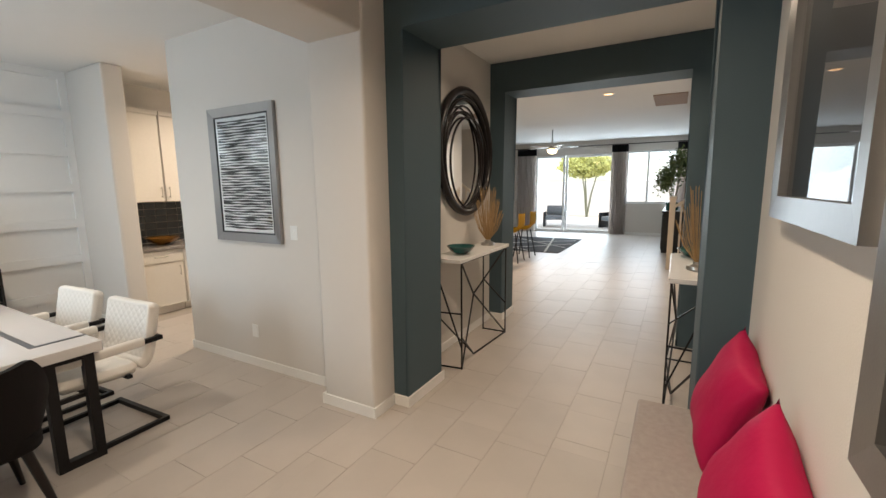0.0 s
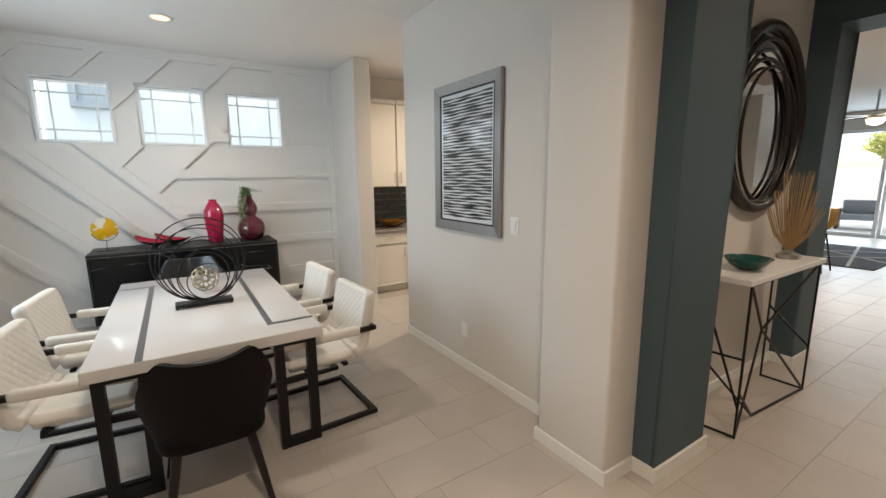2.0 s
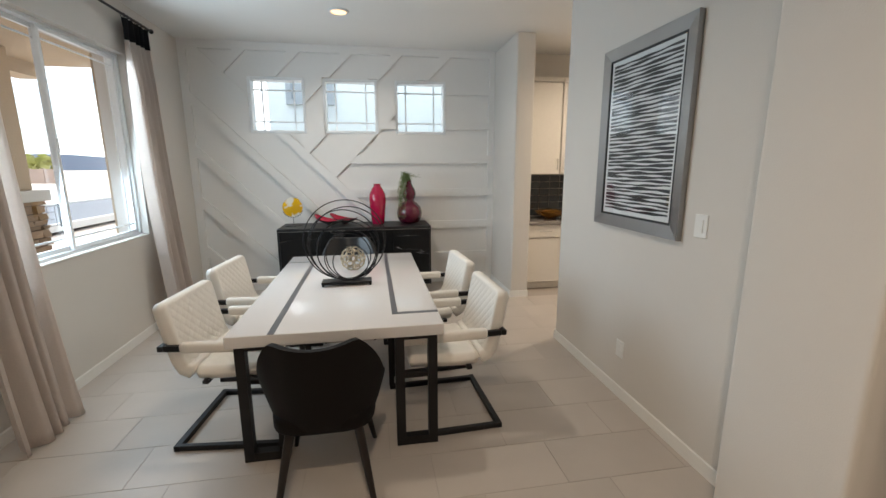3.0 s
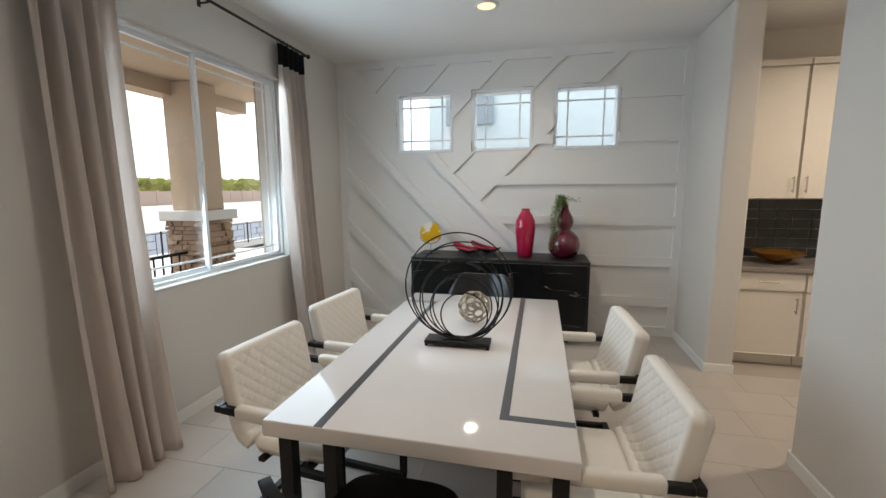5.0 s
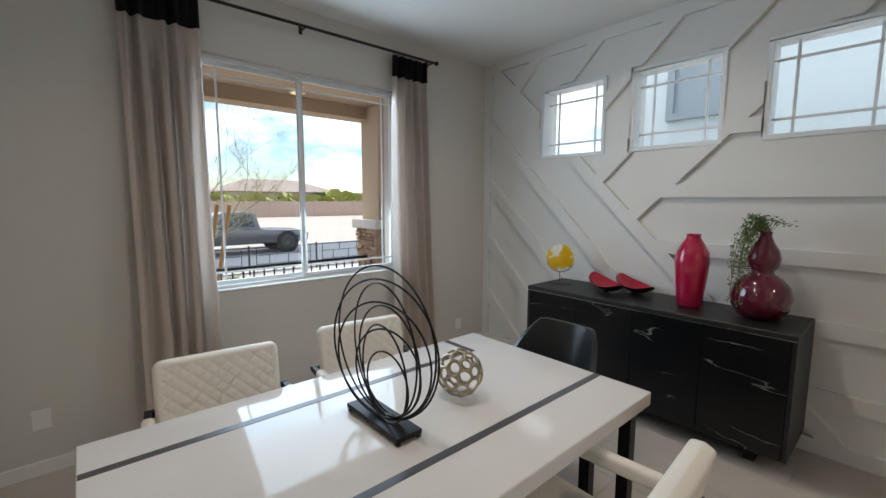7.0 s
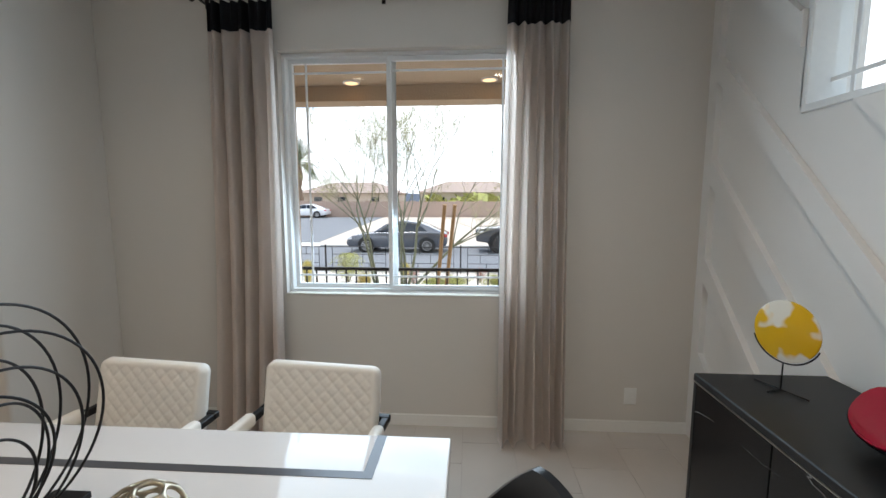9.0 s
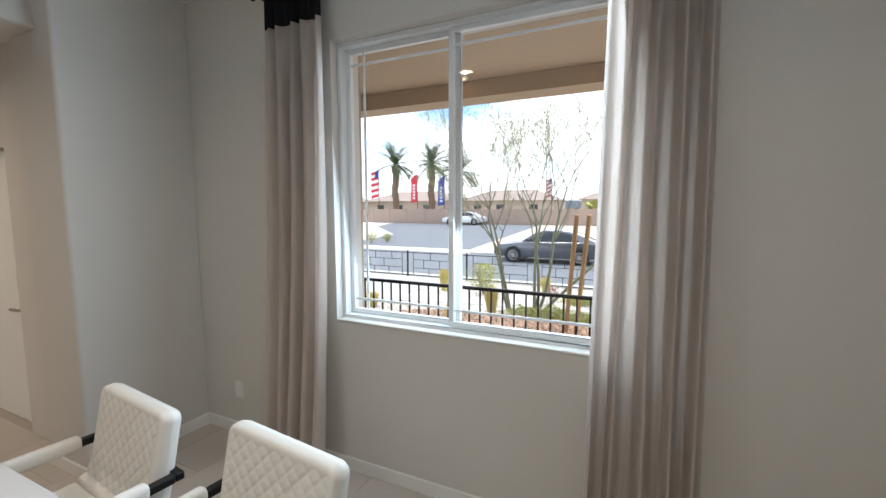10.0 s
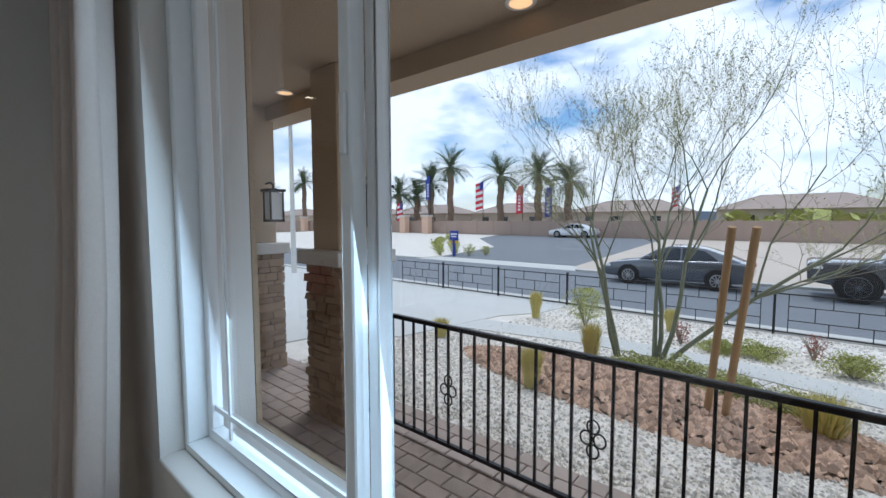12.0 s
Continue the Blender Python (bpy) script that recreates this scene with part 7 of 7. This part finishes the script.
def hall_door():
    t = tagged(thing("door_closet", (1.46, 8.80, 0), "white panelled interior door with a satin lever, closed", "door"), kind="structure")
    for nm, q in (("jamb", (8.27, 8.35)), ("jamb", (9.25, 9.33))):
        bm = bmesh.new()
        box(bm, 1.44, 1.459, q[0], q[1], 0, 2.52)
        part(nm, bm, "trim", t)
    bm = bmesh.new()
    box(bm, 1.44, 1.459, 8.35, 9.25, 2.44, 2.52)
    part("head", bm, "trim", t)
    bm = bmesh.new()
    box(bm, 1.448, 1.4595, 8.35, 9.25, 0.008, 2.44)
    part("leaf", bm, "trim", t)
    for za, zb in ((0.22, 0.95), (1.15, 1.62), (1.76, 2.28)):
        for ya in (8.45, 8.84):
            bm = bmesh.new()
            box(bm, 1.443, 1.4485, ya, ya + 0.31, za, zb)
            bevel(bm, 0.005, 1)
            part("panel", bm, "trim", t)
    bm = bmesh.new()
    tube(bm, [(1.447, 8.41, 1.0), (1.395, 8.41, 1.0), (1.39, 8.53, 1.0)], 0.011, 8)
    part("door_handle", bm, "nickel", t, "satin nickel lever")


hall_door()


def staircase():
    t = tagged(thing("staircase", (1.63, 11.1, 0), "cream carpeted stair with pale wooden newel and handrail", "stairs"), kind="structure")
    M["carpet"] = mat("cream_carpet", (0.50, 0.44, 0.36), 0.95, 0, 0.1, 12, 0.5, 300)
    M["pale_wood"] = mat("pale_painted_wood", (0.66, 0.57, 0.46), 0.5, 0, 0.06, 5)
    for k in range(4):
        bm = bmesh.new()
        box(bm, 1.29 + 0.22 * k, 2.44, 10.66, 11.69, 0.18 * k + (0.0 if k == 0 else 0.001), 0.18 * (k + 1))
        bevel(bm, 0.012, 2)
        part("step", bm, "carpet", t)
    for y in (10.6, 11.64):
        bm = bmesh.new()
        box(bm, 1.15, 1.25, y - 0.05, y + 0.05, 0, 1.36)
        box(bm, 1.135, 1.265, y - 0.065, y + 0.065, 1.36, 1.40)
        bevel(bm, 0.005, 1)
        part("newel", bm, "pale_wood", t)
    bm = bmesh.new()
    bar(bm, (1.23, 10.6, 1.22), (2.40, 10.6, 2.07), 0.06, 0.05)
    part("handrail", bm, "pale_wood", t)
    for k in range(6):
        x = 1.35 + 0.14 * k
        bm = bmesh.new()
        box(bm, x - 0.016, x + 0.016, 10.584, 10.616, 0.0, 1.29 + 0.723 * (x - 1.33))
        part("baluster", bm, "pale_wood", t)


staircase()
solid("ceiling_hatch", "block", "flat brown ceiling panel in the great room", "ceiling", [(0.80, 1.32, 9.62, 10.7, 3.135, 3.149)], "structure")


def television():
    t = thing("television", (1.69, 14.2, 1.45), "flat black television on the great room wall", "television")
    bm = bmesh.new()
    box(bm, 1.65, 1.698, 13.4, 15.0, 1.42, 2.32)
    bevel(bm, 0.006, 1)
    part("housing", bm, "stand_black", t)
    bm = bmesh.new()
    box(bm, 1.646, 1.6495, 13.42, 14.98, 1.44, 2.3)
    part("screen", bm, "car_glass", t)


television()
solid("patio", "concrete", "pale concrete back patio", "pavement", [(-8, 6, 16.85, 22.0, -0.3, -0.03)], "structure")
solid("yard", "desert", "pale gravel back yard", "ground", [(-14, 12, 22.0, 30.0, -0.3, -0.05)], "structure")
solid("wall_yard", "concrete", "tan block wall of the back yard", "wall", [(-30, 30, 30.0, 30.3, -0.3, 1.9)], "structure")
bm = bmesh.new()
box(bm, -7, 5, 16.86, 19.8, 3.0, 3.2)
tagged(new("patio_cover", mesh_of(bm, "patio_cover", "stucco")), "tan stucco patio roof", "roof", "", "structure")


def lounge(x, y, rot):
    t = thing("lounge_chair", (x, y, -0.03), "grey outdoor lounge chair on the patio", "chair", "patio lounge chairs")
    t.rotation_euler = (0, 0, radians(rot))
    for nm, q, material in (("seat", (-0.36, 0.36, -0.36, 0.36, 0.28, 0.45), "grey_fabric"), ("backrest", (-0.36, 0.36, 0.30, 0.45, 0.45, 0.85), "grey_fabric"), ("arm", (-0.45, -0.37, -0.4, 0.45, 0.0, 0.6), "black_metal"), ("arm", (0.37, 0.45, -0.4, 0.45, 0.0, 0.6), "black_metal")):
        bm = bmesh.new()
        box(bm, *q)
        bevel(bm, 0.03, 2)
        part(nm, bm, material, t, smooth=40, world=False)


lounge(-3.15, 19.0, 10)
lounge(-0.85, 19.2, -25)


def yard_tree(x, y):
    t = thing("yard_tree", (x, y, -0.05), "round green back yard tree on slim trunks", "tree")
    r = random.Random(15)
    tr, lv = bmesh.new(), bmesh.new()
    for k in range(3):
        a = 2.1 * k
        tube(tr, [(x, y, -0.08), (x + 0.2 * math.cos(a), y + 0.2 * math.sin(a), 1.2), (x + 0.5 * math.cos(a), y + 0.5 * math.sin(a), 2.4)], [0.06, 0.045, 0.025], 7)
    for _ in range(5200):
        v = Vector((r.gauss(0, 1), r.gauss(0, 1), r.gauss(0, 1))).normalized() * r.random() ** 0.4
        lump = 0.8 + 0.3 * noise.noise(v * 2.2)
        c = Vector((x + 1.9 * v.x * lump, y + 1.6 * v.y * lump, 2.75 + 0.85 * v.z * lump))
        u = Vector((r.uniform(-1, 1), r.uniform(-1, 1), r.uniform(-1, 1))).normalized() * 0.09
        b = u.orthogonal().normalized() * 0.04
        lv.faces.new([lv.verts.new(c + s) for s in (u, b, -u, -b)])
    part("trunk", tr, "bark", t)
    part("crown", lv, "shrub", t)


yard_tree(-2.95, 25.0)

# ---- floor tiles and porch pavers, piece by piece ----
TW, TL, GAP = 0.335, 0.67, 0.0025


def tile_mesh(x0, x1, y0, y1):
    bm = bmesh.new()
    box(bm, x0, x1, y0, y1, -0.012, 0.0)
    bmesh.ops.bevel(bm, geom=[e for e in bm.edges if min(v.co.z for v in e.verts) > -0.001], offset=0.0008, segments=1, affect="EDGES")
    return mesh_of(bm, "tile", "tile")


ZONES = [(BX, -0.58, WY, 3.84), (-4.38, -3.14, 3.84, 6.0), (-0.58, 1.605, 0.67, 3.9), (-0.423, 1.40, 3.9, 4.41), (-0.73, 1.575, 4.41, 6.172), (-0.565, 1.335, 6.172, 6.5)]
FAR = [(-5.6, 2.45, 6.5, 16.6)]
whole = tile_mesh(-TW / 2 + GAP / 2, TW / 2 - GAP / 2, -TL / 2 + GAP / 2, TL / 2 - GAP / 2)
for (x0, x1, y0, y1) in ZONES:
    i0, i1 = int((x0 - 0.651) // TW) - 1, int((x1 - 0.651) // TW) + 1
    for i in range(i0, i1 + 1):
        xa, xb = 0.651 + TW * i, 0.651 + TW * (i + 1)
        sh = (i % 3) * TL / 3
        for j in range(int((y0 - sh) // TL) - 1, int((y1 - sh) // TL) + 2):
            ya, yb = sh + TL * j, sh + TL * (j + 1)
            a, b, c, d = max(xa + GAP / 2, x0), min(xb - GAP / 2, x1), max(ya + GAP / 2, y0), min(yb - GAP / 2, y1)
            if b - a < 0.01 or d - c < 0.01:
                continue
            if b - a > TW - GAP - 1e-4 and d - c > TL - GAP - 1e-4:
                o = new("tile", whole)
            else:
                o = new("tile", tile_mesh(-(b - a) / 2, (b - a) / 2, -(d - c) / 2, (d - c) / 2))
            o.location = ((a + b) / 2, (c + d) / 2, 0.0)
            o.parent = floor_base
V, F = [], []
for (x0, x1, y0, y1) in FAR:
    for i in range(int((x0 - 0.651) // TW), int((x1 - 0.651) // TW) + 1):
        xa, xb = 0.651 + TW * i, 0.651 + TW * (i + 1)
        sh = (i % 3) * TL / 3
        for j in range(int((y0 - sh) // TL) - 1, int((y1 - sh) // TL) + 2):
            a, b, c, d = max(xa + GAP, x0), min(xb - GAP, x1), max(sh + TL * j + GAP, y0), min(sh + TL * (j + 1) - GAP, y1)
            if b - a < 0.02 or d - c < 0.02:
                continue
            k = len(V)
            V += [(a, c, -0.012), (b, c, -0.012), (b, d, -0.012), (a, d, -0.012), (a, c, 0), (b, c, 0), (b, d, 0), (a, d, 0)]
            F += [[k + q for q in f] for f in ((4, 5, 6, 7), (0, 1, 5, 4), (1, 2, 6, 5), (2, 3, 7, 6), (3, 0, 4, 7))]
me = bpy.data.meshes.new("tiles_far")
me.from_pydata(V, [], F)
me.materials.append(M["tile"])
ob = tagged(new("tiles_far", me), "porcelain tiles of the great room floor", kind="stuff")
ob.parent = floor_base

slab = bpy.data.objects["porch_slab"]
PW, PL = 0.15, 0.225
bm = bmesh.new()
box(bm, -PL / 2 + 0.004, PL / 2 - 0.004, -PW / 2 + 0.004, PW / 2 - 0.004, -0.03, 0.0)
bmesh.ops.bevel(bm, geom=[e for e in bm.edges if min(v.co.z for v in e.verts) > -0.001], offset=0.006, segments=1, affect="EDGES")
paver_mesh = mesh_of(bm, "paver", "paver")
r = random.Random(77)
for j in range(15):
    y = -2.45 + PW * (j + 0.5)
    for i in range(46):
        x = -4.9 + PL * (i + 0.5 + (0.5 if j % 2 else 0.0))
        if x > 3.5 or (x < -3.4 and j < 0):
            continue
        o = new("paver", paver_mesh)
        o.location = (x, y, G - 0.002 + r.uniform(-0.002, 0.002))
        o.rotation_euler = (0, 0, radians(r.uniform(-0.6, 0.6)))
        o.parent = slab
